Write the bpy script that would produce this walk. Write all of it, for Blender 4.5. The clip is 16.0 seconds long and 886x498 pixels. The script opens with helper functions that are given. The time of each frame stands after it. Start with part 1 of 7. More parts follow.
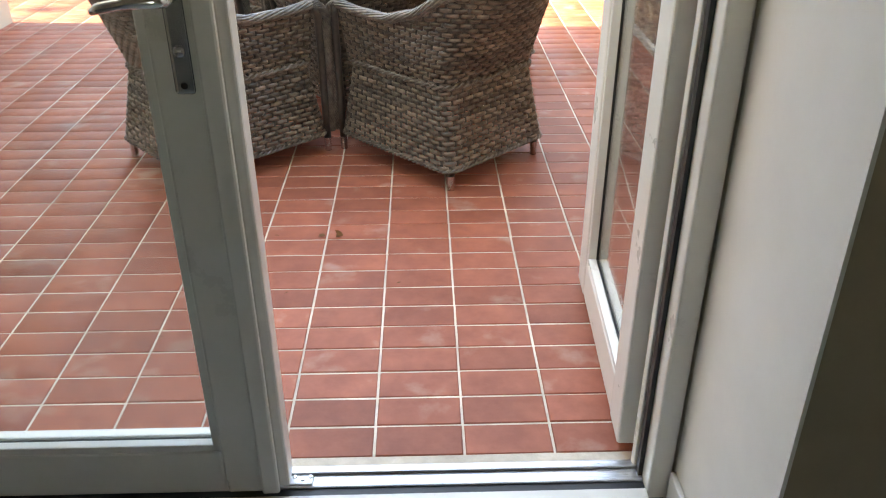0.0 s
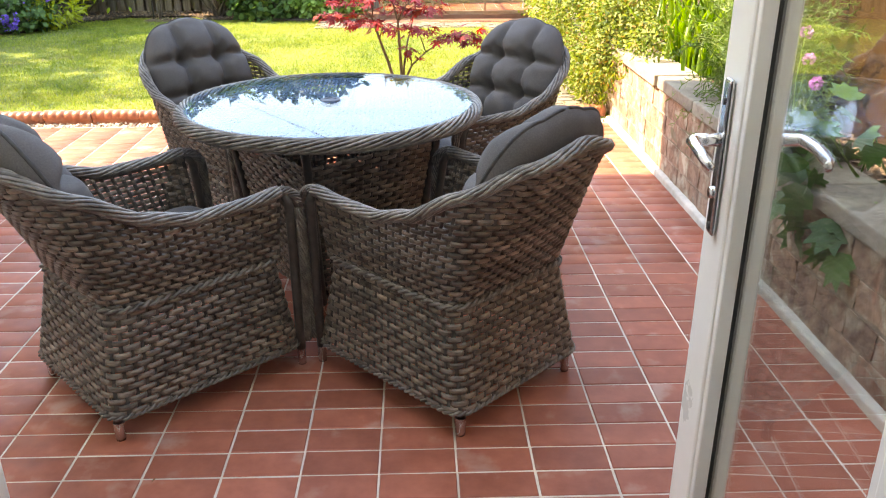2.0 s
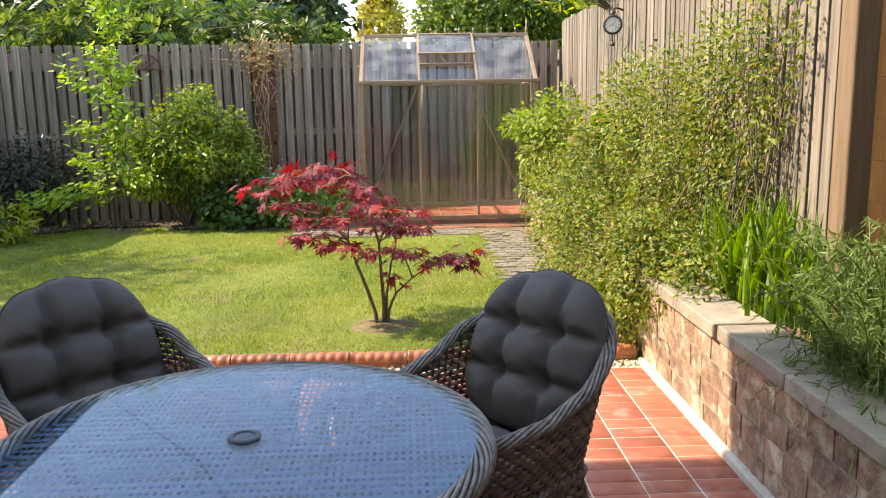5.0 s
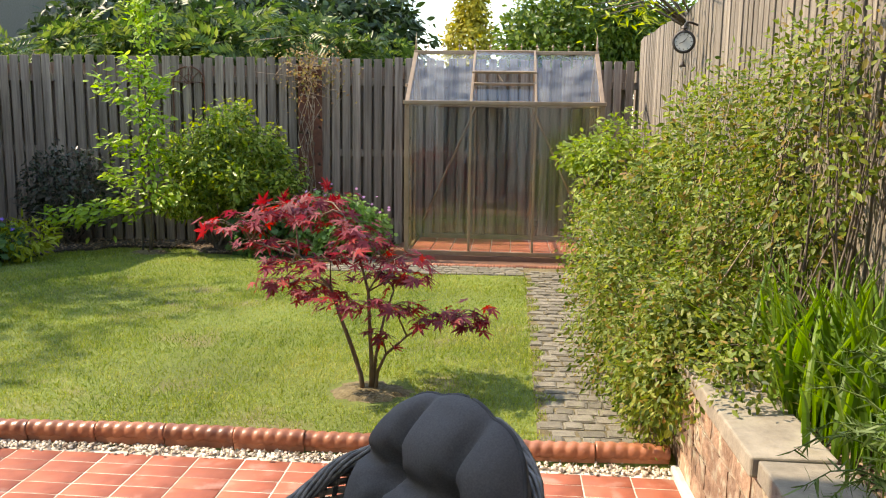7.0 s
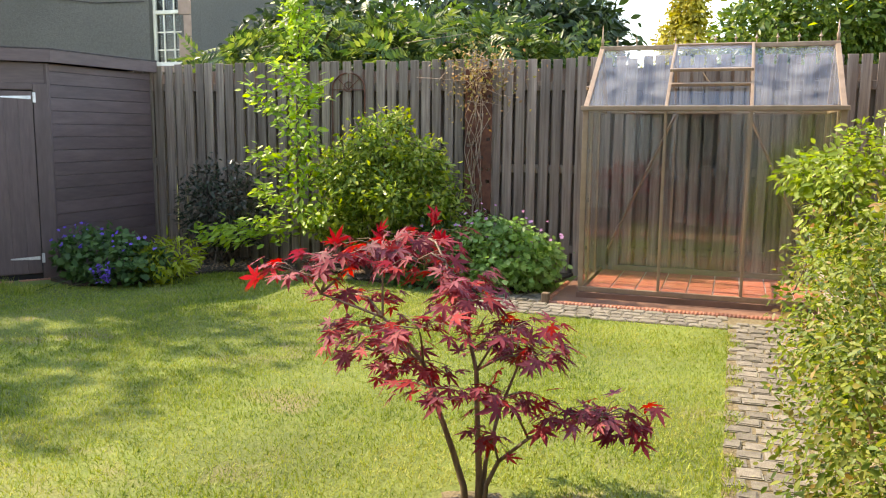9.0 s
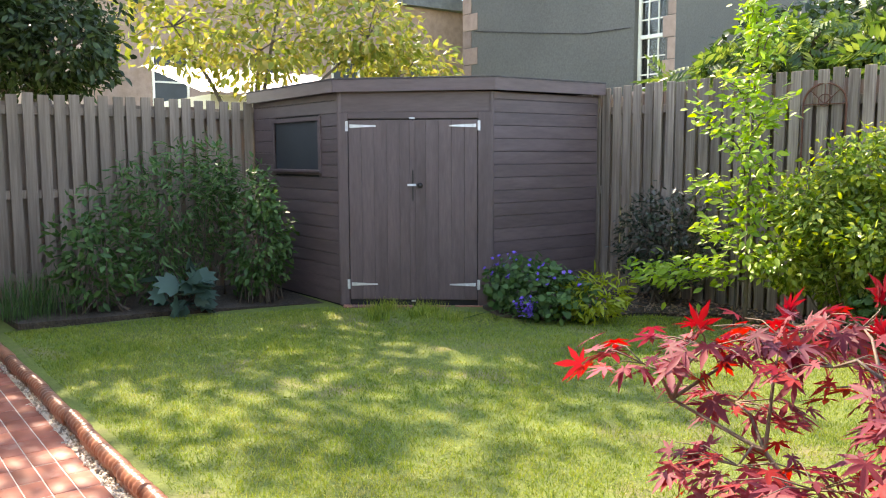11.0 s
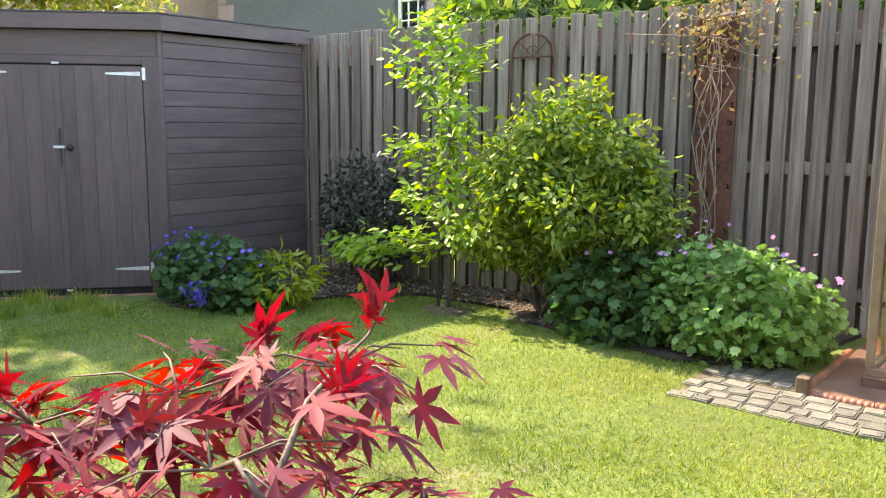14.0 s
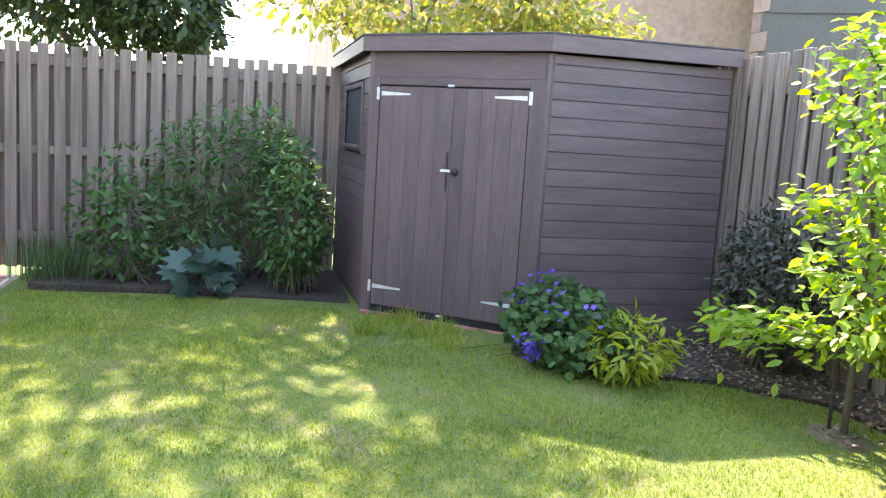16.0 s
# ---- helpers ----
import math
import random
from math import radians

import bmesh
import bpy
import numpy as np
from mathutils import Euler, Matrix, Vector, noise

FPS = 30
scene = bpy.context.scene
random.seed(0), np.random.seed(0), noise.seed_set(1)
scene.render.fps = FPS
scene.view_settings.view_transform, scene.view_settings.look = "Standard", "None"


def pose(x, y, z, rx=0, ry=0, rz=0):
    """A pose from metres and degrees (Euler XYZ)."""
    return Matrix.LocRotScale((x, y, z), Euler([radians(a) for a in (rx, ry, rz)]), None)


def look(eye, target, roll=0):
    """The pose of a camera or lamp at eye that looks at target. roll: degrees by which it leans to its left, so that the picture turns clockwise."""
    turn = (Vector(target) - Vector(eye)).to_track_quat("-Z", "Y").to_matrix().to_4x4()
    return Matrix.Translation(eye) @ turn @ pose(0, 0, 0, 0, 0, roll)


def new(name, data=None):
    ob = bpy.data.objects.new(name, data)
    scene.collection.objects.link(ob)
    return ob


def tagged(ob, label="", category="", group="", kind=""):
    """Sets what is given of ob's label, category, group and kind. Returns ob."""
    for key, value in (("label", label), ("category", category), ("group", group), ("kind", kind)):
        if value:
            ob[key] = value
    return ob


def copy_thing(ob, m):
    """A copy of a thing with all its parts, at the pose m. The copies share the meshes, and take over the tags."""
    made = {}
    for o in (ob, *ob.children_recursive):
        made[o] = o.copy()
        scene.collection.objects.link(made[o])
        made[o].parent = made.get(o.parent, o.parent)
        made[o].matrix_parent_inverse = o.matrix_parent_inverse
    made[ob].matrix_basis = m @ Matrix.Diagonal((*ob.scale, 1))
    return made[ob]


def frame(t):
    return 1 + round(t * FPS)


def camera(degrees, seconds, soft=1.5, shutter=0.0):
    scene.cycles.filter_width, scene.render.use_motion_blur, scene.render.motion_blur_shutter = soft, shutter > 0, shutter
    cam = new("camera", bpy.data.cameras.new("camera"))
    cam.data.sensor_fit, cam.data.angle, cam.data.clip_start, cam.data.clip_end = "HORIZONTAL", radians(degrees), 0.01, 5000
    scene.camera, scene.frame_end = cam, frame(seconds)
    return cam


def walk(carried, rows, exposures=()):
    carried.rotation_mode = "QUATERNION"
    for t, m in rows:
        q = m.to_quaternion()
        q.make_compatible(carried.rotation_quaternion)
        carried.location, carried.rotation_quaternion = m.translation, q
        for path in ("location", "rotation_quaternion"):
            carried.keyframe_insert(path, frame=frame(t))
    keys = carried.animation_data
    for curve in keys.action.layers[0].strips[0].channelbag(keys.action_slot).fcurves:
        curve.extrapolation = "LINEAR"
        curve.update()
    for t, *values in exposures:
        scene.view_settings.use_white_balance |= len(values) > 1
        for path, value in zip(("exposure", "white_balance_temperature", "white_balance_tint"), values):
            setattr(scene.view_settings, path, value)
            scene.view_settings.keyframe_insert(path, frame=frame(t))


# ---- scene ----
cam = camera(56.7, 16.0, soft=1.1)

# seconds, eye, target, roll
PATH = [
    (0, (-0.084, -1.403, 1.331), (-0.04, 0.339, 0.35), -0.2),
    (0.5, (-0.097, -1.255, 1.342), (-0.041, 0.501, 0.386), -0.1),
    (1, (-0.082, -1.027, 1.367), (-0.023, 0.756, 0.465), -0.3),
    (1.5, (-0.088, -0.796, 1.371), (-0.023, 1.016, 0.529), -0.1),
    (2, (-0.093, -0.536, 1.395), (-0.035, 1.307, 0.62), -0.1),
    (2.5, (-0.078, -0.316, 1.4), (-0.036, 1.555, 0.693), -0.2),
    (3, (-0.045, -0.124, 1.424), (-0.016, 1.772, 0.788), -0.2),
    (3.5, (-0.061, 0.049, 1.424), (-0.029, 1.968, 0.863), -0.0),
    (4, (-0.074, 0.271, 1.455), (-0.025, 2.217, 0.996), -0.6),
    (4.5, (-0.109, 0.501, 1.463), (-0.025, 2.461, 1.074), -1.0),
    (4.7, (-0.114, 0.593, 1.456), (-0.013, 2.556, 1.084), -1.1),
    (5.75, (0.35, 1.01, 1.468), (0.325, 2.98, 1.13), -0.3),
    (6.8, (0.444, 1.562, 1.478), (0.359, 3.536, 1.17), 0.5),
    (7, (0.496, 1.649, 1.473), (0.341, 3.619, 1.168), 0.8),
    (7.5, (0.59, 1.925, 1.457), (0.302, 3.882, 1.161), 1.0),
    (8, (0.655, 2.277, 1.438), (0.263, 4.217, 1.15), 0.7),
    (8.5, (0.681, 2.632, 1.458), (0.172, 4.545, 1.172), 0.6),
    (9, (0.634, 3.022, 1.462), (-0.022, 4.89, 1.18), 0.5),
    (9.5, (0.606, 3.367, 1.482), (-0.295, 5.131, 1.205), 0.5),
    (10, (0.557, 3.654, 1.487), (-0.644, 5.232, 1.232), 0.4),
    (10.2, (0.523, 3.752, 1.479), (-0.793, 5.237, 1.236), 0.3),
    (12.3, (0.432, 4.43, 1.464), (-1.234, 5.5, 1.22), -0.9),
    (12.5, (0.426, 4.491, 1.457), (-1.157, 5.675, 1.195), -1.1),
    (13, (0.352, 4.755, 1.436), (-0.998, 6.195, 1.153), -0.7),
    (13.5, (0.316, 5.074, 1.405), (-0.9, 6.631, 1.132), -0.1),
    (14, (0.277, 5.374, 1.368), (-0.952, 6.918, 1.073), 0.3),
    (14.5, (0.254, 5.706, 1.358), (-1.117, 7.124, 1.05), 0.9),
    (15, (0.259, 6.086, 1.368), (-1.293, 7.303, 1.05), 1.8),
    (15.5, (0.193, 6.468, 1.414), (-1.534, 7.427, 1.108), 3.2),
    (16, (0.055, 6.827, 1.432), (-1.859, 7.339, 1.166), 3.5),
]

EXPOSURES = [(0.0, 3.95, 10200, 12), (0.7, 3.95, 10000, 9), (1.5, 3.8, 9300, 13), (2.5, 3.35, 9400, 16), (3.5, 2.9, 9500, 18), (4.7, 2.5, 8600, 14), (7.0, 2.12, 8200, 11), (8.5, 2.32, 8400, 14), (10.0, 2.62, 8300, 15), (12.5, 2.85, 8000, 16), (14.5, 2.87, 7900, 11), (15.5, 3.0, 7800, 16), (16.0, 3.4, 7500, 18)]
walk(cam, [(t, look(eye, target, roll)) for t, eye, target, roll in PATH], EXPOSURES)

# ---- sky and sun ----
SUN_AZ, SUN_EL = 86.0, 44.0          # degrees left of +y, degrees above the horizon
sun_from = Vector((-math.sin(radians(SUN_AZ)) * math.cos(radians(SUN_EL)), math.cos(radians(SUN_AZ)) * math.cos(radians(SUN_EL)), math.sin(radians(SUN_EL))))
world = bpy.data.worlds.new("sky")
scene.world = world
world.use_nodes = True
wn, wl = world.node_tree.nodes, world.node_tree.links
wn.clear()
sky = wn.new("ShaderNodeTexSky")
sky.sky_type, sky.sun_disc = "NISHITA", False
sky.dust_density, sky.ozone_density = 0.35, 1.6
sky.sun_elevation, sky.sun_rotation = radians(SUN_EL), radians(-SUN_AZ)
bg = wn.new("ShaderNodeBackground")
bg.inputs["Strength"].default_value = 0.15
wo = wn.new("ShaderNodeOutputWorld")
wl.new(sky.outputs[0], bg.inputs[0])
wl.new(bg.outputs[0], wo.inputs[0])
sun = new("sun", bpy.data.lights.new("sun", "SUN"))
sun.data.energy, sun.data.angle, sun.data.color = 2.1, radians(0.55), (1.0, 0.94, 0.84)
sun.matrix_world = look(sun_from * 40, (0, 0, 0))

# ---- materials ----
def nodes_of(name):
    m = bpy.data.materials.new(name)
    m.use_nodes = True
    n, l = m.node_tree.nodes, m.node_tree.links
    n.clear()
    out = n.new("ShaderNodeOutputMaterial")
    return m, n, l, out


def rgba(c):
    return (c[0], c[1], c[2], 1.0)


def surf(name, c1, c2, scale=8.0, rough=0.6, metal=0.0, bump=0.2, bscale=None, stretch=(1, 1, 1), rnd=0.0, large=0.25, lscale=None,
         island=False, stain=None, stain_at=0.6, stain_scale=3.0, dist=0.01, spec=0.5):
    """Two-scale mottled surface: fine grain between c1 and c2, broad value changes, a stain colour in patches, relief."""
    m, n, l, out = nodes_of(name)
    tc, mp = n.new("ShaderNodeTexCoord"), n.new("ShaderNodeMapping")
    mp.inputs["Scale"].default_value = stretch
    l.new(tc.outputs["Object"], mp.inputs["Vector"])
    oi = n.new("ShaderNodeObjectInfo")
    shift = n.new("ShaderNodeVectorMath")
    shift.operation = "MULTIPLY_ADD"
    l.new(oi.outputs["Random"], shift.inputs[0])
    shift.inputs[1].default_value = (37.0, 53.0, 29.0)
    l.new(mp.outputs[0], shift.inputs[2])
    vec = shift.outputs[0]
    n1 = n.new("ShaderNodeTexNoise")
    n1.inputs["Scale"].default_value, n1.inputs["Detail"].default_value, n1.inputs["Roughness"].default_value = scale, 7, 0.62
    l.new(vec, n1.inputs["Vector"])
    ramp = n.new("ShaderNodeMapRange")
    ramp.inputs[1].default_value, ramp.inputs[2].default_value = 0.32, 0.68
    l.new(n1.outputs["Fac"], ramp.inputs[0])
    mix = n.new("ShaderNodeMix")
    mix.data_type = "RGBA"
    mix.inputs[6].default_value, mix.inputs[7].default_value = rgba(c1), rgba(c2)
    l.new(ramp.outputs[0], mix.inputs[0])
    col = mix.outputs[2]
    n2 = n.new("ShaderNodeTexNoise")
    n2.inputs["Scale"].default_value, n2.inputs["Detail"].default_value = lscale or scale * 0.15, 3
    l.new(vec, n2.inputs["Vector"])
    if stain:
        n3 = n.new("ShaderNodeTexNoise")
        n3.inputs["Scale"].default_value, n3.inputs["Detail"].default_value = stain_scale, 5
        l.new(vec, n3.inputs["Vector"])
        mr = n.new("ShaderNodeMapRange")
        mr.inputs[1].default_value, mr.inputs[2].default_value = stain_at - 0.06, stain_at + 0.08
        l.new(n3.outputs["Fac"], mr.inputs[0])
        ms = n.new("ShaderNodeMix")
        ms.data_type = "RGBA"
        ms.inputs[7].default_value = rgba(stain)
        l.new(mr.outputs[0], ms.inputs[0])
        l.new(col, ms.inputs[6])
        col = ms.outputs[2]
    hsv = n.new("ShaderNodeHueSaturation")
    val = n.new("ShaderNodeMapRange")
    val.inputs[1].default_value, val.inputs[2].default_value = 0.3, 0.7
    val.inputs[3].default_value, val.inputs[4].default_value = 1 - large, 1 + large
    l.new(n2.outputs["Fac"], val.inputs[0])
    v = val.outputs[0]
    if rnd:
        src = oi.outputs["Random"]
        if island:
            geo = n.new("ShaderNodeNewGeometry")
            src = geo.outputs["Random Per Island"]
        rr = n.new("ShaderNodeMapRange")
        rr.inputs[3].default_value, rr.inputs[4].default_value = 1 - rnd, 1 + rnd
        l.new(src, rr.inputs[0])
        mu = n.new("ShaderNodeMath")
        mu.operation = "MULTIPLY"
        l.new(v, mu.inputs[0])
        l.new(rr.outputs[0], mu.inputs[1])
        v = mu.outputs[0]
    l.new(v, hsv.inputs["Value"])
    l.new(col, hsv.inputs["Color"])
    bs = n.new("ShaderNodeBsdfPrincipled")
    bs.inputs["Metallic"].default_value = metal
    bs.inputs["Specular IOR Level"].default_value = spec
    l.new(hsv.outputs[0], bs.inputs["Base Color"])
    rm = n.new("ShaderNodeMapRange")
    rm.inputs[3].default_value, rm.inputs[4].default_value = max(0.02, rough - 0.1), min(1.0, rough + 0.1)
    l.new(n1.outputs["Fac"], rm.inputs[0])
    l.new(rm.outputs[0], bs.inputs["Roughness"])
    if bump:
        n4 = n.new("ShaderNodeTexNoise")
        n4.inputs["Scale"].default_value, n4.inputs["Detail"].default_value = bscale or scale * 2.0, 5
        l.new(vec, n4.inputs["Vector"])
        b = n.new("ShaderNodeBump")
        b.inputs["Strength"].default_value, b.inputs["Distance"].default_value = bump, dist
        l.new(n4.outputs["Fac"], b.inputs["Height"])
        l.new(b.outputs[0], bs.inputs["Normal"])
    l.new(bs.outputs[0], out.inputs[0])
    return m


def leafy(name, cols, rough=0.45, through_light=0.4, back=None):
    """Leaves: each one takes its own colour from the ramp; light shines through them."""
    m, n, l, out = nodes_of(name)
    geo = n.new("ShaderNodeNewGeometry")
    ramp = n.new("ShaderNodeValToRGB")
    e = ramp.color_ramp.elements
    e[0].color, e[0].position = rgba(cols[0]), 0.0
    e[1].color, e[1].position = rgba(cols[-1]), 1.0
    for i, c in enumerate(cols[1:-1]):
        k = e.new((i + 1) / (len(cols) - 1))
        k.color = rgba(c)
    l.new(geo.outputs["Random Per Island"], ramp.inputs[0])
    tc = n.new("ShaderNodeTexCoord")
    no = n.new("ShaderNodeTexNoise")
    no.inputs["Scale"].default_value = 2.5
    l.new(tc.outputs["Object"], no.inputs["Vector"])
    mr = n.new("ShaderNodeMapRange")
    mr.inputs[1].default_value, mr.inputs[2].default_value, mr.inputs[3].default_value, mr.inputs[4].default_value = 0.3, 0.7, 0.8, 1.2
    l.new(no.outputs["Fac"], mr.inputs[0])
    hsv = n.new("ShaderNodeHueSaturation")
    l.new(mr.outputs[0], hsv.inputs["Value"])
    l.new(ramp.outputs[0], hsv.inputs["Color"])
    bs = n.new("ShaderNodeBsdfPrincipled")
    bs.inputs["Roughness"].default_value = rough
    bs.inputs["Specular IOR Level"].default_value = 0.3
    l.new(hsv.outputs[0], bs.inputs["Base Color"])
    tr = n.new("ShaderNodeBsdfTranslucent")
    h2 = n.new("ShaderNodeHueSaturation")
    h2.inputs["Saturation"].default_value, h2.inputs["Value"].default_value = 1.15, 1.5
    l.new(hsv.outputs[0], h2.inputs["Color"])
    l.new(h2.outputs[0], tr.inputs["Color"])
    mx = n.new("ShaderNodeMixShader")
    mx.inputs[0].default_value = through_light
    l.new(bs.outputs[0], mx.inputs[1])
    l.new(tr.outputs[0], mx.inputs[2])
    l.new(mx.outputs[0], out.inputs[0])
    return m


def glass(name, tint=(0.96, 0.98, 0.97), rough=0.0, dirt=0.06, least=0.05, most=0.72, power=5.0):
    """Thin clear pane: passes light straight on, mirrors more at a glance, with a faint film of dirt."""
    m, n, l, out = nodes_of(name)
    tr = n.new("ShaderNodeBsdfTransparent")
    tr.inputs[0].default_value = rgba(tint)
    gl = n.new("ShaderNodeBsdfGlossy")
    gl.inputs["Roughness"].default_value = rough
    lw = n.new("ShaderNodeLayerWeight")
    pw = n.new("ShaderNodeMath")
    pw.operation = "POWER"
    l.new(lw.outputs["Facing"], pw.inputs[0])
    pw.inputs[1].default_value = power
    ad = n.new("ShaderNodeMath")
    ad.operation = "MULTIPLY_ADD"
    l.new(pw.outputs[0], ad.inputs[0])
    ad.inputs[1].default_value, ad.inputs[2].default_value = most - least, least
    lw.inputs["Blend"].default_value = 0.5
    mx = n.new("ShaderNodeMixShader")
    l.new(ad.outputs[0], mx.inputs[0])
    l.new(tr.outputs[0], mx.inputs[1])
    l.new(gl.outputs[0], mx.inputs[2])
    df = n.new("ShaderNodeBsdfDiffuse")
    df.inputs[0].default_value = (0.75, 0.75, 0.72, 1)
    tc, no = n.new("ShaderNodeTexCoord"), n.new("ShaderNodeTexNoise")
    no.inputs["Scale"].default_value, no.inputs["Detail"].default_value = 6, 6
    l.new(tc.outputs["Object"], no.inputs["Vector"])
    mr = n.new("ShaderNodeMapRange")
    mr.inputs[1].default_value, mr.inputs[2].default_value, mr.inputs[3].default_value, mr.inputs[4].default_value = 0.35, 0.75, 0.0, dirt * 2
    l.new(no.outputs["Fac"], mr.inputs[0])
    m2 = n.new("ShaderNodeMixShader")
    l.new(mr.outputs[0], m2.inputs[0])
    l.new(mx.outputs[0], m2.inputs[1])
    l.new(df.outputs[0], m2.inputs[2])
    l.new(m2.outputs[0], out.inputs[0])
    return m


M_tile = surf("quarry_tile", (0.30, 0.088, 0.052), (0.40, 0.125, 0.075), 14, 0.55, spec=0.3, bump=0.12, bscale=60, rnd=0.16, large=0.14, lscale=3,
              stain=(0.40, 0.22, 0.17), stain_at=0.66, stain_scale=7, dist=0.003)
M_tile_far = surf("quarry_tile_joined", (0.30, 0.088, 0.052), (0.40, 0.125, 0.075), 14, 0.55, spec=0.3, bump=0.12, bscale=60, rnd=0.16, large=0.14, lscale=3,
                  island=True, stain=(0.40, 0.22, 0.17), stain_at=0.66, stain_scale=7, dist=0.003)
M_grout = surf("grout", (0.56, 0.48, 0.38), (0.68, 0.60, 0.50), 30, 0.85, bump=0.3)
M_upvc = surf("white_upvc", (0.74, 0.71, 0.65), (0.80, 0.77, 0.71), 5, 0.30, bump=0.02, large=0.05)
M_gasket = surf("black_gasket", (0.02, 0.02, 0.02), (0.035, 0.035, 0.035), 20, 0.5, bump=0.1)
M_alu = surf("brushed_aluminium", (0.62, 0.62, 0.62), (0.72, 0.72, 0.72), 40, 0.30, metal=1.0, bump=0.05, stretch=(1, 20, 20))
M_chrome = surf("chrome", (0.55, 0.55, 0.56), (0.66, 0.66, 0.67), 15, 0.18, metal=1.0, bump=0.03)
M_plaster = surf("cream_plaster", (0.80, 0.76, 0.70), (0.85, 0.81, 0.75), 6, 0.75, bump=0.05, large=0.05)
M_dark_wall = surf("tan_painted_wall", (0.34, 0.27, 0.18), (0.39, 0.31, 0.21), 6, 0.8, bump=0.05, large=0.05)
M_carpet = surf("grey_carpet", (0.25, 0.24, 0.22), (0.33, 0.32, 0.30), 120, 0.95, bump=0.4)
M_render = surf("cream_render", (0.68, 0.62, 0.50), (0.76, 0.70, 0.58), 40, 0.9, bump=0.5, large=0.08, lscale=1)
M_wicker = surf("grey_brown_wicker", (0.036, 0.028, 0.022), (0.225, 0.178, 0.140), 22, 0.4, bump=0.25, bscale=160, stretch=(1, 1, 3), rnd=0.38, island=True, large=0.2, lscale=5, dist=0.002)
M_strand = surf("dark_wicker_strand", (0.035, 0.030, 0.026), (0.065, 0.056, 0.048), 40, 0.5, bump=0.2, large=0.2)
M_rope = surf("braided_wicker", (0.068, 0.058, 0.050), (0.24, 0.21, 0.185), 35, 0.5, bump=0.3, bscale=150, large=0.25, lscale=6, rnd=0.2, island=True, dist=0.002)
M_cloth = surf("charcoal_cloth", (0.078, 0.071, 0.069), (0.118, 0.108, 0.104), 260, 0.85, bump=0.25, bscale=500, large=0.12, lscale=4, dist=0.001, spec=0.25)
M_cloth2 = surf("charcoal_cloth_piping", (0.042, 0.038, 0.037), (0.060, 0.055, 0.053), 200, 0.85, bump=0.2, bscale=400)
# Bluish grey: the sky's reflection on the table is partly put into this colour.
M_table_under = surf("sky_tinted_table_grey", (0.050, 0.062, 0.082), (0.095, 0.115, 0.145), 50, 0.6, bump=0.2, stretch=(1, 5, 1), rnd=0.2, island=True)
M_lawn = surf("lawn_soil", (0.085, 0.12, 0.018), (0.15, 0.18, 0.032), 18, 0.95, bump=0.6, bscale=60, large=0.25, lscale=1.2, stain=(0.17, 0.15, 0.06), stain_at=0.64, stain_scale=2.2, dist=0.02)
M_dry_soil = surf("dry_lawn_soil", (0.11, 0.085, 0.04), (0.21, 0.165, 0.085), 30, 0.95, bump=0.9, bscale=50, large=0.3, dist=0.02)
M_earth = surf("bed_soil", (0.035, 0.024, 0.016), (0.085, 0.06, 0.04), 30, 0.95, bump=0.9, bscale=50, large=0.3, dist=0.03)
M_bark = surf("bark_chips", (0.10, 0.06, 0.035), (0.30, 0.21, 0.14), 12, 0.9, bump=0.3, rnd=0.5, island=True)
M_gravel = surf("gravel", (0.42, 0.33, 0.25), (0.66, 0.58, 0.48), 9, 0.8, bump=0.2, rnd=0.4, island=True)
M_terracotta = surf("glazed_terracotta", (0.26, 0.095, 0.05), (0.40, 0.16, 0.085), 16, 0.38, bump=0.15, rnd=0.2, large=0.25, stain=(0.16, 0.07, 0.045), stain_at=0.58, stain_scale=6)
M_stone = surf("sandstone_block", (0.15, 0.088, 0.058), (0.36, 0.235, 0.16), 13, 0.9, bump=0.9, bscale=45, rnd=0.2, large=0.3, lscale=3,
               stain=(0.40, 0.35, 0.26), stain_at=0.57, stain_scale=11, dist=0.012)
M_mortar = surf("mortar", (0.22, 0.16, 0.115), (0.34, 0.265, 0.20), 25, 0.95, bump=0.6, stain=(0.14, 0.15, 0.07), stain_at=0.6)
M_coping = surf("sandstone_coping", (0.185, 0.158, 0.122), (0.29, 0.25, 0.195), 13, 0.9, bump=0.35, bscale=60, rnd=0.08, large=0.15, stain=(0.30, 0.27, 0.20), stain_at=0.6, stain_scale=5)
M_concrete = surf("concrete_strip", (0.45, 0.42, 0.35), (0.60, 0.56, 0.48), 20, 0.9, bump=0.4)
M_sett = surf("granite_sett", (0.125, 0.110, 0.082), (0.235, 0.207, 0.16), 16, 0.85, bump=0.4, rnd=0.22, stain=(0.22, 0.25, 0.10), stain_at=0.66, stain_scale=6)
M_fence = surf("weathered_fence", (0.138, 0.102, 0.078), (0.325, 0.258, 0.205), 5, 0.9, bump=0.5, bscale=22, stretch=(9, 9, 0.7), rnd=0.24, large=0.2, lscale=1.2, dist=0.004)
M_fence_r = surf("bleached_fence", (0.115, 0.094, 0.072), (0.24, 0.203, 0.162), 5, 0.9, bump=0.5, bscale=22, stretch=(9, 9, 0.7), rnd=0.2, large=0.2, lscale=1.2, dist=0.004)
M_fence_l = surf("brown_fence", (0.15, 0.112, 0.085), (0.26, 0.20, 0.155), 5, 0.9, bump=0.5, bscale=22, stretch=(9, 9, 0.7), rnd=0.2, large=0.2, lscale=1.2, dist=0.004)
M_post = surf("sawn_post", (0.125, 0.080, 0.046), (0.20, 0.135, 0.082), 5, 0.8, bump=0.3, stretch=(8, 8, 0.6), large=0.12)
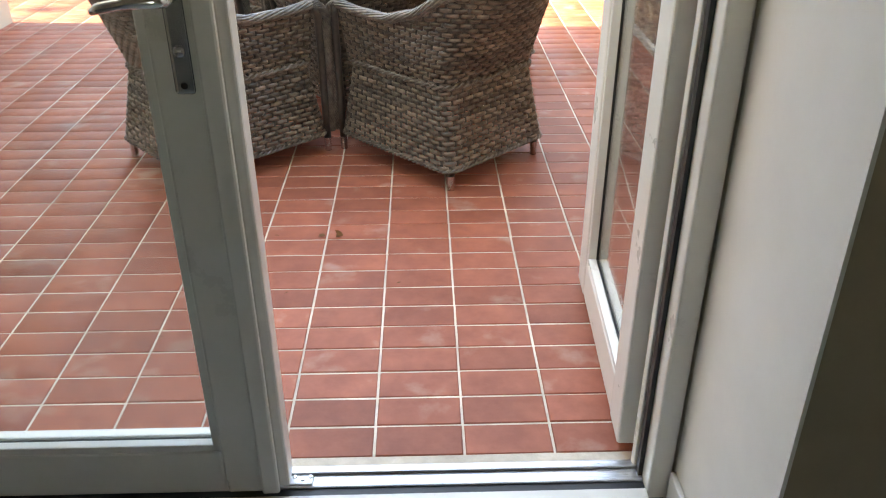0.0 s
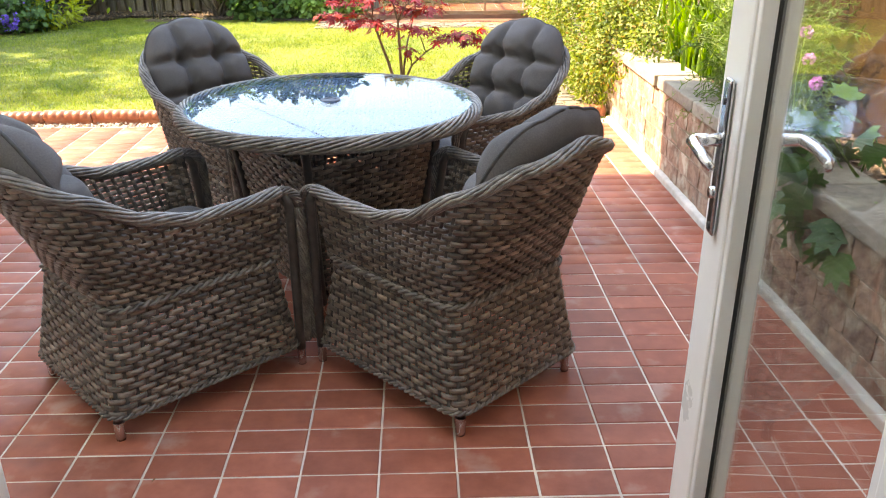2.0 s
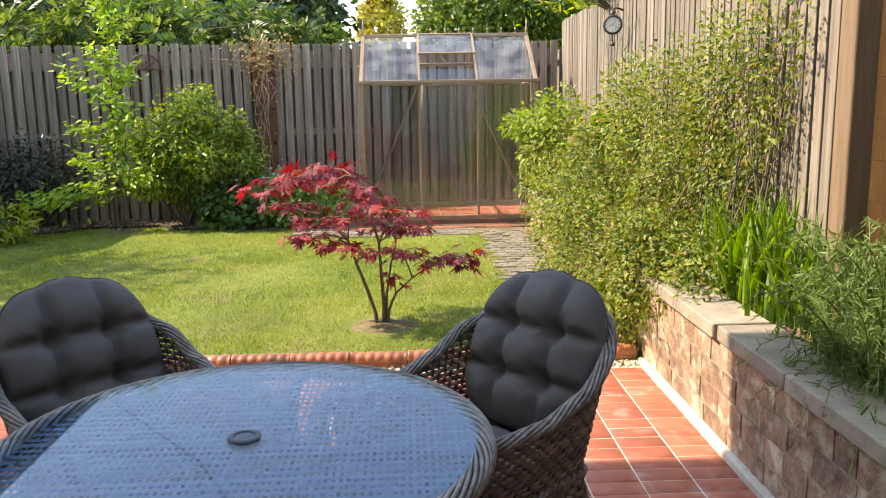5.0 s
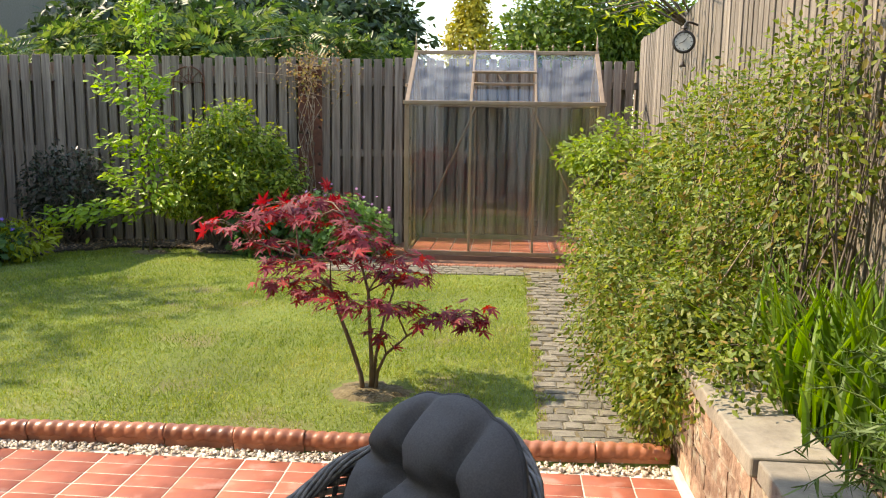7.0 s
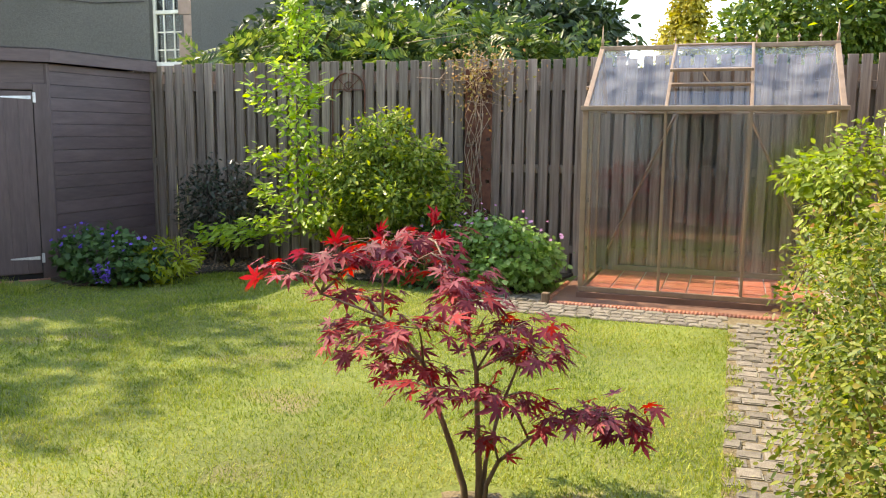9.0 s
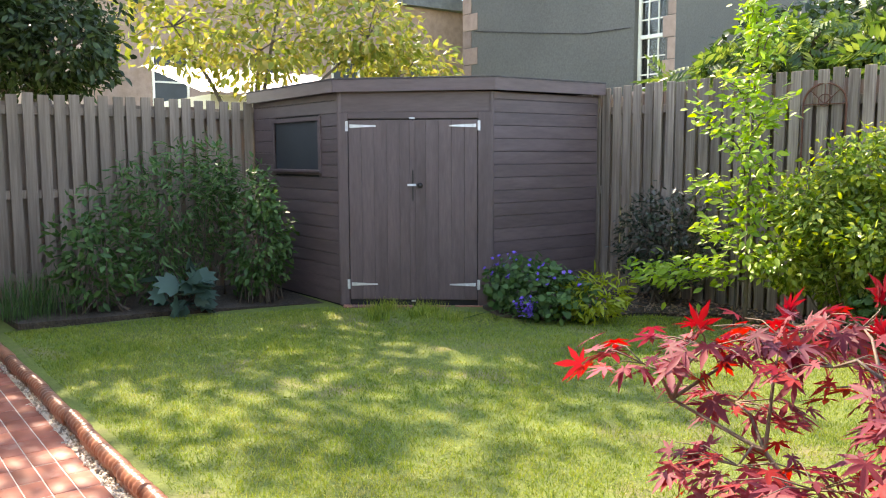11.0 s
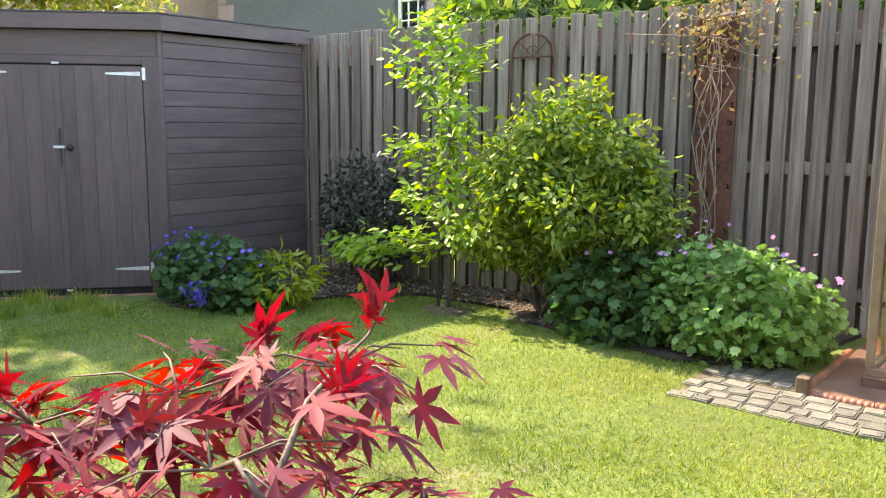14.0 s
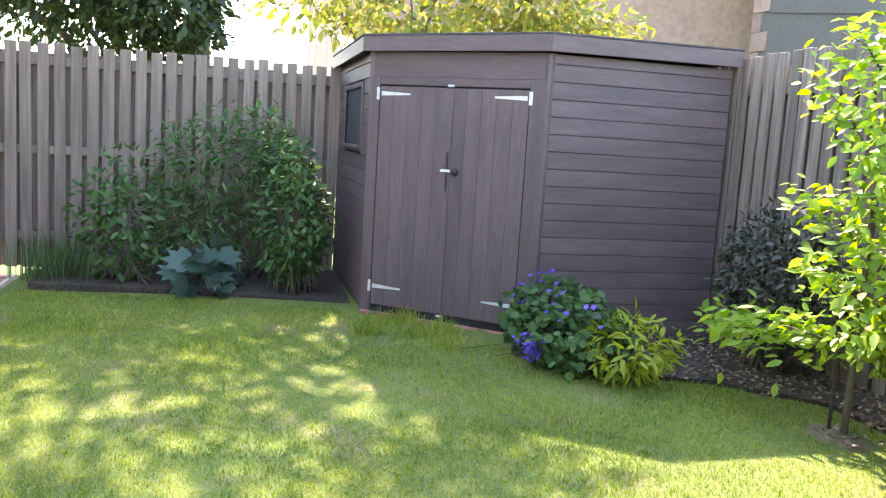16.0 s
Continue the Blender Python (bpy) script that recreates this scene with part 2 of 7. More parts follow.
M_panel = surf("brown_stained_panel", (0.040, 0.021, 0.008), (0.066, 0.036, 0.014), 6, 0.8, bump=0.2, stretch=(8, 8, 0.7), large=0.12, spec=0.1)
M_shed = surf("brown_shed_paint", (0.100, 0.066, 0.064), (0.132, 0.091, 0.088), 7, 0.55, bump=0.3, bscale=30, stretch=(1, 1, 6), rnd=0.10, large=0.15, lscale=2, dist=0.003)
M_shed_v = surf("brown_shed_door_paint", (0.100, 0.066, 0.064), (0.130, 0.090, 0.087), 7, 0.55, bump=0.3, bscale=30, stretch=(6, 6, 1), rnd=0.10, large=0.15, lscale=2, dist=0.003)
M_felt = surf("roof_felt", (0.05, 0.045, 0.045), (0.09, 0.08, 0.08), 60, 0.95, bump=0.5)
M_galv = surf("galvanised_steel", (0.60, 0.60, 0.60), (0.78, 0.78, 0.78), 25, 0.45, metal=0.6, bump=0.1)
M_dark = surf("dark_metal", (0.03, 0.028, 0.026), (0.06, 0.05, 0.045), 30, 0.5, metal=0.5, bump=0.2)
M_inside = surf("shed_inside", (0.02, 0.02, 0.02), (0.035, 0.03, 0.03), 8, 0.9, bump=0.0)
M_gh = surf("cedar_brown_aluminium", (0.24, 0.165, 0.10), (0.33, 0.235, 0.155), 12, 0.42, metal=0.25, bump=0.06, large=0.1)
M_gh_base = surf("brown_base_plinth", (0.15, 0.075, 0.045), (0.21, 0.11, 0.07), 12, 0.6, bump=0.1)
M_rust = surf("rusty_steel", (0.085, 0.030, 0.018), (0.17, 0.066, 0.036), 20, 0.85, bump=0.4)
M_wood_bark = surf("tree_bark", (0.085, 0.065, 0.05), (0.17, 0.135, 0.105), 25, 0.9, bump=0.6, stretch=(2, 2, 0.5))
M_maple_bark = surf("maple_bark", (0.10, 0.062, 0.042), (0.21, 0.15, 0.10), 30, 0.7, bump=0.3, stretch=(2, 2, 0.5))
M_twig = surf("pale_twigs", (0.24, 0.17, 0.12), (0.38, 0.29, 0.21), 30, 0.8, bump=0.2)
M_grey_render = surf("grey_harling", (0.098, 0.092, 0.080), (0.138, 0.131, 0.118), 30, 0.95, bump=0.6, bscale=60, large=0.12, lscale=0.5, dist=0.02)
M_sandstone = surf("house_sandstone", (0.26, 0.175, 0.135), (0.36, 0.25, 0.20), 5, 0.9, bump=0.4, large=0.15, rnd=0.15)
M_slate = surf("slate", (0.10, 0.11, 0.12), (0.17, 0.18, 0.19), 8, 0.7, bump=0.2, rnd=0.2)
M_win_wood = surf("painted_sash", (0.68, 0.64, 0.54), (0.76, 0.72, 0.62), 8, 0.5, bump=0.05)
M_win_dark = surf("dark_window_room", (0.03, 0.035, 0.04), (0.05, 0.055, 0.06), 2, 0.6, bump=0)
M_dial = surf("clock_dial", (0.42, 0.42, 0.38), (0.50, 0.50, 0.46), 20, 0.5, bump=0.0)
M_glass = glass("window_glass", dirt=0.006, least=0.09, most=0.85, power=3.0)
# Blue tint stands in for sky mirrored in the table top.
M_table_glass = glass("table_glass", tint=(0.78, 0.89, 1.0), dirt=0.003, least=0.045, most=0.36)
M_gh_glass = glass("greenhouse_glass", dirt=0.003, least=0.06)
M_roof_glass = glass("greenhouse_roof_glass", tint=(0.93, 0.95, 0.97), dirt=0.05)
M_shed_glass = glass("shed_window_glass", tint=(0.7, 0.72, 0.7), dirt=0.01, least=0.03)

def grass_blades(name):
    """Mown blades: green, straw and clover tones drifting in patches, each blade a little off its patch."""
    m, n, l, out = nodes_of(name)
    tc, geo = n.new("ShaderNodeTexCoord"), n.new("ShaderNodeNewGeometry")
    mixed = None
    for scale, weight in ((1.1, 0.45), (6.5, 0.35), (30.0, 0.25)):
        no = n.new("ShaderNodeTexNoise")
        no.inputs["Scale"].default_value, no.inputs["Detail"].default_value = scale, 3
        l.new(tc.outputs["Object"], no.inputs["Vector"])
        mu = n.new("ShaderNodeMath")
        mu.operation = "MULTIPLY_ADD"
        l.new(no.outputs["Fac"], mu.inputs[0])
        mu.inputs[1].default_value = weight
        mu.inputs[2].default_value = 0.0
        if mixed:
            l.new(mixed, mu.inputs[2])
        mixed = mu.outputs[0]
    mu = n.new("ShaderNodeMath")
    mu.operation = "MULTIPLY_ADD"
    l.new(geo.outputs["Random Per Island"], mu.inputs[0])
    mu.inputs[1].default_value = 0.22
    l.new(mixed, mu.inputs[2])
    ramp = n.new("ShaderNodeValToRGB")
    e = ramp.color_ramp.elements
    e[0].position, e[0].color = 0.42, rgba((0.075, 0.155, 0.018))
    e[1].position, e[1].color = 0.86, rgba((0.52, 0.48, 0.17))
    for p, c in ((0.53, (0.165, 0.245, 0.020)), (0.63, (0.27, 0.345, 0.030)), (0.73, (0.38, 0.405, 0.058))):
        k = e.new(p)
        k.color = rgba(c)
    l.new(mu.outputs[0], ramp.inputs[0])
    bs = n.new("ShaderNodeBsdfPrincipled")
    bs.inputs["Roughness"].default_value = 0.6
    l.new(ramp.outputs[0], bs.inputs["Base Color"])
    tr = n.new("ShaderNodeBsdfTranslucent")
    l.new(ramp.outputs[0], tr.inputs["Color"])
    mx = n.new("ShaderNodeMixShader")
    mx.inputs[0].default_value = 0.42
    l.new(bs.outputs[0], mx.inputs[1])
    l.new(tr.outputs[0], mx.inputs[2])
    l.new(mx.outputs[0], out.inputs[0])
    return m


M_grass = grass_blades("grass_blades")
M_maple_leaf = leafy("maple_leaves", [(0.15, 0.022, 0.036), (0.23, 0.034, 0.050), (0.24, 0.06, 0.075), (0.36, 0.028, 0.022), (0.17, 0.036, 0.055), (0.22, 0.052, 0.07)], 0.6, 0.35)
# Redder copy for the upright shoots: light shining through is put into the colour.
M_maple_backlit = leafy("backlit_maple_leaves", [(0.20, 0.026, 0.036), (0.29, 0.030, 0.032)], 0.5, 0.42)
M_euon = leafy("glossy_bush_leaves", [(0.055, 0.10, 0.018), (0.13, 0.205, 0.032), (0.245, 0.325, 0.06), (0.40, 0.45, 0.14)], 0.30, 0.42)
M_apple = leafy("sapling_leaves", [(0.13, 0.23, 0.020), (0.22, 0.34, 0.032), (0.30, 0.42, 0.055), (0.38, 0.48, 0.09)], 0.42, 0.45)
M_shrub = leafy("bed_shrub_leaves", [(0.04, 0.072, 0.014), (0.095, 0.145, 0.024), (0.17, 0.215, 0.034), (0.27, 0.29, 0.06), (0.13, 0.20, 0.045), (0.28, 0.18, 0.055)], 0.5, 0.40)
M_fresh = leafy("fresh_green_leaves", [(0.12, 0.18, 0.028), (0.20, 0.27, 0.04), (0.30, 0.35, 0.07)], 0.42, 0.45)
M_blade = leafy("sword_leaves", [(0.065, 0.135, 0.016), (0.12, 0.21, 0.024), (0.20, 0.30, 0.045)], 0.38, 0.45)
M_rosemary = leafy("needle_leaves", [(0.085, 0.14, 0.035), (0.13, 0.20, 0.055), (0.19, 0.26, 0.085)], 0.5, 0.35)
M_darkleaf = leafy("dark_bush_leaves", [(0.018, 0.030, 0.018), (0.035, 0.052, 0.026), (0.085, 0.085, 0.062), (0.14, 0.13, 0.11)], 0.35, 0.2)
M_geran = leafy("geranium_leaves", [(0.035, 0.085, 0.026), (0.065, 0.135, 0.038), (0.11, 0.195, 0.06)], 0.5, 0.3)
M_geran2 = leafy("pale_geranium_leaves", [(0.11, 0.215, 0.05), (0.20, 0.335, 0.09), (0.30, 0.45, 0.15)], 0.42, 0.38)
M_lime = leafy("lime_leaves", [(0.24, 0.29, 0.03), (0.33, 0.37, 0.05)], 0.45, 0.4)
M_tree = leafy("tree_leaves", [(0.035, 0.07, 0.012), (0.065, 0.115, 0.018), (0.12, 0.175, 0.028), (0.19, 0.235, 0.045)], 0.4, 0.4)
M_ash = leafy("ash_leaves", [(0.022, 0.048, 0.012), (0.05, 0.092, 0.020), (0.095, 0.142, 0.032), (0.19, 0.23, 0.055)], 0.38, 0.36)
M_tree_dark = leafy("dark_tree_leaves", [(0.014, 0.028, 0.010), (0.028, 0.05, 0.014), (0.05, 0.08, 0.022)], 0.4, 0.25)
M_tree_yellow = leafy("yellow_conifer", [(0.22, 0.20, 0.02), (0.34, 0.29, 0.035), (0.42, 0.36, 0.06)], 0.5, 0.3)
M_tree_pale = leafy("light_tree_leaves", [(0.13, 0.16, 0.03), (0.20, 0.22, 0.045), (0.30, 0.24, 0.07), (0.22, 0.26, 0.07)], 0.45, 0.45)
M_blueleaf = leafy("blue_green_leaves", [(0.055, 0.10, 0.075), (0.09, 0.15, 0.11)], 0.55, 0.2)
M_dryleaf = leafy("dry_leaves", [(0.25, 0.13, 0.06), (0.32, 0.22, 0.09), (0.18, 0.19, 0.05)], 0.6, 0.3)
M_purple = leafy("violet_petals", [(0.13, 0.07, 0.45), (0.19, 0.11, 0.55), (0.24, 0.15, 0.60)], 0.5, 0.3)
M_pink = leafy("pink_petals", [(0.50, 0.22, 0.42), (0.62, 0.34, 0.55)], 0.5, 0.3)
M_chive = leafy("mauve_petals", [(0.36, 0.13, 0.38), (0.48, 0.21, 0.50)], 0.5, 0.3)
M_brownleaf = leafy("fallen_leaf", [(0.13, 0.06, 0.025), (0.19, 0.09, 0.04)], 0.7, 0.1)

# ---- small helpers for building ----
def mesh_of(name, bm, material, smooth=False):
    me = bpy.data.meshes.new(name)
    bm.to_mesh(me)
    bm.free()
    if smooth:
        for p in me.polygons:
            p.use_smooth = True
    mats = material if isinstance(material, (list, tuple)) else [material]
    for m in mats:
        me.materials.append(m)
    return me


def part(name, bm, material, parent, label="", smooth=False):
    ob = new(name, mesh_of(name, bm, material, smooth))
    ob.parent = parent
    if label:
        ob["label"] = label
    return ob


def piece(name, me, parent, m):
    ob = new(name, me)
    ob.parent = parent
    ob.matrix_basis = m
    return ob


def thing(name, label, category, m=None, group=""):
    ob = new(name)
    ob.empty_display_size = 0.1
    if m is not None:
        ob.matrix_basis = m
    return tagged(ob, label, category, group)


def structure(name, bm, material, label, category, smooth=False):
    return tagged(new(name, mesh_of(name, bm, material, smooth)), label, category, kind="structure")


def box(bm, x0, x1, y0, y1, z0, z1, bevel=0.0, m=None):
    r = bmesh.ops.create_cube(bm, size=1.0)
    vs = r["verts"]
    for v in vs:
        v.co = Vector((x0 + (v.co.x + 0.5) * (x1 - x0), y0 + (v.co.y + 0.5) * (y1 - y0), z0 + (v.co.z + 0.5) * (z1 - z0)))
    if bevel:
        es = list({e for v in vs for e in v.link_edges})
        r = bmesh.ops.bevel(bm, geom=es, offset=bevel, segments=2, affect="EDGES", profile=0.5)
        vs = list({v for f in r["faces"] for v in f.verts} | {v for v in vs if v.is_valid})
    if m is not None:
        bmesh.ops.transform(bm, matrix=m, verts=vs)
    return bm


def boxm(x0, x1, y0, y1, z0, z1, bevel=0.0, m=None):
    return box(bmesh.new(), x0, x1, y0, y1, z0, z1, bevel, m)


def prism(bm, outline, z0, z1):
    """Upright prism over a plan outline (anticlockwise)."""
    lo = [bm.verts.new((x, y, z0)) for x, y in outline]
    hi = [bm.verts.new((x, y, z1)) for x, y in outline]
    n = len(outline)
    for i in range(n):
        bm.faces.new((lo[i], lo[(i + 1) % n], hi[(i + 1) % n], hi[i]))
    bm.faces.new(hi)
    bm.faces.new(lo[::-1])
    return bm


def tube(bm, pts, radii, sides=6, cap=True):
    """Tube along points; radii one number or one a point."""
    pts = [Vector(p) for p in pts]
    if not isinstance(radii, (list, tuple)):
        radii = [radii] * len(pts)
    ref = Vector((0.31, 0.17, 0.93)).normalized()
    rings = []
    for i, p in enumerate(pts):
        d = (pts[min(i + 1, len(pts) - 1)] - pts[max(i - 1, 0)])
        d = d.normalized() if d.length > 1e-9 else Vector((0, 0, 1))
        if abs(d.dot(ref)) > 0.97:
            ref = Vector((1, 0, 0))
        a = d.cross(ref).normalized()
        b = d.cross(a).normalized()
        rings.append([bm.verts.new(p + radii[i] * (math.cos(2 * math.pi * k / sides) * a + math.sin(2 * math.pi * k / sides) * b)) for k in range(sides)])
    for r0, r1 in zip(rings, rings[1:]):
        for k in range(sides):
            bm.faces.new((r0[k], r0[(k + 1) % sides], r1[(k + 1) % sides], r1[k]))
    if cap and sides > 2:
        bm.faces.new(rings[0][::-1])
        bm.faces.new(rings[-1])
    return bm


def lathe(bm, profile, sides=24, m=None):
    """Turned body from (radius, z) pairs."""
    rings = []
    for r, z in profile:
        if r < 1e-5:
            rings.append([bm.verts.new((0, 0, z))])
        else:
            rings.append([bm.verts.new((r * math.cos(2 * math.pi * k / sides), r * math.sin(2 * math.pi * k / sides), z)) for k in range(sides)])
    for a, b in zip(rings, rings[1:]):
        for k in range(sides):
            k2 = (k + 1) % sides
            if len(a) == 1 and len(b) > 1:
                bm.faces.new((a[0], b[k2], b[k]))
            elif len(b) == 1 and len(a) > 1:
                bm.faces.new((a[k], a[k2], b[0]))
            elif len(a) > 1:
                bm.faces.new((a[k], a[k2], b[k2], b[k]))
    if m is not None:
        bmesh.ops.transform(bm, matrix=m, verts=[v for r in rings for v in r])
    return bm


def scatter(name, template, faces, pos, rot, scale, material, smooth=False):
    """One mesh of many copies of a small shape: pos (n,3), rot (n,3,3), scale (n,) or (n,3)."""
    t = np.asarray(template, float)
    pos, rot, scale = np.asarray(pos, float), np.asarray(rot, float), np.asarray(scale, float)
    if scale.ndim == 1:
        scale = np.repeat(scale[:, None], 3, 1)
    co = np.einsum("nij,nvj->nvi", rot, t[None] * scale[:, None, :]) + pos[:, None, :]
    n, k = len(pos), len(t)
    loops = np.concatenate([np.asarray(f) for f in faces])
    sizes = np.array([len(f) for f in faces])
    allloops = (loops[None] + (np.arange(n) * k)[:, None]).ravel()
    allsizes = np.tile(sizes, n)
    me = bpy.data.meshes.new(name)
    me.vertices.add(n * k)
    me.vertices.foreach_set("co", co.astype(np.float32).ravel())
    me.loops.add(len(allloops))
    me.loops.foreach_set("vertex_index", allloops.astype(np.int32))
    me.polygons.add(len(allsizes))
    starts = np.concatenate([[0], np.cumsum(allsizes)[:-1]])
    me.polygons.foreach_set("loop_start", starts.astype(np.int32))
    me.polygons.foreach_set("loop_total", allsizes.astype(np.int32))
    me.update(calc_edges=True)
    me.validate()
    if smooth:
        me.polygons.foreach_set("use_smooth", [True] * len(allsizes))
    me.materials.append(material)
    return me


def frames_of(normals, rng, along=None, jitter=0.5):
    """Rotations whose z is near the normals and whose y (the leaf's length) is near along."""
    n = np.asarray(normals, float) + rng.normal(0, jitter, (len(normals), 3))
    n /= np.linalg.norm(n, axis=1, keepdims=True) + 1e-9
    a = rng.normal(0, 1, (len(n), 3)) if along is None else np.asarray(along, float) + rng.normal(0, 0.35, (len(n), 3))
    y = a - (a * n).sum(1, keepdims=True) * n
    y /= np.linalg.norm(y, axis=1, keepdims=True) + 1e-9
    x = np.cross(y, n)
    return np.stack([x, y, n], -1)


LEAF = [(0, 0, 0), (-0.22, 0.35, 0.04), (0, 0.42, -0.03), (0.22, 0.35, 0.04), (-0.17, 0.70, 0.0), (0, 0.72, -0.05), (0.17, 0.70, 0.0), (0, 1.0, -0.10)]
LEAF_F = [(0, 2, 1), (0, 3, 2), (1, 2, 5, 4), (2, 3, 6, 5), (4, 5, 7), (5, 6, 7)]
NARROW = [(x * 0.55, y, z) for x, y, z in LEAF]
SMALL = [(0, 0, 0), (-0.3, 0.5, 0.06), (0.3, 0.5, 0.06), (0, 1, -0.05), (0, 0.5, -0.02)]
SMALL_F = [(0, 4, 1), (0, 2, 4), (1, 4, 3), (4, 2, 3)]


def blob_points(rng, n, centre, radii, shell=0.55, lumps=7, lump=0.28):
    """Points through a lumpy mass, denser towards its skin, with the outward direction of each."""
    d = rng.normal(0, 1, (n, 3))
    d /= np.linalg.norm(d, axis=1, keepdims=True)
    k = rng.normal(0, 1, (lumps, 3))
    k /= np.linalg.norm(k, axis=1, keepdims=True)
    amp = rng.uniform(-lump, lump, lumps)
    r = 1 + (amp[None] * np.exp(4 * (d @ k.T - 1))).sum(1) + rng.normal(0, 0.07, n)
    r *= shell + (1 - shell) * rng.random(n) ** 0.6
    return np.asarray(centre) + d * r[:, None] * np.asarray(radii), d


def link_mesh(name, me, parent, label=""):
    ob = new(name, me)
    ob.parent = parent
    ob["kind"] = "stuff"
    if label:
        ob["label"] = label
    return ob


def ground_z(x, y):
    """Height of the lawn: nearly level, rising a little to the far end."""
    s = min(1.0, max(0.0, (y - 5.2) / 4.0))
    return 0.03 + 0.07 * s * s * (3 - 2 * s)

# ---- the setting ----
TW, TD, GAP = 0.208, 0.104, 0.0056            # tile pitch across and along, joint
WALL_X = 1.25                                # face of the low wall
EDGE_Y = 5.13                                # middle of the rope edging
FAR0, FAR1 = (-7.95, 10.05), (1.95, 11.12)   # ends of the far fence

# ground out to the horizon
bm = bmesh.new()
N = 60
vs = {}
for i, x in enumerate([-400, -60] + [-12 + 15 * k / N for k in range(N + 1)] + [30, 400]):
    for j, y in enumerate([-400, -20, -0.6] + [5.0 + 7 * k / N for k in range(N + 1)] + [40, 400]):
        z = -0.05 if y < 5.05 else ground_z(x, y) + 0.006 * noise.noise((x * 1.3, y * 1.3, 0))
        if x > 3 or x < -12:
            z = min(z, 0.0)
        vs[i, j] = bm.verts.new((x, y, z))
I, J = max(i for i, j in vs), max(j for i, j in vs)
for i in range(I):
    for j in range(J):
        bm.faces.new((vs[i, j], vs[i + 1, j], vs[i + 1, j + 1], vs[i, j + 1]))
ground = structure("ground", bm, M_lawn, "mown lawn ground with thin worn patches", "ground", True)

# patio bed under the tiles
patio = structure("patio", boxm(-7.9, WALL_X, -0.04, 5.02, -0.06, -0.0026), M_grout, "patio of red quarry tiles with pale joints", "patio")

# house: back wall with the garden door, side wing added for shade, room behind
DX0, DX1 = -1.17, 0.385                       # clear opening between the frame posts
bm = boxm(-2.75, DX0 - 0.08, -0.478, -0.03, -0.1, 5.2)
box(bm, DX1 + 0.053, 3.2, -0.478, -0.03, -0.1, 5.2)
box(bm, DX0 - 0.08, DX1 + 0.053, -0.478, -0.03, 2.16, 5.2)
wall_house = structure("wall_house", bm, M_render, "cream rendered house wall around the garden door", "wall")
# Unseen block, added so that its shadow covers the patio up to y = 4.07.
bm = boxm(-8.2, -2.75, -6.0, 4.07, -0.1, 4.5)
wall_wing = structure("wall_wing", bm, M_render, "unseen cream rendered wing added to shade the patio", "wall")
bm = boxm(-8.4, -2.65, -6.2, 4.15, 4.5, 4.6, 0.02)
box(bm, -2.64, 3.4, -6.2, 0.15, 5.2, 5.34, 0.02)
roof_house = structure("roof_house", bm, M_slate, "dark slate roof slab over the house", "roof")
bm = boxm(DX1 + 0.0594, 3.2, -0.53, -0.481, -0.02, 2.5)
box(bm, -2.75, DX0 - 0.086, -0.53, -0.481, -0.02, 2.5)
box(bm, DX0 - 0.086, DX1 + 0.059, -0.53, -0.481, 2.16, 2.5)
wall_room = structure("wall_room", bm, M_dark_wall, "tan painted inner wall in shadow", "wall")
bm = boxm(3.2, 3.3, -5.0, -0.03, -0.1, 5.2)
# The gap in the unseen back wall is added, sized to brighten the room.
for q in ((-2.75, 0.4, -0.1, 5.2), (0.95, 3.3, -0.1, 5.2), (0.4, 0.95, -0.1, 1.2), (0.4, 0.95, 2.0, 5.2)):
    box(bm, q[0], q[1], -5.1, -5.0, q[2], q[3])
wall_back = structure("wall_back", bm, M_plaster, "cream room walls out of view, with an opening added for light", "wall")
ceiling = structure("ceiling", boxm(-2.75, 3.2, -5.0, -0.53, 2.5, 2.6), M_plaster, "plain white ceiling of the room", "ceiling")
floor = structure("floor", boxm(-2.75, 3.2, -5.0, -0.135, -0.08, -0.012), M_carpet, "grey carpet floor inside the house", "floor")
bm = boxm(DX1 + 0.0525, DX1 + 0.059, -0.532, -0.134, -0.01, 2.17)
box(bm, DX0 - 0.086, DX0 - 0.0795, -0.484, -0.134, -0.01, 2.17)
reveal = structure("trim_reveal", bm, M_plaster, "cream plastered door reveal", "wall")
bm = boxm(DX1 + 0.039, DX1 + 0.052, -0.478, -0.14, -0.012, 0.075, 0.004)
baseboard = structure("baseboard", bm, M_upvc, "white painted skirting in the reveal", "baseboard")

# raised bed behind the low wall
bm = bmesh.new()
for i in range(40):
    y0 = -0.0 + i * 0.24
    box(bm, WALL_X + 0.2, 3.2, y0, y0 + 0.24, 0.0, 0.44 + 0.015 * math.sin(i * 1.7))
soil = structure("bed_soil", bm, M_earth, "dark soil of the raised bed", "soil")
bm = bmesh.new()
outline = [(-7.95, 5.25), (-7.05, 5.3), (-6.85, 6.4), (-6.55, 7.3), (-6.35, 7.8), (-7.95, 7.9)]
prism(bm, outline, 0.0, 0.085)
outline = [(-5.14, 8.75), (-4.75, 8.6), (-4.3, 8.85), (-4.05, 9.6), (-3.6, 10.05), (-2.85, 10.05), (-2.6, 9.8), (-2.1, 9.72), (-1.45, 9.55), (-0.95, 9.75), (-0.75, 10.9), (-5.14, 10.4)]
prism(bm, outline, 0.0, 0.125)
soil2 = structure("border_soil", bm, M_earth, "dark border soil along the fences", "soil")


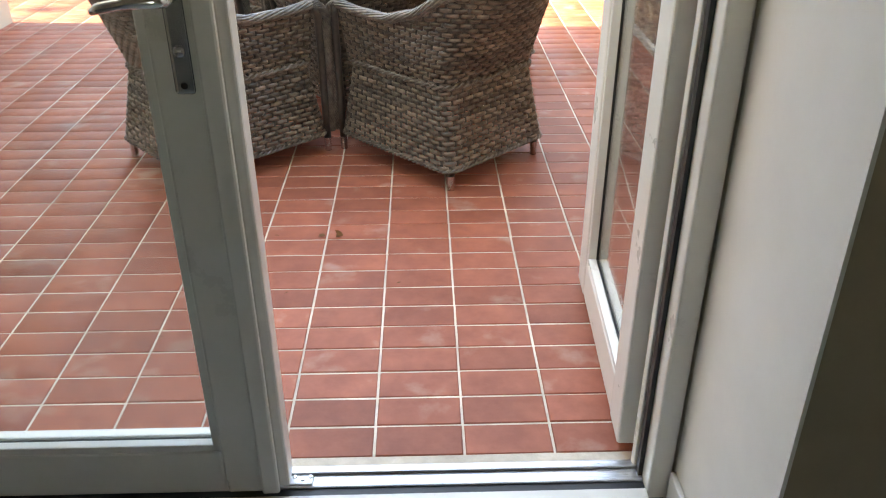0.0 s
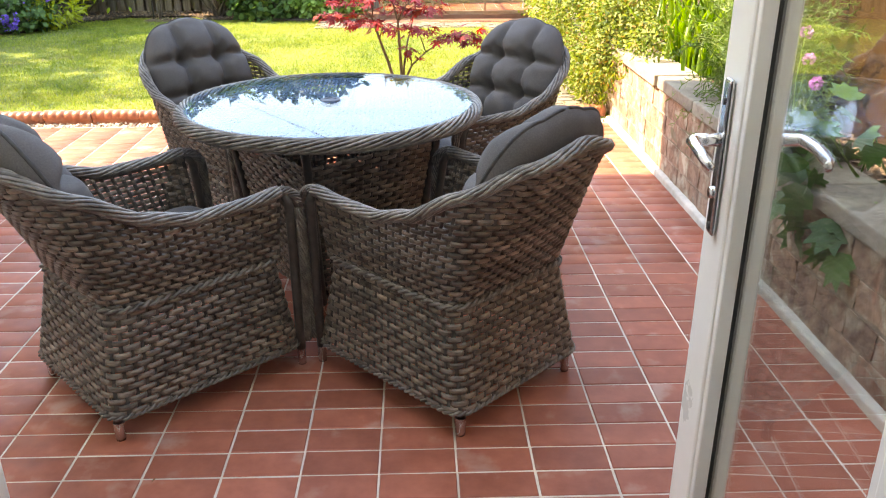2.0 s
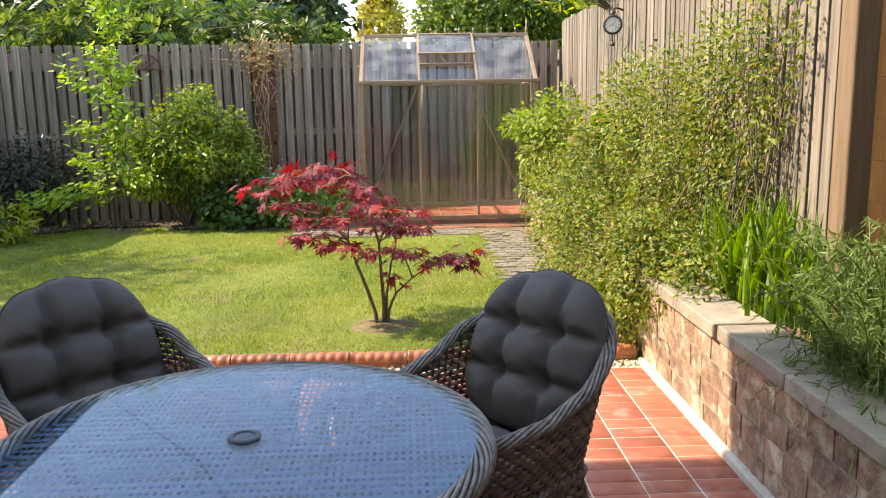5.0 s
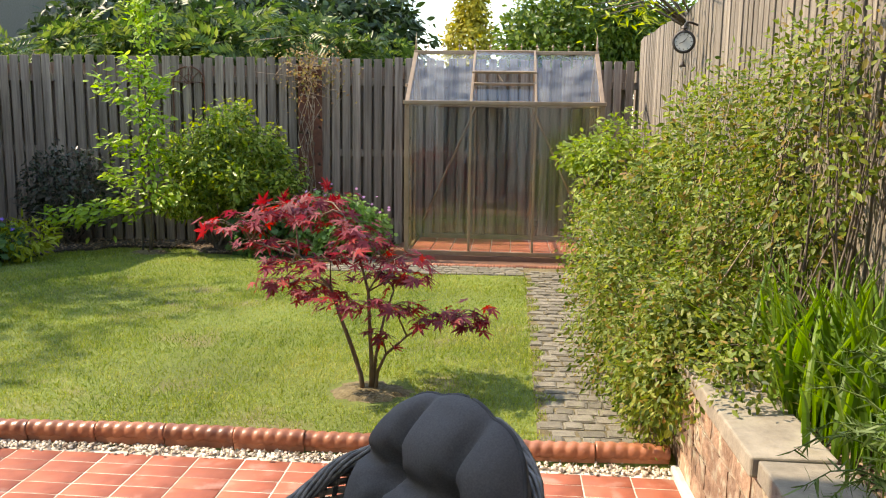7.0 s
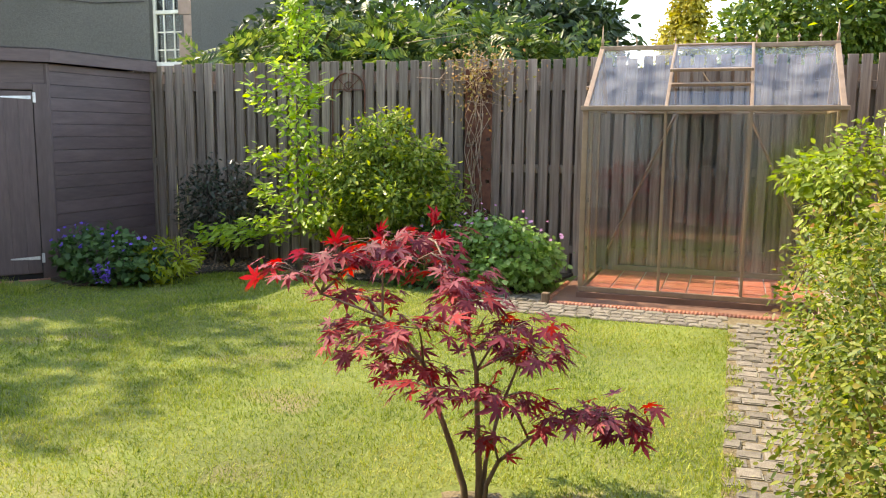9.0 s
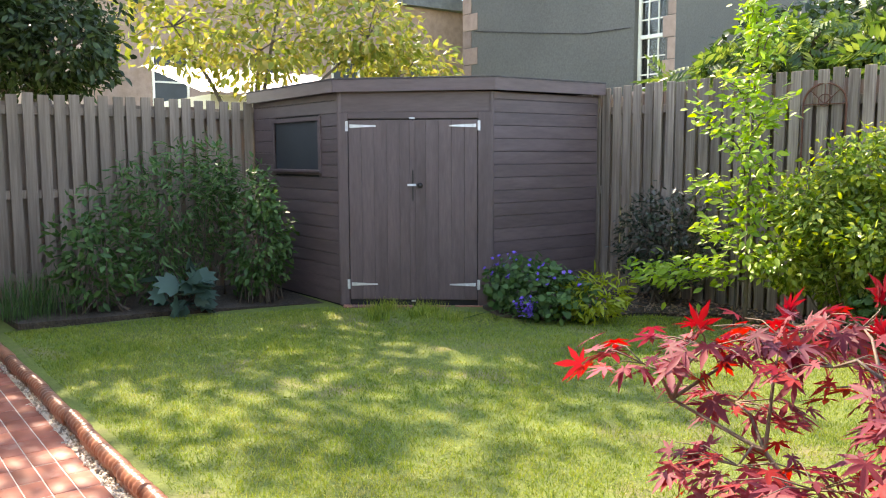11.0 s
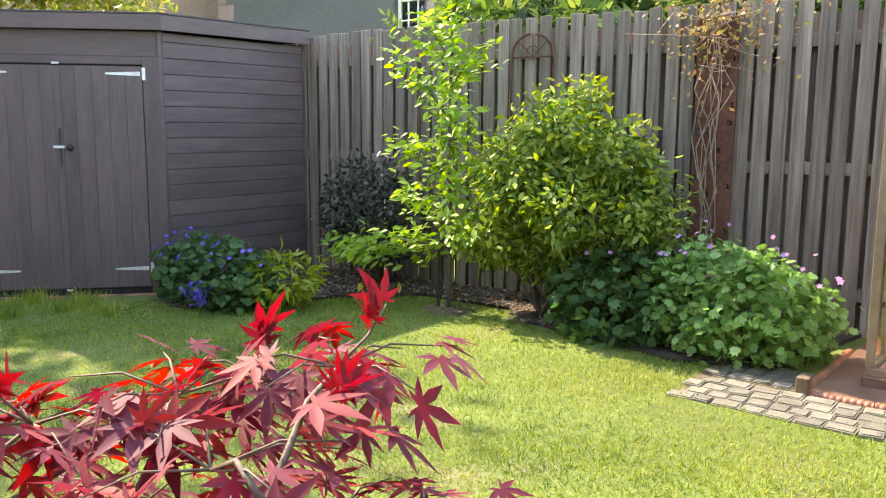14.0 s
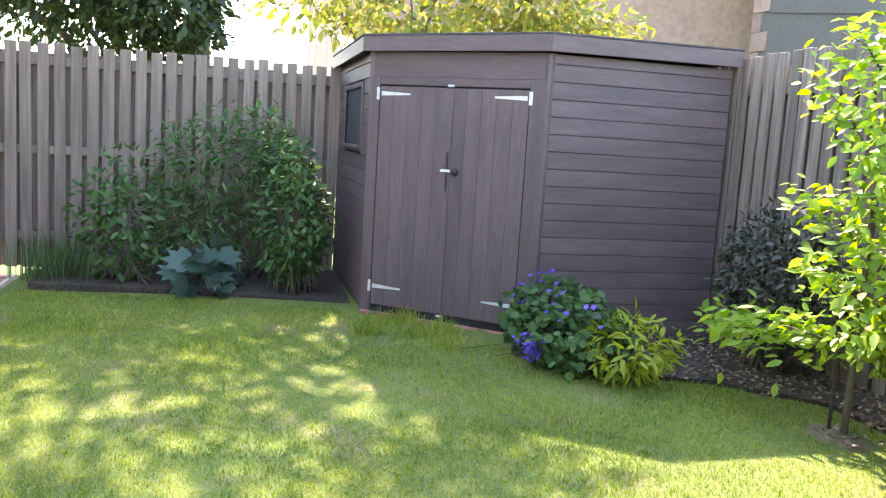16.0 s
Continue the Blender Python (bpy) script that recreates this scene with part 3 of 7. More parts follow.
def fence(name, p0, p1, top, material, label, step=0.125, width=0.102, z0=0.06, rails=(0.35, 1.12, 1.90), wobble=0.012, top2=None):
    """Boards on rails between two ends; the faces look to the left of p0 -> p1 turned back (towards the garden)."""
    d = Vector((p1[0] - p0[0], p1[1] - p0[1], 0))
    length = d.length
    d.normalize()
    ang = math.degrees(math.atan2(d.y, d.x))
    top2 = top if top2 is None else top2
    base = tagged(new(name), label, "fence", kind="structure")
    base.matrix_basis = pose(p0[0], p0[1], 0, 0, 0, ang)
    meshes = []
    rng = random.Random(7)
    for k in range(5):
        b = boxm(-width / 2 - rng.uniform(-.003, .003), width / 2 + rng.uniform(-.003, .003), -0.02, 0.0, 0.0, 1.0, 0.003)
        meshes.append(mesh_of("board", b, material))
    back = mesh_of("back_board", boxm(-width / 2, width / 2, 0.066, 0.084, 0.0, 1.0), material)
    n = int(length / step)
    for i in range(n):
        x = (i + 0.5) * step + rng.uniform(-.004, .004)
        h = top + (top2 - top) * x / length + rng.uniform(-wobble, wobble) - z0
        m = Matrix.Translation((x, rng.uniform(-.003, .003), z0)) @ Matrix.Rotation(rng.uniform(-.006, .006), 4, "Y") @ Matrix.Diagonal((1, 1, h, 1))
        piece("board", meshes[rng.randrange(5)], base, m)
        if i < n - 1:
            piece("back_board", back, base, Matrix.Translation((x + step / 2, 0, z0)) @ Matrix.Diagonal((1.18, 1, h - 0.08, 1)))
    for z in rails:
        part("rail", boxm(0, length, 0.002, 0.064, z - 0.04, z + 0.04, 0.004), material, base)
    k = max(2, int(length / 1.85))
    for i in range(k + 1):
        part("post", boxm(i * length / k - 0.045, i * length / k + 0.045, 0.086, 0.17, 0.0, top - 0.05, 0.004), material, base)
    return base


def on_far(x, off=0.0):
    """A plan point on the far fence's face, off metres in front of it."""
    s = (x - FAR0[0]) / (FAR1[0] - FAR0[0])
    return x, FAR0[1] + s * (FAR1[1] - FAR0[1]) - off


fence("fence_far", FAR0, FAR1, 2.12, M_fence, "weathered grey hit-and-miss board fence", step=0.116, width=0.089, z0=0.08, top2=2.17)
fence("fence_left", (-7.98, -0.5), (-7.98, 7.95), 2.05, M_fence_l, "brown weathered board fence with gaps", step=0.135, width=0.098, z0=0.06)
fence("fence_right", (1.93, 11.1), (1.80, 4.05), 2.40, M_fence_r, "sun-bleached board fence behind the raised bed", step=0.105, width=0.085, z0=0.4, rails=(0.7, 1.3, 2.1), top2=2.35)
bm = boxm(1.70, 1.82, 3.90, 4.02, 0.3, 2.6, 0.008)
fence_post = structure("fence_post", bm, M_post, "square sawn timber post at the end of the fence", "post")
panel_fence = tagged(new("fence_panel"), "brown stained close-boarded timber panel", "fence", kind="structure")
for i in range(14):
    z = 0.4 + i * 0.16
    part("board", boxm(1.795, 1.825, 0.0, 3.895, z, z + 0.159, 0.001), M_panel, panel_fence)

# low sandstone wall
low_wall = structure("low_wall", boxm(WALL_X + 0.006, WALL_X + 0.20, 0.0, 9.25, -0.05, 0.452), M_mortar, "low reddish sandstone block wall with pale coping", "wall")
strip = structure("wall_strip", boxm(WALL_X - 0.03, WALL_X + 0.012, 0.0, 5.06, -0.02, 0.035, 0.01), M_concrete, "pale cement strip along the wall's foot", "kerb")

# ---- garden door ----
door_frame = tagged(new("door_frame"), "white upvc door frame with black seals", "door frame", kind="structure")
for x0, x1 in ((DX0 - 0.08, DX0 - 0.005), (DX1, DX1 + 0.047)):
    part("jamb", boxm(x0, x1, -0.135, -0.032, -0.01, 2.16, 0.005), M_upvc, door_frame)
part("seal", boxm(DX1 - 0.010, DX1 - 0.0005, -0.088, -0.07, 0.0, 2.1), M_gasket, door_frame, "black rubber seal")
part("jamb_lip", boxm(DX1 - 0.014, DX1 - 0.0005, -0.062, -0.036, 0.0, 2.1, 0.003), M_upvc, door_frame)
part("head", boxm(DX0 - 0.005, DX1, -0.135, -0.032, 2.09, 2.16, 0.005), M_upvc, door_frame)
sill = part("threshold", boxm(DX0, DX1, -0.10, -0.036, -0.012, 0.012, 0.003), M_alu, door_frame, "pale aluminium threshold")
part("threshold_lip", boxm(DX0, DX1, -0.066, -0.058, 0.0125, 0.020, 0.002), M_alu, door_frame)
part("threshold_seal", boxm(DX0, DX1, -0.122, -0.1005, -0.012, 0.006, 0.002), M_gasket, door_frame, "black threshold seal")
part("threshold_inner", boxm(DX0, DX1, -0.16, -0.1225, -0.012, 0.010, 0.002), M_upvc, door_frame)
keep = part("lock_keep", boxm(-0.40, -0.335, -0.098, -0.072, 0.0125, 0.019, 0.002), M_galv, door_frame, "steel floor bolt keep")
for k in range(4):
    part("screw", lathe(bmesh.new(), [(0, 0.0215), (0.004, 0.021), (0.005, 0.019)], 10, pose(-0.392 + 0.017 * k, -0.085 + 0.008 * (k % 2), 0)), M_chrome, keep)


def lever_handle(parent, m, flip=1):
    """Backplate with lever; local x along the leaf, y out of its face, z up."""
    plate = part("backplate", boxm(-0.016, 0.016, 0.0, 0.010, -0.125, 0.125, 0.006, m), M_chrome, parent, "chrome lever handle on a long backplate")
    b = bmesh.new()
    tube(b, [m @ Vector(p) for p in ((0, 0.008, 0.03), (0, 0.035, 0.03), (0, 0.048, 0.03), (0.010 * flip, 0.054, 0.03), (0.05 * flip, 0.056, 0.029), (0.094 * flip, 0.054, 0.022), (0.106 * flip, 0.050, 0.016))],
         [0.011, 0.010, 0.010, 0.010, 0.009, 0.008, 0.006], 10)
    part("lever", b, M_chrome, plate, smooth=True)
    b = lathe(bmesh.new(), [(0, 0.016), (0.009, 0.016), (0.010, 0.010), (0.010, 0.0)], 16, m @ pose(0, 0, -0.055, -90, 0, 0))
    part("key_cylinder", b, M_chrome, plate, smooth=True)
    for z in (0.09, -0.11):
        part("screw", lathe(bmesh.new(), [(0, 0.0125), (0.005, 0.012), (0.006, 0.0101)], 10, m @ pose(0, 0, z, -90, 0, 0)), M_dark, plate)
    return plate


def door_leaf(name, label, w, m, handle_at, flip, both, stile=0.105, rail=0.115, h=2.05):
    """Glazed leaf: local x across from 0 to w, y through its thickness 0..0.065, z up from 0.025."""
    leaf = tagged(new(name), label, "door", kind="structure")
    leaf.matrix_basis = m
    z0 = 0.025
    part("stile", boxm(0, stile, 0, 0.065, z0, h, 0.006), M_upvc, leaf)
    part("stile", boxm(w - stile, w, 0, 0.065, z0, h, 0.006), M_upvc, leaf)
    part("bottom_rail", boxm(stile - 0.001, w - stile + 0.001, 0.002, 0.063, z0, z0 + rail, 0.006), M_upvc, leaf)
    part("top_rail", boxm(stile - 0.001, w - stile + 0.001, 0.002, 0.063, h - rail, h, 0.006), M_upvc, leaf)
    for a, b, c, d in ((stile, stile + 0.009, z0 + rail, h - rail), (w - stile - 0.009, w - stile, z0 + rail, h - rail), (stile, w - stile, z0 + rail, z0 + rail + 0.009), (stile, w - stile, h - rail - 0.009, h - rail)):
        part("gasket", boxm(a, b, 0.0262, 0.0378, c, d), M_gasket, leaf)
    for a, b, c, d in ((stile - 0.002, stile + 0.016, z0 + rail, h - rail), (w - stile - 0.016, w - stile + 0.002, z0 + rail, h - rail), (stile, w - stile, z0 + rail - 0.002, z0 + rail + 0.016)):
        part("glazing_bead", boxm(a, b, 0.004, 0.026, c, d, 0.003), M_upvc, leaf)
        part("glazing_bead", boxm(a, b, 0.038, 0.061, c, d, 0.003), M_upvc, leaf)
    pane = part("pane", boxm(stile, w - stile, 0.030, 0.034, z0 + rail, h - rail), M_glass, leaf, "clear glass pane")
    pane.visible_shadow = False
    lever_handle(leaf, pose(handle_at, 0, 1.03, 0, 0, 180), -flip)
    if both:
        lever_handle(leaf, pose(handle_at, 0.065, 1.03), flip)
    return leaf


left_leaf = door_leaf("door_1", "closed white glazed door leaf with dark lever handle", 0.765, pose(DX0, -0.125, 0), 0.765 - 0.055, -1, True)
part("meeting_strip", boxm(0.735, 0.772, -0.012, -0.0005, 0.03, 2.06, 0.005), M_upvc, left_leaf)
part("cover_strip", boxm(0.766, 0.790, 0.01, 0.062, 0.03, 2.05, 0.005), M_upvc, left_leaf)
right_leaf = door_leaf("door_2", "white glazed door leaf standing open over the patio", 0.735, pose(0.410, -0.005, 0, 0, 0, 87.0), 0.735 - 0.055, -1, True)
part("edge_seal", boxm(0.7355, 0.741, 0.008, 0.034, 0.04, 2.04), M_gasket, right_leaf)
part("edge_lock", boxm(0.7355, 0.7385, 0.036, 0.056, 0.2, 1.9), M_galv, right_leaf, "steel lock strip in the edge")
part("hinge_edge", boxm(-0.012, -0.0005, 0.008, 0.022, 0.04, 2.04), M_gasket, right_leaf)



# ---- wicker chairs and table ----
def u_curve(hf, hb, yf, yr, r, n):
    """Plan of a tub: from the front right round the back to the front left, n points by length."""
    pts = [Vector((hf, yf, 0)), Vector((hb, yr + r, 0))]
    for k in range(1, 9):
        a = k / 8 * math.pi / 2
        pts.append(Vector((hb - r + r * math.cos(a), yr + r - r * math.sin(a), 0)))
    left = [Vector((-p.x, p.y, 0)) for p in pts[::-1]]
    pts = pts + left
    d = [0.0]
    for a, b in zip(pts, pts[1:]):
        d.append(d[-1] + (b - a).length)
    out, j = [], 0
    for i in range(n):
        s = d[-1] * i / (n - 1)
        while j < len(d) - 2 and d[j + 1] < s:
            j += 1
        f = (s - d[j]) / max(1e-9, d[j + 1] - d[j])
        out.append(pts[j].lerp(pts[j + 1], min(1, f)))
    return out


def ring_curve(hw, yf, yr, r, n):
    """Closed rounded rectangle, n points."""
    u = u_curve(hw, hw, yf - r, yr, r, 400)
    pts = list(u)
    for k in range(1, 9):
        a = k / 8 * math.pi / 2
        pts.append(Vector((-(hw - r) - r * math.cos(a), yf - r + r * math.sin(a), 0)))
    for k in range(1, 9):
        a = math.pi / 2 - k / 8 * math.pi / 2
        pts.append(Vector(((hw - r) + r * math.cos(a), yf - r + r * math.sin(a), 0)))
    d = [0.0]
    for a, b in zip(pts, pts[1:]):
        d.append(d[-1] + (b - a).length)
    out, j = [], 0
    for i in range(n):
        s = d[-1] * i / n
        while j < len(d) - 2 and d[j + 1] < s:
            j += 1
        f = (s - d[j]) / max(1e-9, d[j + 1] - d[j])
        out.append(pts[j].lerp(pts[j + 1], min(1, f)))
    return out


def ribbon(bm, mids, ups, outs, h, t):
    """Flat cane with a lens-shaped section through points; ups across its width, outs through its thickness."""
    rings = []
    for p, u, o in zip(mids, ups, outs):
        rings.append([bm.verts.new(p + u * (h / 2)), bm.verts.new(p + u * (h * 0.2) + o * t), bm.verts.new(p - u * (h * 0.2) + o * t), bm.verts.new(p - u * (h / 2)), bm.verts.new(p - o * t)])
    for a, b in zip(rings, rings[1:]):
        for k in range(5):
            bm.faces.new((a[k], a[(k + 1) % 5], b[(k + 1) % 5], b[k]))
    return bm


def braid(bm, pts, strands=4, r=0.010, off=0.011, pitch=0.11, sides=6, flat=1.0):
    """Twisted rope along points."""
    d = [0.0]
    for a, b in zip(pts, pts[1:]):
        d.append(d[-1] + (b - a).length)
    for s in range(strands):
        line = []
        for i, p in enumerate(pts):
            t = (pts[min(i + 1, len(pts) - 1)] - pts[max(i - 1, 0)]).normalized()
            side = t.cross(Vector((0, 0, 1)))
            side = side.normalized() if side.length > 1e-4 else Vector((1, 0, 0))
            up = side.cross(t)
            a = 2 * math.pi * (d[i] / pitch + s / strands)
            line.append(p + off * (math.cos(a) * side + flat * math.sin(a) * up))
        tube(bm, line, r, sides)
    return bm


CHAIR_N = 421
WAIST, FOOT = 0.385, 0.085
B_top = u_curve(0.245, 0.245, 0.27, -0.262, 0.06, CHAIR_N)
T_plan = u_curve(0.290, 0.298, 0.262, -0.488, 0.296, CHAIR_N)


def rim_z(s):
    """Height of the rim; s = 0 at the arm's front, 1 at the middle of the back."""
    knots = [(0.0, 0.615), (0.12, 0.605), (0.3, 0.605), (0.45, 0.64), (0.62, 0.72), (0.8, 0.795), (1.0, 0.845)]
    for (a, za), (b, zb) in zip(knots, knots[1:]):
        if s <= b:
            f = (s - a) / (b - a)
            return za + (zb - za) * f * f * (3 - 2 * f) * 0.5 + (zb - za) * f * 0.5
    return knots[-1][1]


RIM = []
for i, p in enumerate(T_plan):
    s = 1 - abs(2 * i / (CHAIR_N - 1) - 1)
    RIM.append(Vector((p.x, p.y, rim_z(s))))
LOW = [Vector((p.x, p.y, WAIST)) for p in B_top]


def weave(bm, low, high, closed, row=0.0185, col=0.029, h=0.0168, amp=0.0048, thick=0.0030):
    """Rows of flat cane going in and out between two curves; rows end where the top curve comes down to them."""
    n = len(low)
    heights = [(b - a).length for a, b in zip(low, high)]
    along = [0.0]
    for i in range(1, n):
        along.append(along[-1] + ((low[i] + high[i]) / 2 - (low[i - 1] + high[i - 1]) / 2).length)
    outs = []
    for i in range(n):
        if closed:
            t = low[(i + 1) % n] - low[i - 1]
        else:
            t = low[min(i + 1, n - 1)] - low[max(i - 1, 0)]
        outs.append((high[i] - low[i]).cross(t).normalized())
    c = Vector((sum(p.x for p in low) / n, sum(p.y for p in low) / n, 0))
    if sum(o.dot(p - c) for o, p in zip(outs, low)) < 0:
        outs = [-o for o in outs]
    rows = int(max(heights) / row)
    for k in range(rows):
        run = []
        idx = list(range(n)) + ([0] if closed else [])
        for q, i in enumerate(idx):
            z = (k + 0.5) * row
            if z < heights[i] - 0.006:
                u = (high[i] - low[i]) / heights[i]
                s = along[i] if not (closed and q == n) else along[-1] + (low[0] - low[-1]).length
                w = amp * (1 - 2 * math.exp(-((((s / col + k) % 2) - 1) * col / 0.0075) ** 2))
                run.append((low[i] + u * z + outs[i] * w, u, outs[i]))
            elif run:
                if len(run) > 3:
                    ribbon(bm, [r[0] for r in run], [r[1] for r in run], [r[2] for r in run], h, thick)
                run = []
        if len(run) > 3:
            ribbon(bm, [r[0] for r in run], [r[1] for r in run], [r[2] for r in run], h, thick)
    return along, heights, outs


def stakes(bm, low, high, along, heights, outs, col=0.029, w=0.013):
    k = 0
    for i in range(len(low)):
        if along[i] >= k * col:
            k += 1
            t = outs[i].cross(Vector((0, 0, 1))).normalized()
            pts = [low[i].lerp(high[i], f / 5) for f in range(6)]
            ribbon(bm, pts, [t] * 6, [outs[i]] * 6, w, 0.0018)


def pillow(bm, w, h, t, tufts, nx=44, nz=44, power=3.2, scallop=0.0, crease=0.020, edge=0.16):
    """Stuffed cushion in the xz plane, swelling along y; tufts: x lines and z lines of the creases."""
    xs, zs = tufts
    front, back = {}, {}

    def shape(a, b):
        # unit square to a rounded outline
        pw = power if b < 0 else power * 0.75
        k = (abs(a) ** pw + abs(b) ** pw) ** (1 / pw)
        m = max(abs(a), abs(b))
        f = m / k if k > 1e-6 else 1
        return a * f, b * f

    for i in range(nx + 1):
        for j in range(nz + 1):
            a, b = 2 * i / nx - 1, 2 * j / nz - 1
            u, v = shape(a, b)
            rim = max(abs(a), abs(b))
            swell = max(0.0, 1 - rim ** 3.2) ** 0.55
            x, z = u * w / 2, v * h / 2
            if scallop and b > 0:
                z += scallop * rim ** 6 * abs(math.cos(math.pi * x / (w / 3))) * b
            dip = 0.0
            lobe = abs(math.cos(math.pi * x / (xs[1] - xs[0]))) ** 0.6 * abs(math.cos(math.pi * (z - (zs[0] + zs[1]) / 2) / (zs[1] - zs[0]))) ** 0.6
            for q in xs:
                dip = max(dip, math.exp(-((x - q) / 0.020) ** 2) * (0.75 + 0.25 * math.cos(9 * z)))
            for q in zs:
                dip = max(dip, math.exp(-((z - q) / 0.017) ** 2) * 0.8)
            for q in xs:
                for r in zs:
                    dip = max(dip, 2.1 * math.exp(-(((x - q) ** 2 + (z - r) ** 2) / 0.0016)))
            wr = 0.0035 * noise.noise((x * 16, z * 16, t * 7)) + 0.002 * noise.noise((x * 45, z * 30, 3))
            y = t / 2 * swell * (0.80 + 0.30 * lobe) - crease * dip * min(1, swell * 1.4) + wr * min(1, swell * 2)
            front[i, j] = bm.verts.new((x, y + 0.006, z))
            if rim < 0.999:
                back[i, j] = bm.verts.new((x, -t / 2 * swell * 0.8 + wr - 0.006, z))
            else:
                back[i, j] = bm.verts.new((x, -0.006, z))
    for i in range(nx):
        for j in range(nz):
            bm.faces.new((front[i, j], front[i, j + 1], front[i + 1, j + 1], front[i + 1, j]))
            bm.faces.new((back[i, j], back[i + 1, j], back[i + 1, j + 1], back[i, j + 1]))
    loop = [(i, 0) for i in range(nx)] + [(nx, j) for j in range(nz)] + [(i, nz) for i in range(nx, 0, -1)] + [(0, j) for j in range(nz, 0, -1)]
    for p, q in zip(loop, loop[1:] + loop[:1]):
        bm.faces.new((front[p], front[q], back[q], back[p]))
    return [(front[p].co + back[p].co) / 2 for p in loop]


def wicker_chair():
    chair = thing("wicker_chair", "grey-brown woven wicker tub armchair standing on the patio tiles", "chair", group="chairs round the table")
    b = bmesh.new()
    along, heights, outs = weave(b, LOW, RIM, False, h=0.0163)
    part("backrest", b, M_wicker, chair, "woven cane tub back and arms")["kind"] = "stuff"
    b = bmesh.new()
    stakes(b, LOW, RIM, along, heights, outs)
    part("back_stake", b, M_strand, chair)["kind"] = "stuff"
    top = [Vector((p.x, p.y, WAIST)) for p in ring_curve(0.247, 0.272, -0.264, 0.06, 430)]
    bot = [Vector((p.x, p.y, FOOT)) for p in ring_curve(0.282, 0.315, -0.318, 0.055, 430)]
    b = bmesh.new()
    along, heights, outs = weave(b, bot, top, True)
    part("skirt", b, M_wicker, chair, "woven cane skirt below the seat")["kind"] = "stuff"
    b = bmesh.new()
    stakes(b, bot, top, along, heights, outs)
    part("skirt_stake", b, M_strand, chair)["kind"] = "stuff"
    b = bmesh.new()
    braid(b, RIM, 9, 0.0054, 0.0172, 0.46, 6, 0.8)
    part("rim", b, M_rope, chair, "thick braided rim", True)
    b = bmesh.new()
    braid(b, [p + (p - Vector((0, 0, p.z))).normalized() * 0.010 for p in top] + [top[0]], 2, 0.0060, 0.0055, 0.06, 5)
    part("waist_cord", b, M_rope, chair, smooth=True)
    b = bmesh.new()
    braid(b, [p + (p - Vector((0, 0, p.z))).normalized() * 0.003 for p in bot] + [bot[0]], 2, 0.005, 0.005, 0.045, 5)
    part("bottom_cord", b, M_rope, chair, smooth=True)
    part("seat", boxm(-0.232, 0.232, -0.245, 0.26, WAIST - 0.03, WAIST + 0.012, 0.01), M_strand, chair)
    for sx in (-1, 1):
        b = bmesh.new()
        tube(b, [(sx * 0.292, 0.275, 0.605), (sx * 0.287, 0.296, 0.57), (sx * 0.278, 0.305, 0.45), (sx * 0.27, 0.312, 0.2), (sx * 0.262, 0.318, 0.055)], [0.013, 0.015, 0.015, 0.015, 0.015], 10)
        leg = part("front_leg", b, M_strand, chair, "cane-wrapped arm post and leg", True)
        b = bmesh.new()
        end = RIM[0] if sx > 0 else RIM[-1]
        bow = [end + Vector((0, 0.076 * math.sin(radians(a)), 0.076 * (math.cos(radians(a)) - 1))) for a in range(0, 84, 12)]
        low = Vector((sx * 0.268, 0.338, 0.085))
        bow += [bow[-1].lerp(low, f / 22) for f in range(1, 23)]
        braid(b, bow, 9, 0.0040, 0.0130, 0.16, 5)
        part("arm_cord", b, M_rope, leg, smooth=True)["kind"] = "stuff"
        part("foot_cap", lathe(bmesh.new(), [(0, 0.0), (0.013, 0.0), (0.014, 0.012), (0.015, 0.058)], 14, pose(sx * 0.262, 0.318, 0)), M_chrome, leg, "chrome foot cap", True)
        b = bmesh.new()
        tube(b, [(sx * 0.235, -0.275, 0.14), (sx * 0.243, -0.29, 0.055)], [0.018, 0.016], 10)
        leg = part("rear_leg", b, M_strand, chair, smooth=True)
        part("foot_cap", lathe(bmesh.new(), [(0, 0.0), (0.013, 0.0), (0.014, 0.012), (0.015, 0.058)], 14, pose(sx * 0.245, -0.293, 0)), M_chrome, leg, "chrome foot cap", True)
    return chair


def back_cushion():
    b = bmesh.new()
    line = pillow(b, 0.50, 0.50, 0.175, ((-0.088, 0.088), (-0.085, 0.07)), scallop=0.012, crease=0.038)
    ob = new("back_cushion", mesh_of("back_cushion", b, M_cloth, True))
    tagged(ob, "charcoal grey tufted back cushion leaning in the chair", "cushion", "back cushions")
    b = bmesh.new()
    tube(b, line + [line[0]], 0.0055, 6)
    part("piping", b, M_cloth2, ob, smooth=True)
    return ob


def seat_cushion():
    b = bmesh.new()
    line = pillow(b, 0.47, 0.47, 0.10, ((-0.08, 0.08), (-0.08, 0.08)), 30, 30, power=7, crease=0.010)
    ob = new("seat_cushion", mesh_of("seat_cushion", b, M_cloth, True))
    tagged(ob, "charcoal grey seat cushion lying in the wicker chair", "cushion", "seat cushions")
    b = bmesh.new()
    tube(b, line + [line[0]], 0.005, 6)
    part("piping", b, M_cloth2, ob, smooth=True)
    return ob


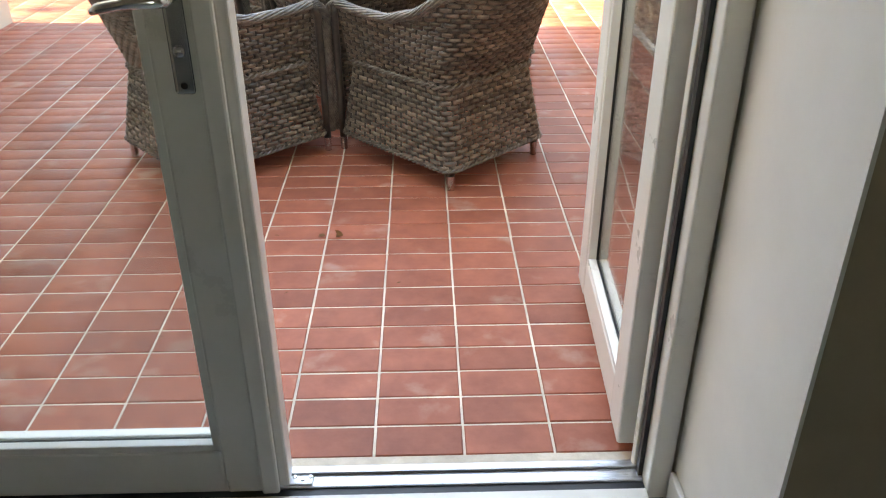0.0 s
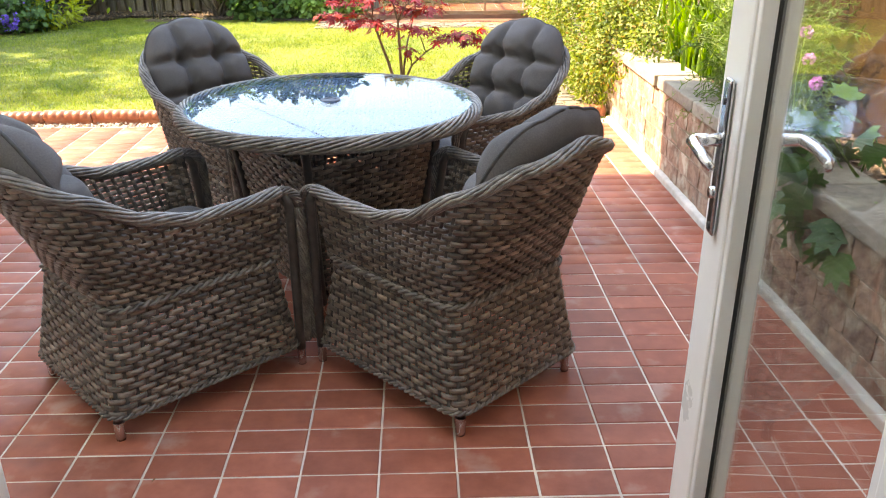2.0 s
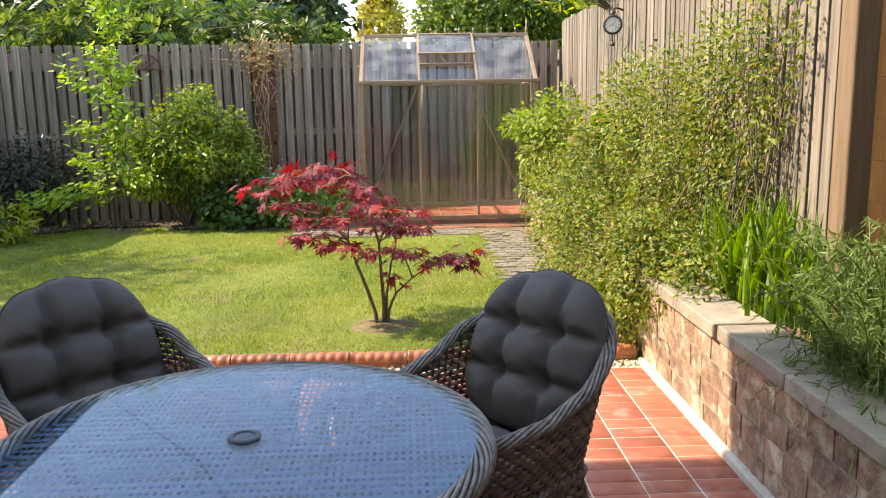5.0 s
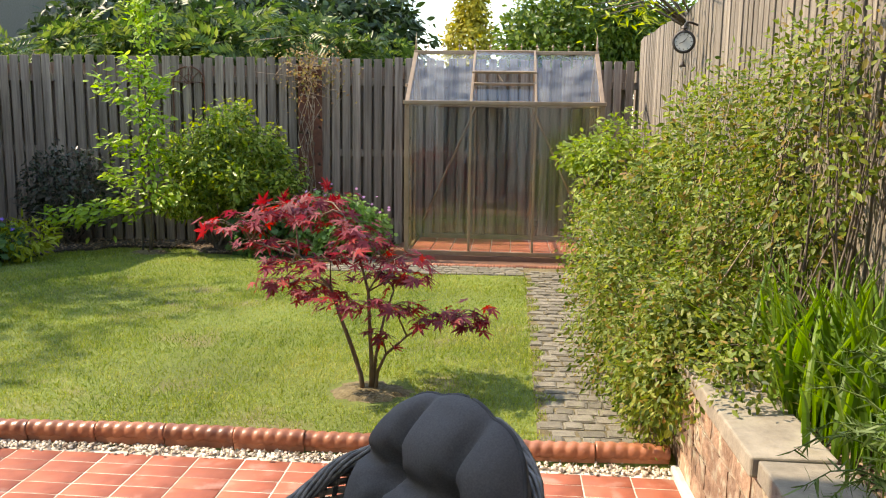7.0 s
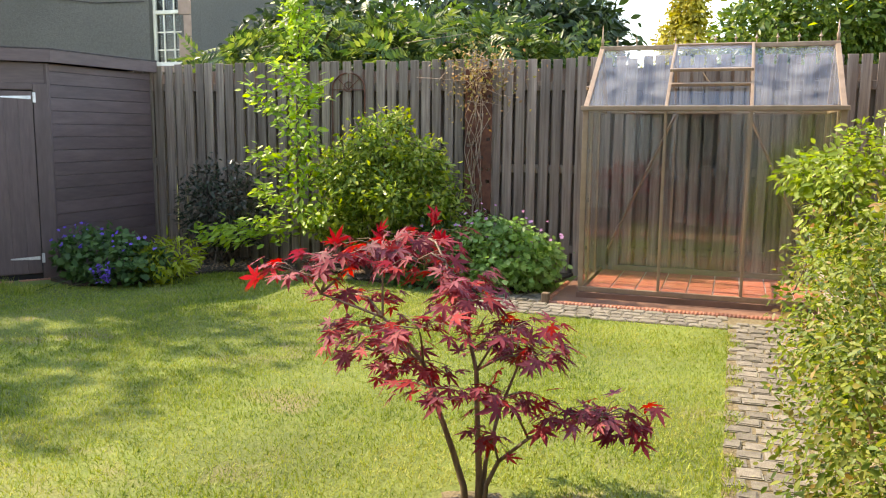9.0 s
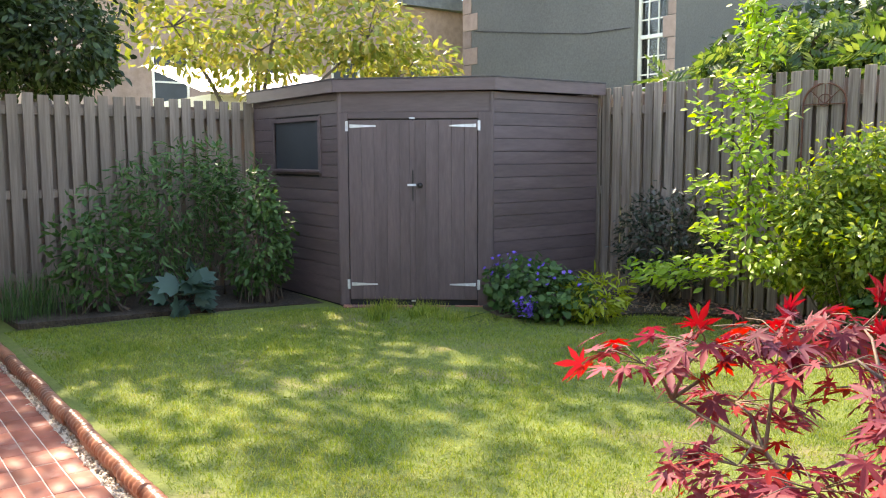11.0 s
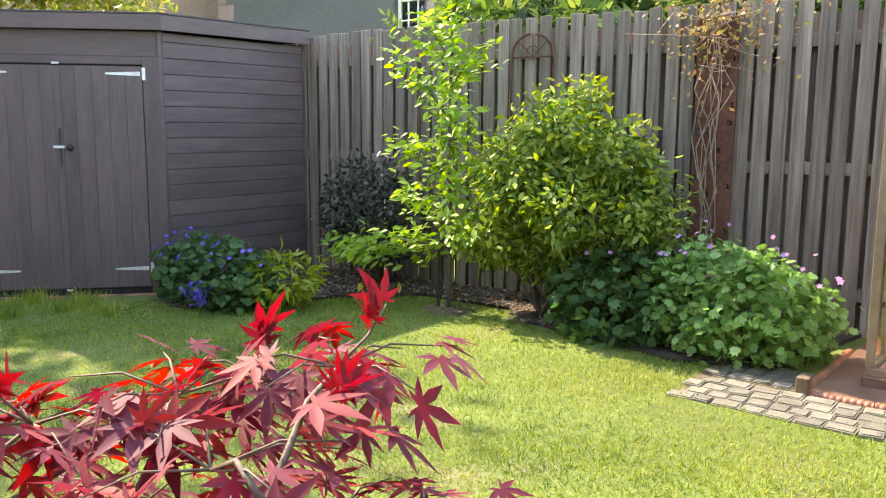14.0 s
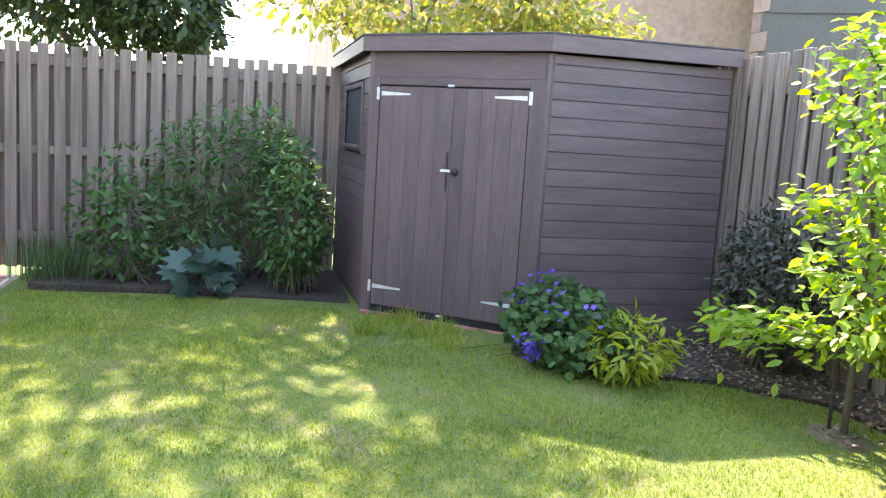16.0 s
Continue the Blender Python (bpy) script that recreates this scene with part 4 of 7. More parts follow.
# x, y, heading of the chair's front in degrees from +y
CHAIRS = [(-0.008, 1.797, 43.8), (-0.894, 1.805, -47.2), (-0.855, 3.035, -135.0), (0.115, 2.975, 131.0)]
chair0, back0, seat0 = wicker_chair(), back_cushion(), seat_cushion()
for k, (x, y, turn) in enumerate(CHAIRS):
    m = pose(x, y, 0, 0, 0, turn)
    mb = m @ pose(0, -0.312, 0.68, 24, 0, 0)
    ms = m @ pose(0, 0.03, 0.425, 90, 0, 0)
    if k == 0:
        chair0.matrix_basis, back0.matrix_basis, seat0.matrix_basis = m, mb, ms
    else:
        copy_thing(chair0, m)
        copy_thing(back0, mb)
        copy_thing(seat0, ms)

# table
TX, TY, TZ, TR = -0.408, 2.435, 0.735, 0.515
table = thing("round_table", "round glass-topped table with a woven wicker base", "table", pose(TX, TY, 0, 0, 0, 38))
ring = [Vector(((TR + 0.012) * math.cos(2 * math.pi * k / 240), (TR + 0.012) * math.sin(2 * math.pi * k / 240), TZ - 0.022)) for k in range(241)]
part("rim", braid(bmesh.new(), ring, 11, 0.0056, 0.0215, 0.52, 6, 1.0), M_rope, table, "thick braided rim", True)
b = bmesh.new()
lathe(b, [(0, TZ - 0.003), (TR - 0.002, TZ - 0.003), (TR, TZ - 0.001), (TR, TZ + 0.001), (TR - 0.002, TZ + 0.003), (0, TZ + 0.003)], 96)
glass_top = part("glass_top", b, M_table_glass, table, "glass top tinted with the sky's reflected blue")
glass_top.visible_shadow = False
WEAVE_TURN = Matrix.Rotation(radians(-38), 4, "Z")      # the cane runs square to the house
b = bmesh.new()
for k in range(-16, 17):
    y = k * 0.030
    half = math.sqrt(max(0, (TR - 0.004) ** 2 - y * y))
    n = max(4, int(half * 2 / 0.012))
    mids = [WEAVE_TURN @ Vector((-half + 2 * half * i / n, y, TZ - 0.013 + 0.0012 * math.sin(math.pi * (-half + 2 * half * i / n) / 0.0155 + math.pi * k))) for i in range(n + 1)]
    ribbon(b, mids, [WEAVE_TURN @ Vector((0, 1, 0))] * (n + 1), [Vector((0, 0, 1))] * (n + 1), 0.0165, 0.0004)
part("woven_top", b, M_table_under, table, "grey woven cane under the glass, tinted with the sky's reflected blue")["kind"] = "stuff"
b = bmesh.new()
for k in range(-32, 33):
    x = k * 0.0155
    half = math.sqrt(max(0, (TR - 0.004) ** 2 - x * x))
    ribbon(b, [WEAVE_TURN @ Vector((x, half * f, TZ - 0.0165)) for f in (-1, 0, 1)], [WEAVE_TURN @ Vector((1, 0, 0))] * 3, [Vector((0, 0, 1))] * 3, 0.0078, 0.0004)
part("woven_stake", b, M_table_under, table)["kind"] = "stuff"
for a in (45, 135):
    part("top_rail", boxm(-TR, TR, -0.012, 0.012, TZ - 0.046, TZ - 0.019, 0.004, pose(0, 0, 0, 0, 0, a)), M_strand, table)
hub = part("parasol_ring", lathe(bmesh.new(), [(0.022, TZ + 0.0035), (0.022, TZ + 0.008), (0.034, TZ + 0.008), (0.038, TZ + 0.005), (0.038, TZ + 0.0035)], 32), M_table_under, table, "grey plastic parasol ring", True)
part("ring_plug", lathe(bmesh.new(), [(0, TZ + 0.006), (0.020, TZ + 0.006), (0.021, TZ + 0.0035)], 24), M_table_under, hub)
lo = [Vector((p.x, p.y, 0.07)) for p in ring_curve(0.20, 0.20, -0.20, 0.03, 180)]
hi = [Vector((p.x, p.y, 0.60)) for p in ring_curve(0.27, 0.27, -0.27, 0.03, 180)]
b = bmesh.new()
al, he, ou = weave(b, lo, hi, True)
part("base_panel", b, M_wicker, table, "woven tapering base")["kind"] = "stuff"
b = bmesh.new()
stakes(b, lo, hi, al, he, ou)
part("base_stake", b, M_strand, table)["kind"] = "stuff"
for sx in (-1, 1):
    for sy in (-1, 1):
        b = bmesh.new()
        tube(b, [(sx * 0.205, sy * 0.205, 0.055), (sx * 0.235, sy * 0.235, 0.3), (sx * 0.275, sy * 0.275, 0.61), (sx * 0.30, sy * 0.30, TZ - 0.034)], 0.015, 10)
        leg = part("leg", b, M_strand, table, smooth=True)
        part("foot_cap", lathe(bmesh.new(), [(0, 0.0), (0.014, 0.0), (0.015, 0.06)], 14, pose(sx * 0.205, sy * 0.205, 0)), M_chrome, leg, "chrome foot cap", True)

# ---- shed ----
SA, SB, SC, SD, SE = (-6.10, 7.86), (-5.21, 8.90), (-5.21, 10.28), (-7.9, 10.0), (-7.9, 7.86)
shed = thing("garden_shed", "brown painted timber corner shed with closed double doors", "shed")
SZ0, SZ1 = 0.10, 2.04


def clad(parent, p0, p1, z0, z1, step, name="cladding_board", skip=None):
    """Horizontal lapped boards on a wall from p0 to p1 (the outside lies to the right)."""
    d = Vector((p1[0] - p0[0], p1[1] - p0[1], 0))
    n = d.length
    m = pose(p0[0], p0[1], 0, 0, 0, math.degrees(math.atan2(d.y, d.x)))
    z = z0
    while z < z1 - 0.01:
        h = min(step, z1 - z)
        spans = [(0.0, n)]
        if skip and z + h > skip[2] and z < skip[3]:
            spans = [(0.0, skip[0]), (skip[1], n)]
        for a, b_ in spans:
            b = bmesh.new()
            prof = [(-0.014, z + 0.0015), (-0.0155, z + 0.006), (-0.0125, z + h - 0.010), (-0.009, z + h - 0.002), (0.0, z + h - 0.001), (0.0, z + 0.002)]
            l0 = [b.verts.new(m @ Vector((a, y, zz))) for y, zz in prof]
            l1 = [b.verts.new(m @ Vector((b_, y, zz))) for y, zz in prof]
            for k in range(6):
                b.faces.new((l0[k], l1[k], l1[(k + 1) % 6], l0[(k + 1) % 6]))
            b.faces.new(l0[::-1])
            b.faces.new(l1)
            part(name, b, M_shed, parent)
        z += h
    return m


b = bmesh.new()
prism(b, [SE, SA, SB, SC, SD], 0.06, SZ1)
body = part("body", b, M_inside, shed)
WX0, WX1, WZ0, WZ1 = SE[0] + 0.50, SE[0] + 1.43, 1.34, 1.80
clad(shed, SE, SA, SZ0, SZ1, 0.117, skip=(0.50, 1.43, 1.33, 1.81))
clad(shed, SB, SC, SZ0, SZ1, 0.117)
win = part("window", boxm(WX0, WX1, SE[1] - 0.004, SE[1] - 0.002, WZ0, WZ1), M_win_dark, shed, "small dark shed window")
part("window_back", boxm(WX0, WX1, SE[1] - 0.0018, SE[1] - 0.0012, WZ0, WZ1), M_inside, win)
for a, c, d, e in ((WX0 - 0.05, WX0, WZ0 - 0.05, WZ1 + 0.04), (WX1, WX1 + 0.05, WZ0 - 0.05, WZ1 + 0.04), (WX0, WX1, WZ1, WZ1 + 0.04), (WX0, WX1, WZ0 - 0.05, WZ0)):
    part("window_frame", boxm(a, c, SE[1] - 0.03, SE[1] - 0.0005, d, e, 0.004), M_shed, win)
part("window_sill", boxm(WX0 - 0.06, WX1 + 0.06, SE[1] - 0.055, SE[1] - 0.031, WZ0 - 0.03, WZ0 - 0.005, 0.004), M_shed, win)
dd = Vector((SB[0] - SA[0], SB[1] - SA[1], 0))
DL = dd.length
DM = pose(SA[0], SA[1], 0, 0, 0, math.degrees(math.atan2(dd.y, dd.x)))
part("header_board", boxm(0, DL, -0.022, 0, 1.86, SZ1, 0.003, DM), M_shed, shed)
for a, c in ((0.0, 0.075), (DL - 0.115, DL)):
    part("door_post", boxm(a, c, -0.030, 0, SZ0, 1.859, 0.004, DM), M_shed_v, shed)
part("door_head", boxm(0.076, DL - 0.116, -0.026, 0, 1.80, 1.859, 0.004, DM), M_shed, shed)
d0, d1 = 0.082, DL - 0.121
mid = (d0 + d1) / 2
for k, (a, c) in enumerate(((d0, mid - 0.003), (mid + 0.003, d1))):
    door = part("door", boxm(a, c, -0.016, -0.002, 0.15, 1.79, 0.003, DM), M_shed_v, shed, "boarded shed door with steel hinges")
    n = 5
    for i in range(n):
        x0 = a + (c - a) * i / n
        part("door_board", boxm(x0 + 0.0002, x0 + (c - a) / n - 0.0002, -0.026, -0.0165, 0.155, 1.785, 0.003, DM), M_shed_v, door)
    hx = a + 0.012 if k == 0 else c - 0.012
    for z in (0.295, 1.735):
        b = bmesh.new()
        s = 1 if k == 0 else -1
        o = [(0, -0.016), (0.24, -0.006), (0.24, 0.006), (0, 0.016)]
        v0 = [b.verts.new(DM @ Vector((hx + s * x, -0.0265, z + zz))) for x, zz in o]
        v1 = [b.verts.new(DM @ Vector((hx + s * x, -0.0305, z + zz))) for x, zz in o]
        b.faces.new(v1)
        for i in range(4):
            b.faces.new((v0[i], v0[(i + 1) % 4], v1[(i + 1) % 4], v1[i]))
        box(b, hx - s * 0.026 - 0.013, hx - s * 0.026 + 0.013, -0.0345, -0.0305, z - 0.045, z + 0.045, 0.002, DM)
        bmesh.ops.recalc_face_normals(b, faces=b.faces[:])
        part("strap_hinge", b, M_galv, door, "galvanised strap hinge")
cover = part("cover_strip", boxm(mid - 0.028, mid + 0.022, -0.036, -0.0265, 0.16, 1.78, 0.004, DM), M_shed_v, shed)
b = boxm(mid - 0.05, mid + 0.03, -0.046, -0.0365, 1.195, 1.215, 0.003, DM)
part("hasp", b, M_galv, shed, "steel hasp")
b = boxm(mid - 0.006, mid + 0.006, -0.045, -0.0365, 1.06, 1.34, 0.003, DM)
part("bolt", b, M_dark, shed)
b = lathe(bmesh.new(), [(0, 0.03), (0.022, 0.028), (0.026, 0.012), (0.022, 0)], 14, DM @ pose(mid + 0.065, -0.027, 1.20, 90, 0, 0))
part("padlock", b, M_dark, shed, smooth=True)
part("turn_button", boxm(mid - 0.03, mid + 0.02, -0.036, -0.0275, 1.795, 1.812, 0.002, DM), M_galv, shed)
part("turn_button", boxm(mid - 0.02, mid + 0.02, -0.036, -0.0275, 0.135, 0.15, 0.002, DM), M_galv, shed)
for p in (SA, SB):
    part("corner_trim", lathe(bmesh.new(), [(0, SZ0), (0.030, SZ0), (0.030, SZ1), (0, SZ1)], 10, pose(p[0], p[1], 0)), M_shed_v, shed)
b = bmesh.new()
over = 0.075
ro = [(SE[0], SE[1] - over), (SA[0] + 0.03, SA[1] - over), (SB[0] + over, SB[1] - 0.03), (SC[0] + over, SC[1] + 0.02), (SD[0], SD[1])]
prism(b, ro, SZ1, SZ1 + 0.085)
for v in b.verts:
    v.co.z += 0.018 * (v.co.x + 7.9) / 2.7 + 0.012 * (v.co.y - 7.8) / 2.4
roof = part("roof", b, M_felt, shed, "felted roof with painted fascia")
for (p, q) in zip(ro[:3], ro[1:4]):
    d = Vector((q[0] - p[0], q[1] - p[1], 0))
    m = pose(p[0], p[1], 0, 0, 0, math.degrees(math.atan2(d.y, d.x)))
    b = boxm(-0.005, d.length + 0.005, -0.018, -0.0005, SZ1 - 0.02, SZ1 + 0.09, 0.004, m)
    for v in b.verts:
        v.co.z += 0.018 * (v.co.x + 7.9) / 2.7 + 0.012 * (v.co.y - 7.8) / 2.4
    part("fascia", b, M_shed, roof)
    b = boxm(-0.005, d.length + 0.005, -0.022, 0.03, SZ1 + 0.091, SZ1 + 0.105, 0.003, m)
    for v in b.verts:
        v.co.z += 0.018 * (v.co.x + 7.9) / 2.7 + 0.012 * (v.co.y - 7.8) / 2.4
    part("drip_edge", b, M_felt, roof)
part("base", prism(bmesh.new(), [(SE[0], SE[1] + 0.02), (SA[0], SA[1] + 0.02), (SB[0] - 0.02, SB[1]), (SC[0] - 0.02, SC[1]), SD], 0.03, 0.099), M_strand, shed)

# ---- greenhouse ----
GX0, GX1, GY0, GY1, GZ0, GZE = -0.513, 1.378, 9.74, 10.86, 0.205, 1.655
GRY, GRZ = 10.50, 2.195
gh = thing("greenhouse", "small brown aluminium framed greenhouse with glass panes", "greenhouse")
xs = [GX0, 0.113, 0.742, GX1]
part("plinth", boxm(GX0 - 0.03, GX1 + 0.03, GY0 - 0.03, GY1 + 0.03, 0.09, 0.165, 0.006), M_gh_base, gh, "brown base plinth")
bm = boxm(GX0 - 0.016, GX1 + 0.016, GY0 - 0.016, GY0 + 0.016, 0.1655, GZ0, 0.004)
part("front_sill", bm, M_gh, gh)
part("rear_sill", boxm(GX0 - 0.016, GX1 + 0.016, GY1 - 0.016, GY1 + 0.016, 0.1655, GZ0 + 0.02, 0.004), M_gh, gh)
for x in (GX0, GX1):
    part("side_sill", boxm(x - 0.015, x + 0.015, GY0 + 0.017, GY1 - 0.017, 0.1655, GZ0, 0.004), M_gh, gh)
part("floor_slab", boxm(GX0 + 0.02, GX1 - 0.02, GY0 + 0.02, GY1 - 0.02, 0.1655, 0.175), M_grout, gh)
for i in range(9):
    for j in range(5):
        x0, y0 = GX0 + 0.03 + i * 0.204, GY0 + 0.04 + j * 0.204
        part("floor_tile", boxm(x0, x0 + 0.194, y0, y0 + 0.194, 0.1755, 0.186, 0.003), M_tile, gh)
for i, x in enumerate(xs):
    w = 0.021 if i in (0, 3) else 0.0115
    part("front_bar", boxm(x - w, x + w, GY0 - 0.013, GY0 + 0.013, GZ0, GZE, 0.003), M_gh, gh)
    part("rear_bar", boxm(x - w, x + w, GY1 - 0.013, GY1 + 0.013, GZ0 + 0.02, GZE, 0.003), M_gh, gh)
sl = math.atan2(GRZ - GZE, GRY - GY0)
for i, x in enumerate(xs):
    w = 0.020 if i in (0, 3) else 0.0125
    ln = math.hypot(GRZ - GZE, GRY - GY0)
    m = pose(x, GY0, GZE, math.degrees(sl), 0, 0)
    part("roof_bar", boxm(-w, w, 0, ln, -0.014, 0.014, 0.003, m), M_gh, gh)
    ln2 = math.hypot(GRZ - GZE, GRY - GY1)
    m2 = pose(x, GRY, GRZ, -math.degrees(math.atan2(GRZ - GZE, GY1 - GRY)), 0, 0)
    part("roof_bar", boxm(-w, w, 0, ln2, -0.014, 0.014, 0.003, m2), M_gh, gh)
part("gutter", boxm(GX0 - 0.035, GX1 + 0.035, GY0 - 0.045, GY0 + 0.02, GZE - 0.012, GZE + 0.026, 0.006), M_gh, gh)
part("rear_gutter", boxm(GX0 - 0.035, GX1 + 0.035, GY1 - 0.02, GY1 + 0.045, GZE - 0.012, GZE + 0.026, 0.006), M_gh, gh)
part("ridge_bar", boxm(GX0 - 0.02, GX1 + 0.02, GRY - 0.02, GRY + 0.02, GRZ - 0.012, GRZ + 0.026, 0.006), M_gh, gh)
for x in (GX0, GX1):
    b = lathe(bmesh.new(), [(0.0, 0.0), (0.014, 0.0), (0.010, 0.03), (0.016, 0.05), (0.007, 0.075), (0.009, 0.10), (0.0, 0.185)], 10, pose(x, GRY, GRZ + 0.026))
    part("finial", b, M_gh, gh, smooth=True)
for i in range(11):
    x = GX0 + 0.13 + i * (GX1 - GX0 - 0.26) / 10
    b = bmesh.new()
    lathe(b, [(0.0, 0.0), (0.006, 0.0), (0.004, 0.03), (0.016, 0.042), (0.006, 0.055), (0.0, 0.085)], 8, pose(x, GRY, GRZ + 0.026))
    part("crest", b, M_gh, gh)
for x in (GX0, GX1):
    for y in (GY0 + 0.30, GY0 + 0.34, GY0 + 0.72):
        ze = GZE + (GRZ - GZE) * min(1, (y - GY0) / (GRY - GY0)) if y < GRY else GZE + (GRZ - GZE) * (GY1 - y) / (GY1 - GRY)
        part("side_bar", boxm(x - 0.012, x + 0.012, y - 0.011, y + 0.011, GZ0, ze - 0.012, 0.003), M_gh, gh)
    part("side_rail", boxm(x - 0.011, x + 0.011, GY0 + 0.014, GY1 - 0.014, GZE - 0.01, GZE + 0.014, 0.003), M_gh, gh)
    part("side_pane", boxm(x - 0.002, x + 0.002, GY0 + 0.014, GY1 - 0.014, GZ0, GZE), M_gh_glass, gh).visible_shadow = False
for a, c in zip(xs, xs[1:]):
    part("front_pane", boxm(a + 0.012, c - 0.012, GY0 - 0.002, GY0 + 0.002, GZ0, GZE), M_gh_glass, gh).visible_shadow = False
    part("rear_pane", boxm(a + 0.012, c - 0.012, GY1 - 0.002, GY1 + 0.002, GZ0 + 0.02, GZE), M_gh_glass, gh).visible_shadow = False
m = pose(0, GY0, GZE, math.degrees(sl), 0, 0)
ln = math.hypot(GRZ - GZE, GRY - GY0)
for i, (a, c) in enumerate(zip(xs, xs[1:])):
    if i == 1:
        part("roof_pane", boxm(a + 0.014, c - 0.014, 0.02, ln * 0.36, -0.002, 0.002, 0, m), M_gh_glass, gh).visible_shadow = False
        part("vent_sill", boxm(a + 0.012, c - 0.012, ln * 0.36, ln * 0.36 + 0.022, -0.012, 0.016, 0.003, m), M_gh, gh)
        mv = pose(0, GRY, GRZ, math.degrees(sl) - 7, 0, 0)
        vent = part("roof_vent", boxm(a + 0.014, c - 0.014, -ln * 0.56, -0.02, 0.028, 0.032, 0, mv), M_roof_glass, gh, "roof vent propped slightly open")
        for q in ((a - 0.004, a + 0.016, -ln * 0.57, -0.01), (c - 0.016, c + 0.004, -ln * 0.57, -0.01), (a + 0.0165, c - 0.0165, -ln * 0.57, -ln * 0.57 + 0.022), (a + 0.0165, c - 0.0165, -0.03, -0.01)):
            part("vent_frame", boxm(*q, 0.018, 0.042, 0.003, mv), M_gh, vent)
        b = tube(bmesh.new(), [(0.44, GY0 + 0.30, GZE + 0.19), (0.36, GY0 + 0.36, GZE + 0.30)], 0.006, 6)
        part("vent_stay", b, M_gh, vent)
    else:
        part("roof_pane", boxm(a + 0.014, c - 0.014, 0.02, ln - 0.02, -0.002, 0.002, 0, m), M_roof_glass, gh).visible_shadow = False
for p, q in (((0.113, GY1 - 0.03, GZE - 0.02), (GX0 + 0.06, GY1 - 0.03, 0.38)), ((0.742, GY1 - 0.03, GZE - 0.02), (GX1 - 0.05, GY1 - 0.03, 0.38))):
    b = tube(bmesh.new(), [p, q], 0.013, 4)
    part("brace", b, M_gh, gh)
for z in (0.5, 0.9, 1.3):
    part("pane_clip", boxm(GX0 + 0.022, GX0 + 0.035, GY0 + 0.05, GY0 + 0.07, z, z + 0.03, 0.002), M_dark, gh)
b = bmesh.new()
box(b, GX1 - 0.17, GX1 - 0.155, GY0 + 0.05, GY0 + 0.065, 0.22, 0.74)
box(b, GX1 - 0.17, GX1 - 0.02, GY0 + 0.05, GY0 + 0.065, 0.74, 0.755)
part("door_rail", b, M_upvc, gh, "pale rail of the end door")
b = tube(bmesh.new(), [(GX0 - 0.045, GY0 + 0.27, 1.835), (GX0 + 0.01, GY0 + 0.30, 1.85)], 0.016, 8)
part("gutter_stop", b, M_gh, gh)
# low plinth of tiles round the greenhouse
bm = boxm(GX0 - 0.20, GX1 - 0.05, GY0 - 0.28, GY0 - 0.031, 0.02, 0.115, 0.004)
box(bm, GX0 - 0.20, GX0 - 0.031, GY0 - 0.03, GY1, 0.02, 0.115, 0.004)
gh_apron = structure("greenhouse_apron", bm, M_gh_base, "red-brown tiled apron in front of the greenhouse", "paving")
stake = tagged(new("timber_peg", mesh_of("timber_peg", boxm(-0.765, -0.705, 9.40, 9.46, 0.05, 0.19, 0.006), M_post)), "short grey timber peg in the paving", "peg")


# ---- rope edging ----
def rope_unit(length, r, h, lumps):
    """Edging brick: upright slab with a twisted rope along its top."""
    b = bmesh.new()
    n, k = lumps * 8, 12
    rings = []
    for i in range(n + 1):
        x = length * i / n - length / 2
        rg = []
        for j in range(k):
            a = 2 * math.pi * j / k
            rr = r * (0.88 + 0.16 * abs(math.sin(math.pi * lumps * i / n + a * 0.5)))
            rg.append(b.verts.new((x, rr * math.cos(a), h - r + rr * math.sin(a))))
        rings.append(rg)
    for p, q in zip(rings, rings[1:]):
        for j in range(k):
            b.faces.new((p[j], q[j], q[(j + 1) % k], p[(j + 1) % k]))
    b.faces.new(rings[0])
    b.faces.new(rings[-1][::-1])
    box(b, -length / 2, length / 2, -r * 0.72, r * 0.72, -0.08, h - r, 0.003)
    bmesh.ops.recalc_face_normals(b, faces=b.faces[:])
    return b


unit_me = mesh_of("rope_edging", rope_unit(0.318, 0.040, 0.098, 6), M_terracotta, True)
rnd = random.Random(3)
for i in range(24):
    ob = new("rope_edging", unit_me)
    ob.matrix_basis = pose(WALL_X - 0.185 - i * 0.322, EDGE_Y + 0.0 + rnd.uniform(-.006, .006) - 0.004 * i, rnd.uniform(-.006, .004), rnd.uniform(-2, 2), rnd.uniform(-.8, .8), rnd.uniform(-1.2, 1.2) + 0.7)
    tagged(ob, "glazed terracotta rope-top edging brick between patio and lawn", "edging brick", "lawn edging")
small_me = mesh_of("rope_edging_small", rope_unit(0.30, 0.026, 0.075, 10), M_terracotta, True)
for i in range(6):
    ob = new("small_rope_edging", small_me)
    ob.matrix_basis = pose(GX0 - 0.06 + i * 0.304, GY0 - 0.305, 0.055, 0, 0, 0)
    tagged(ob, "small terracotta rope edging along the greenhouse apron", "edging brick", "greenhouse edging")
for i in range(3):
    ob = new("small_rope_edging", small_me)
    ob.matrix_basis = pose(GX0 - 0.222, GY0 - 0.13 + i * 0.304, 0.055, 0, 0, 90)
    tagged(ob, "small terracotta rope edging along the greenhouse apron", "edging brick", "greenhouse edging")
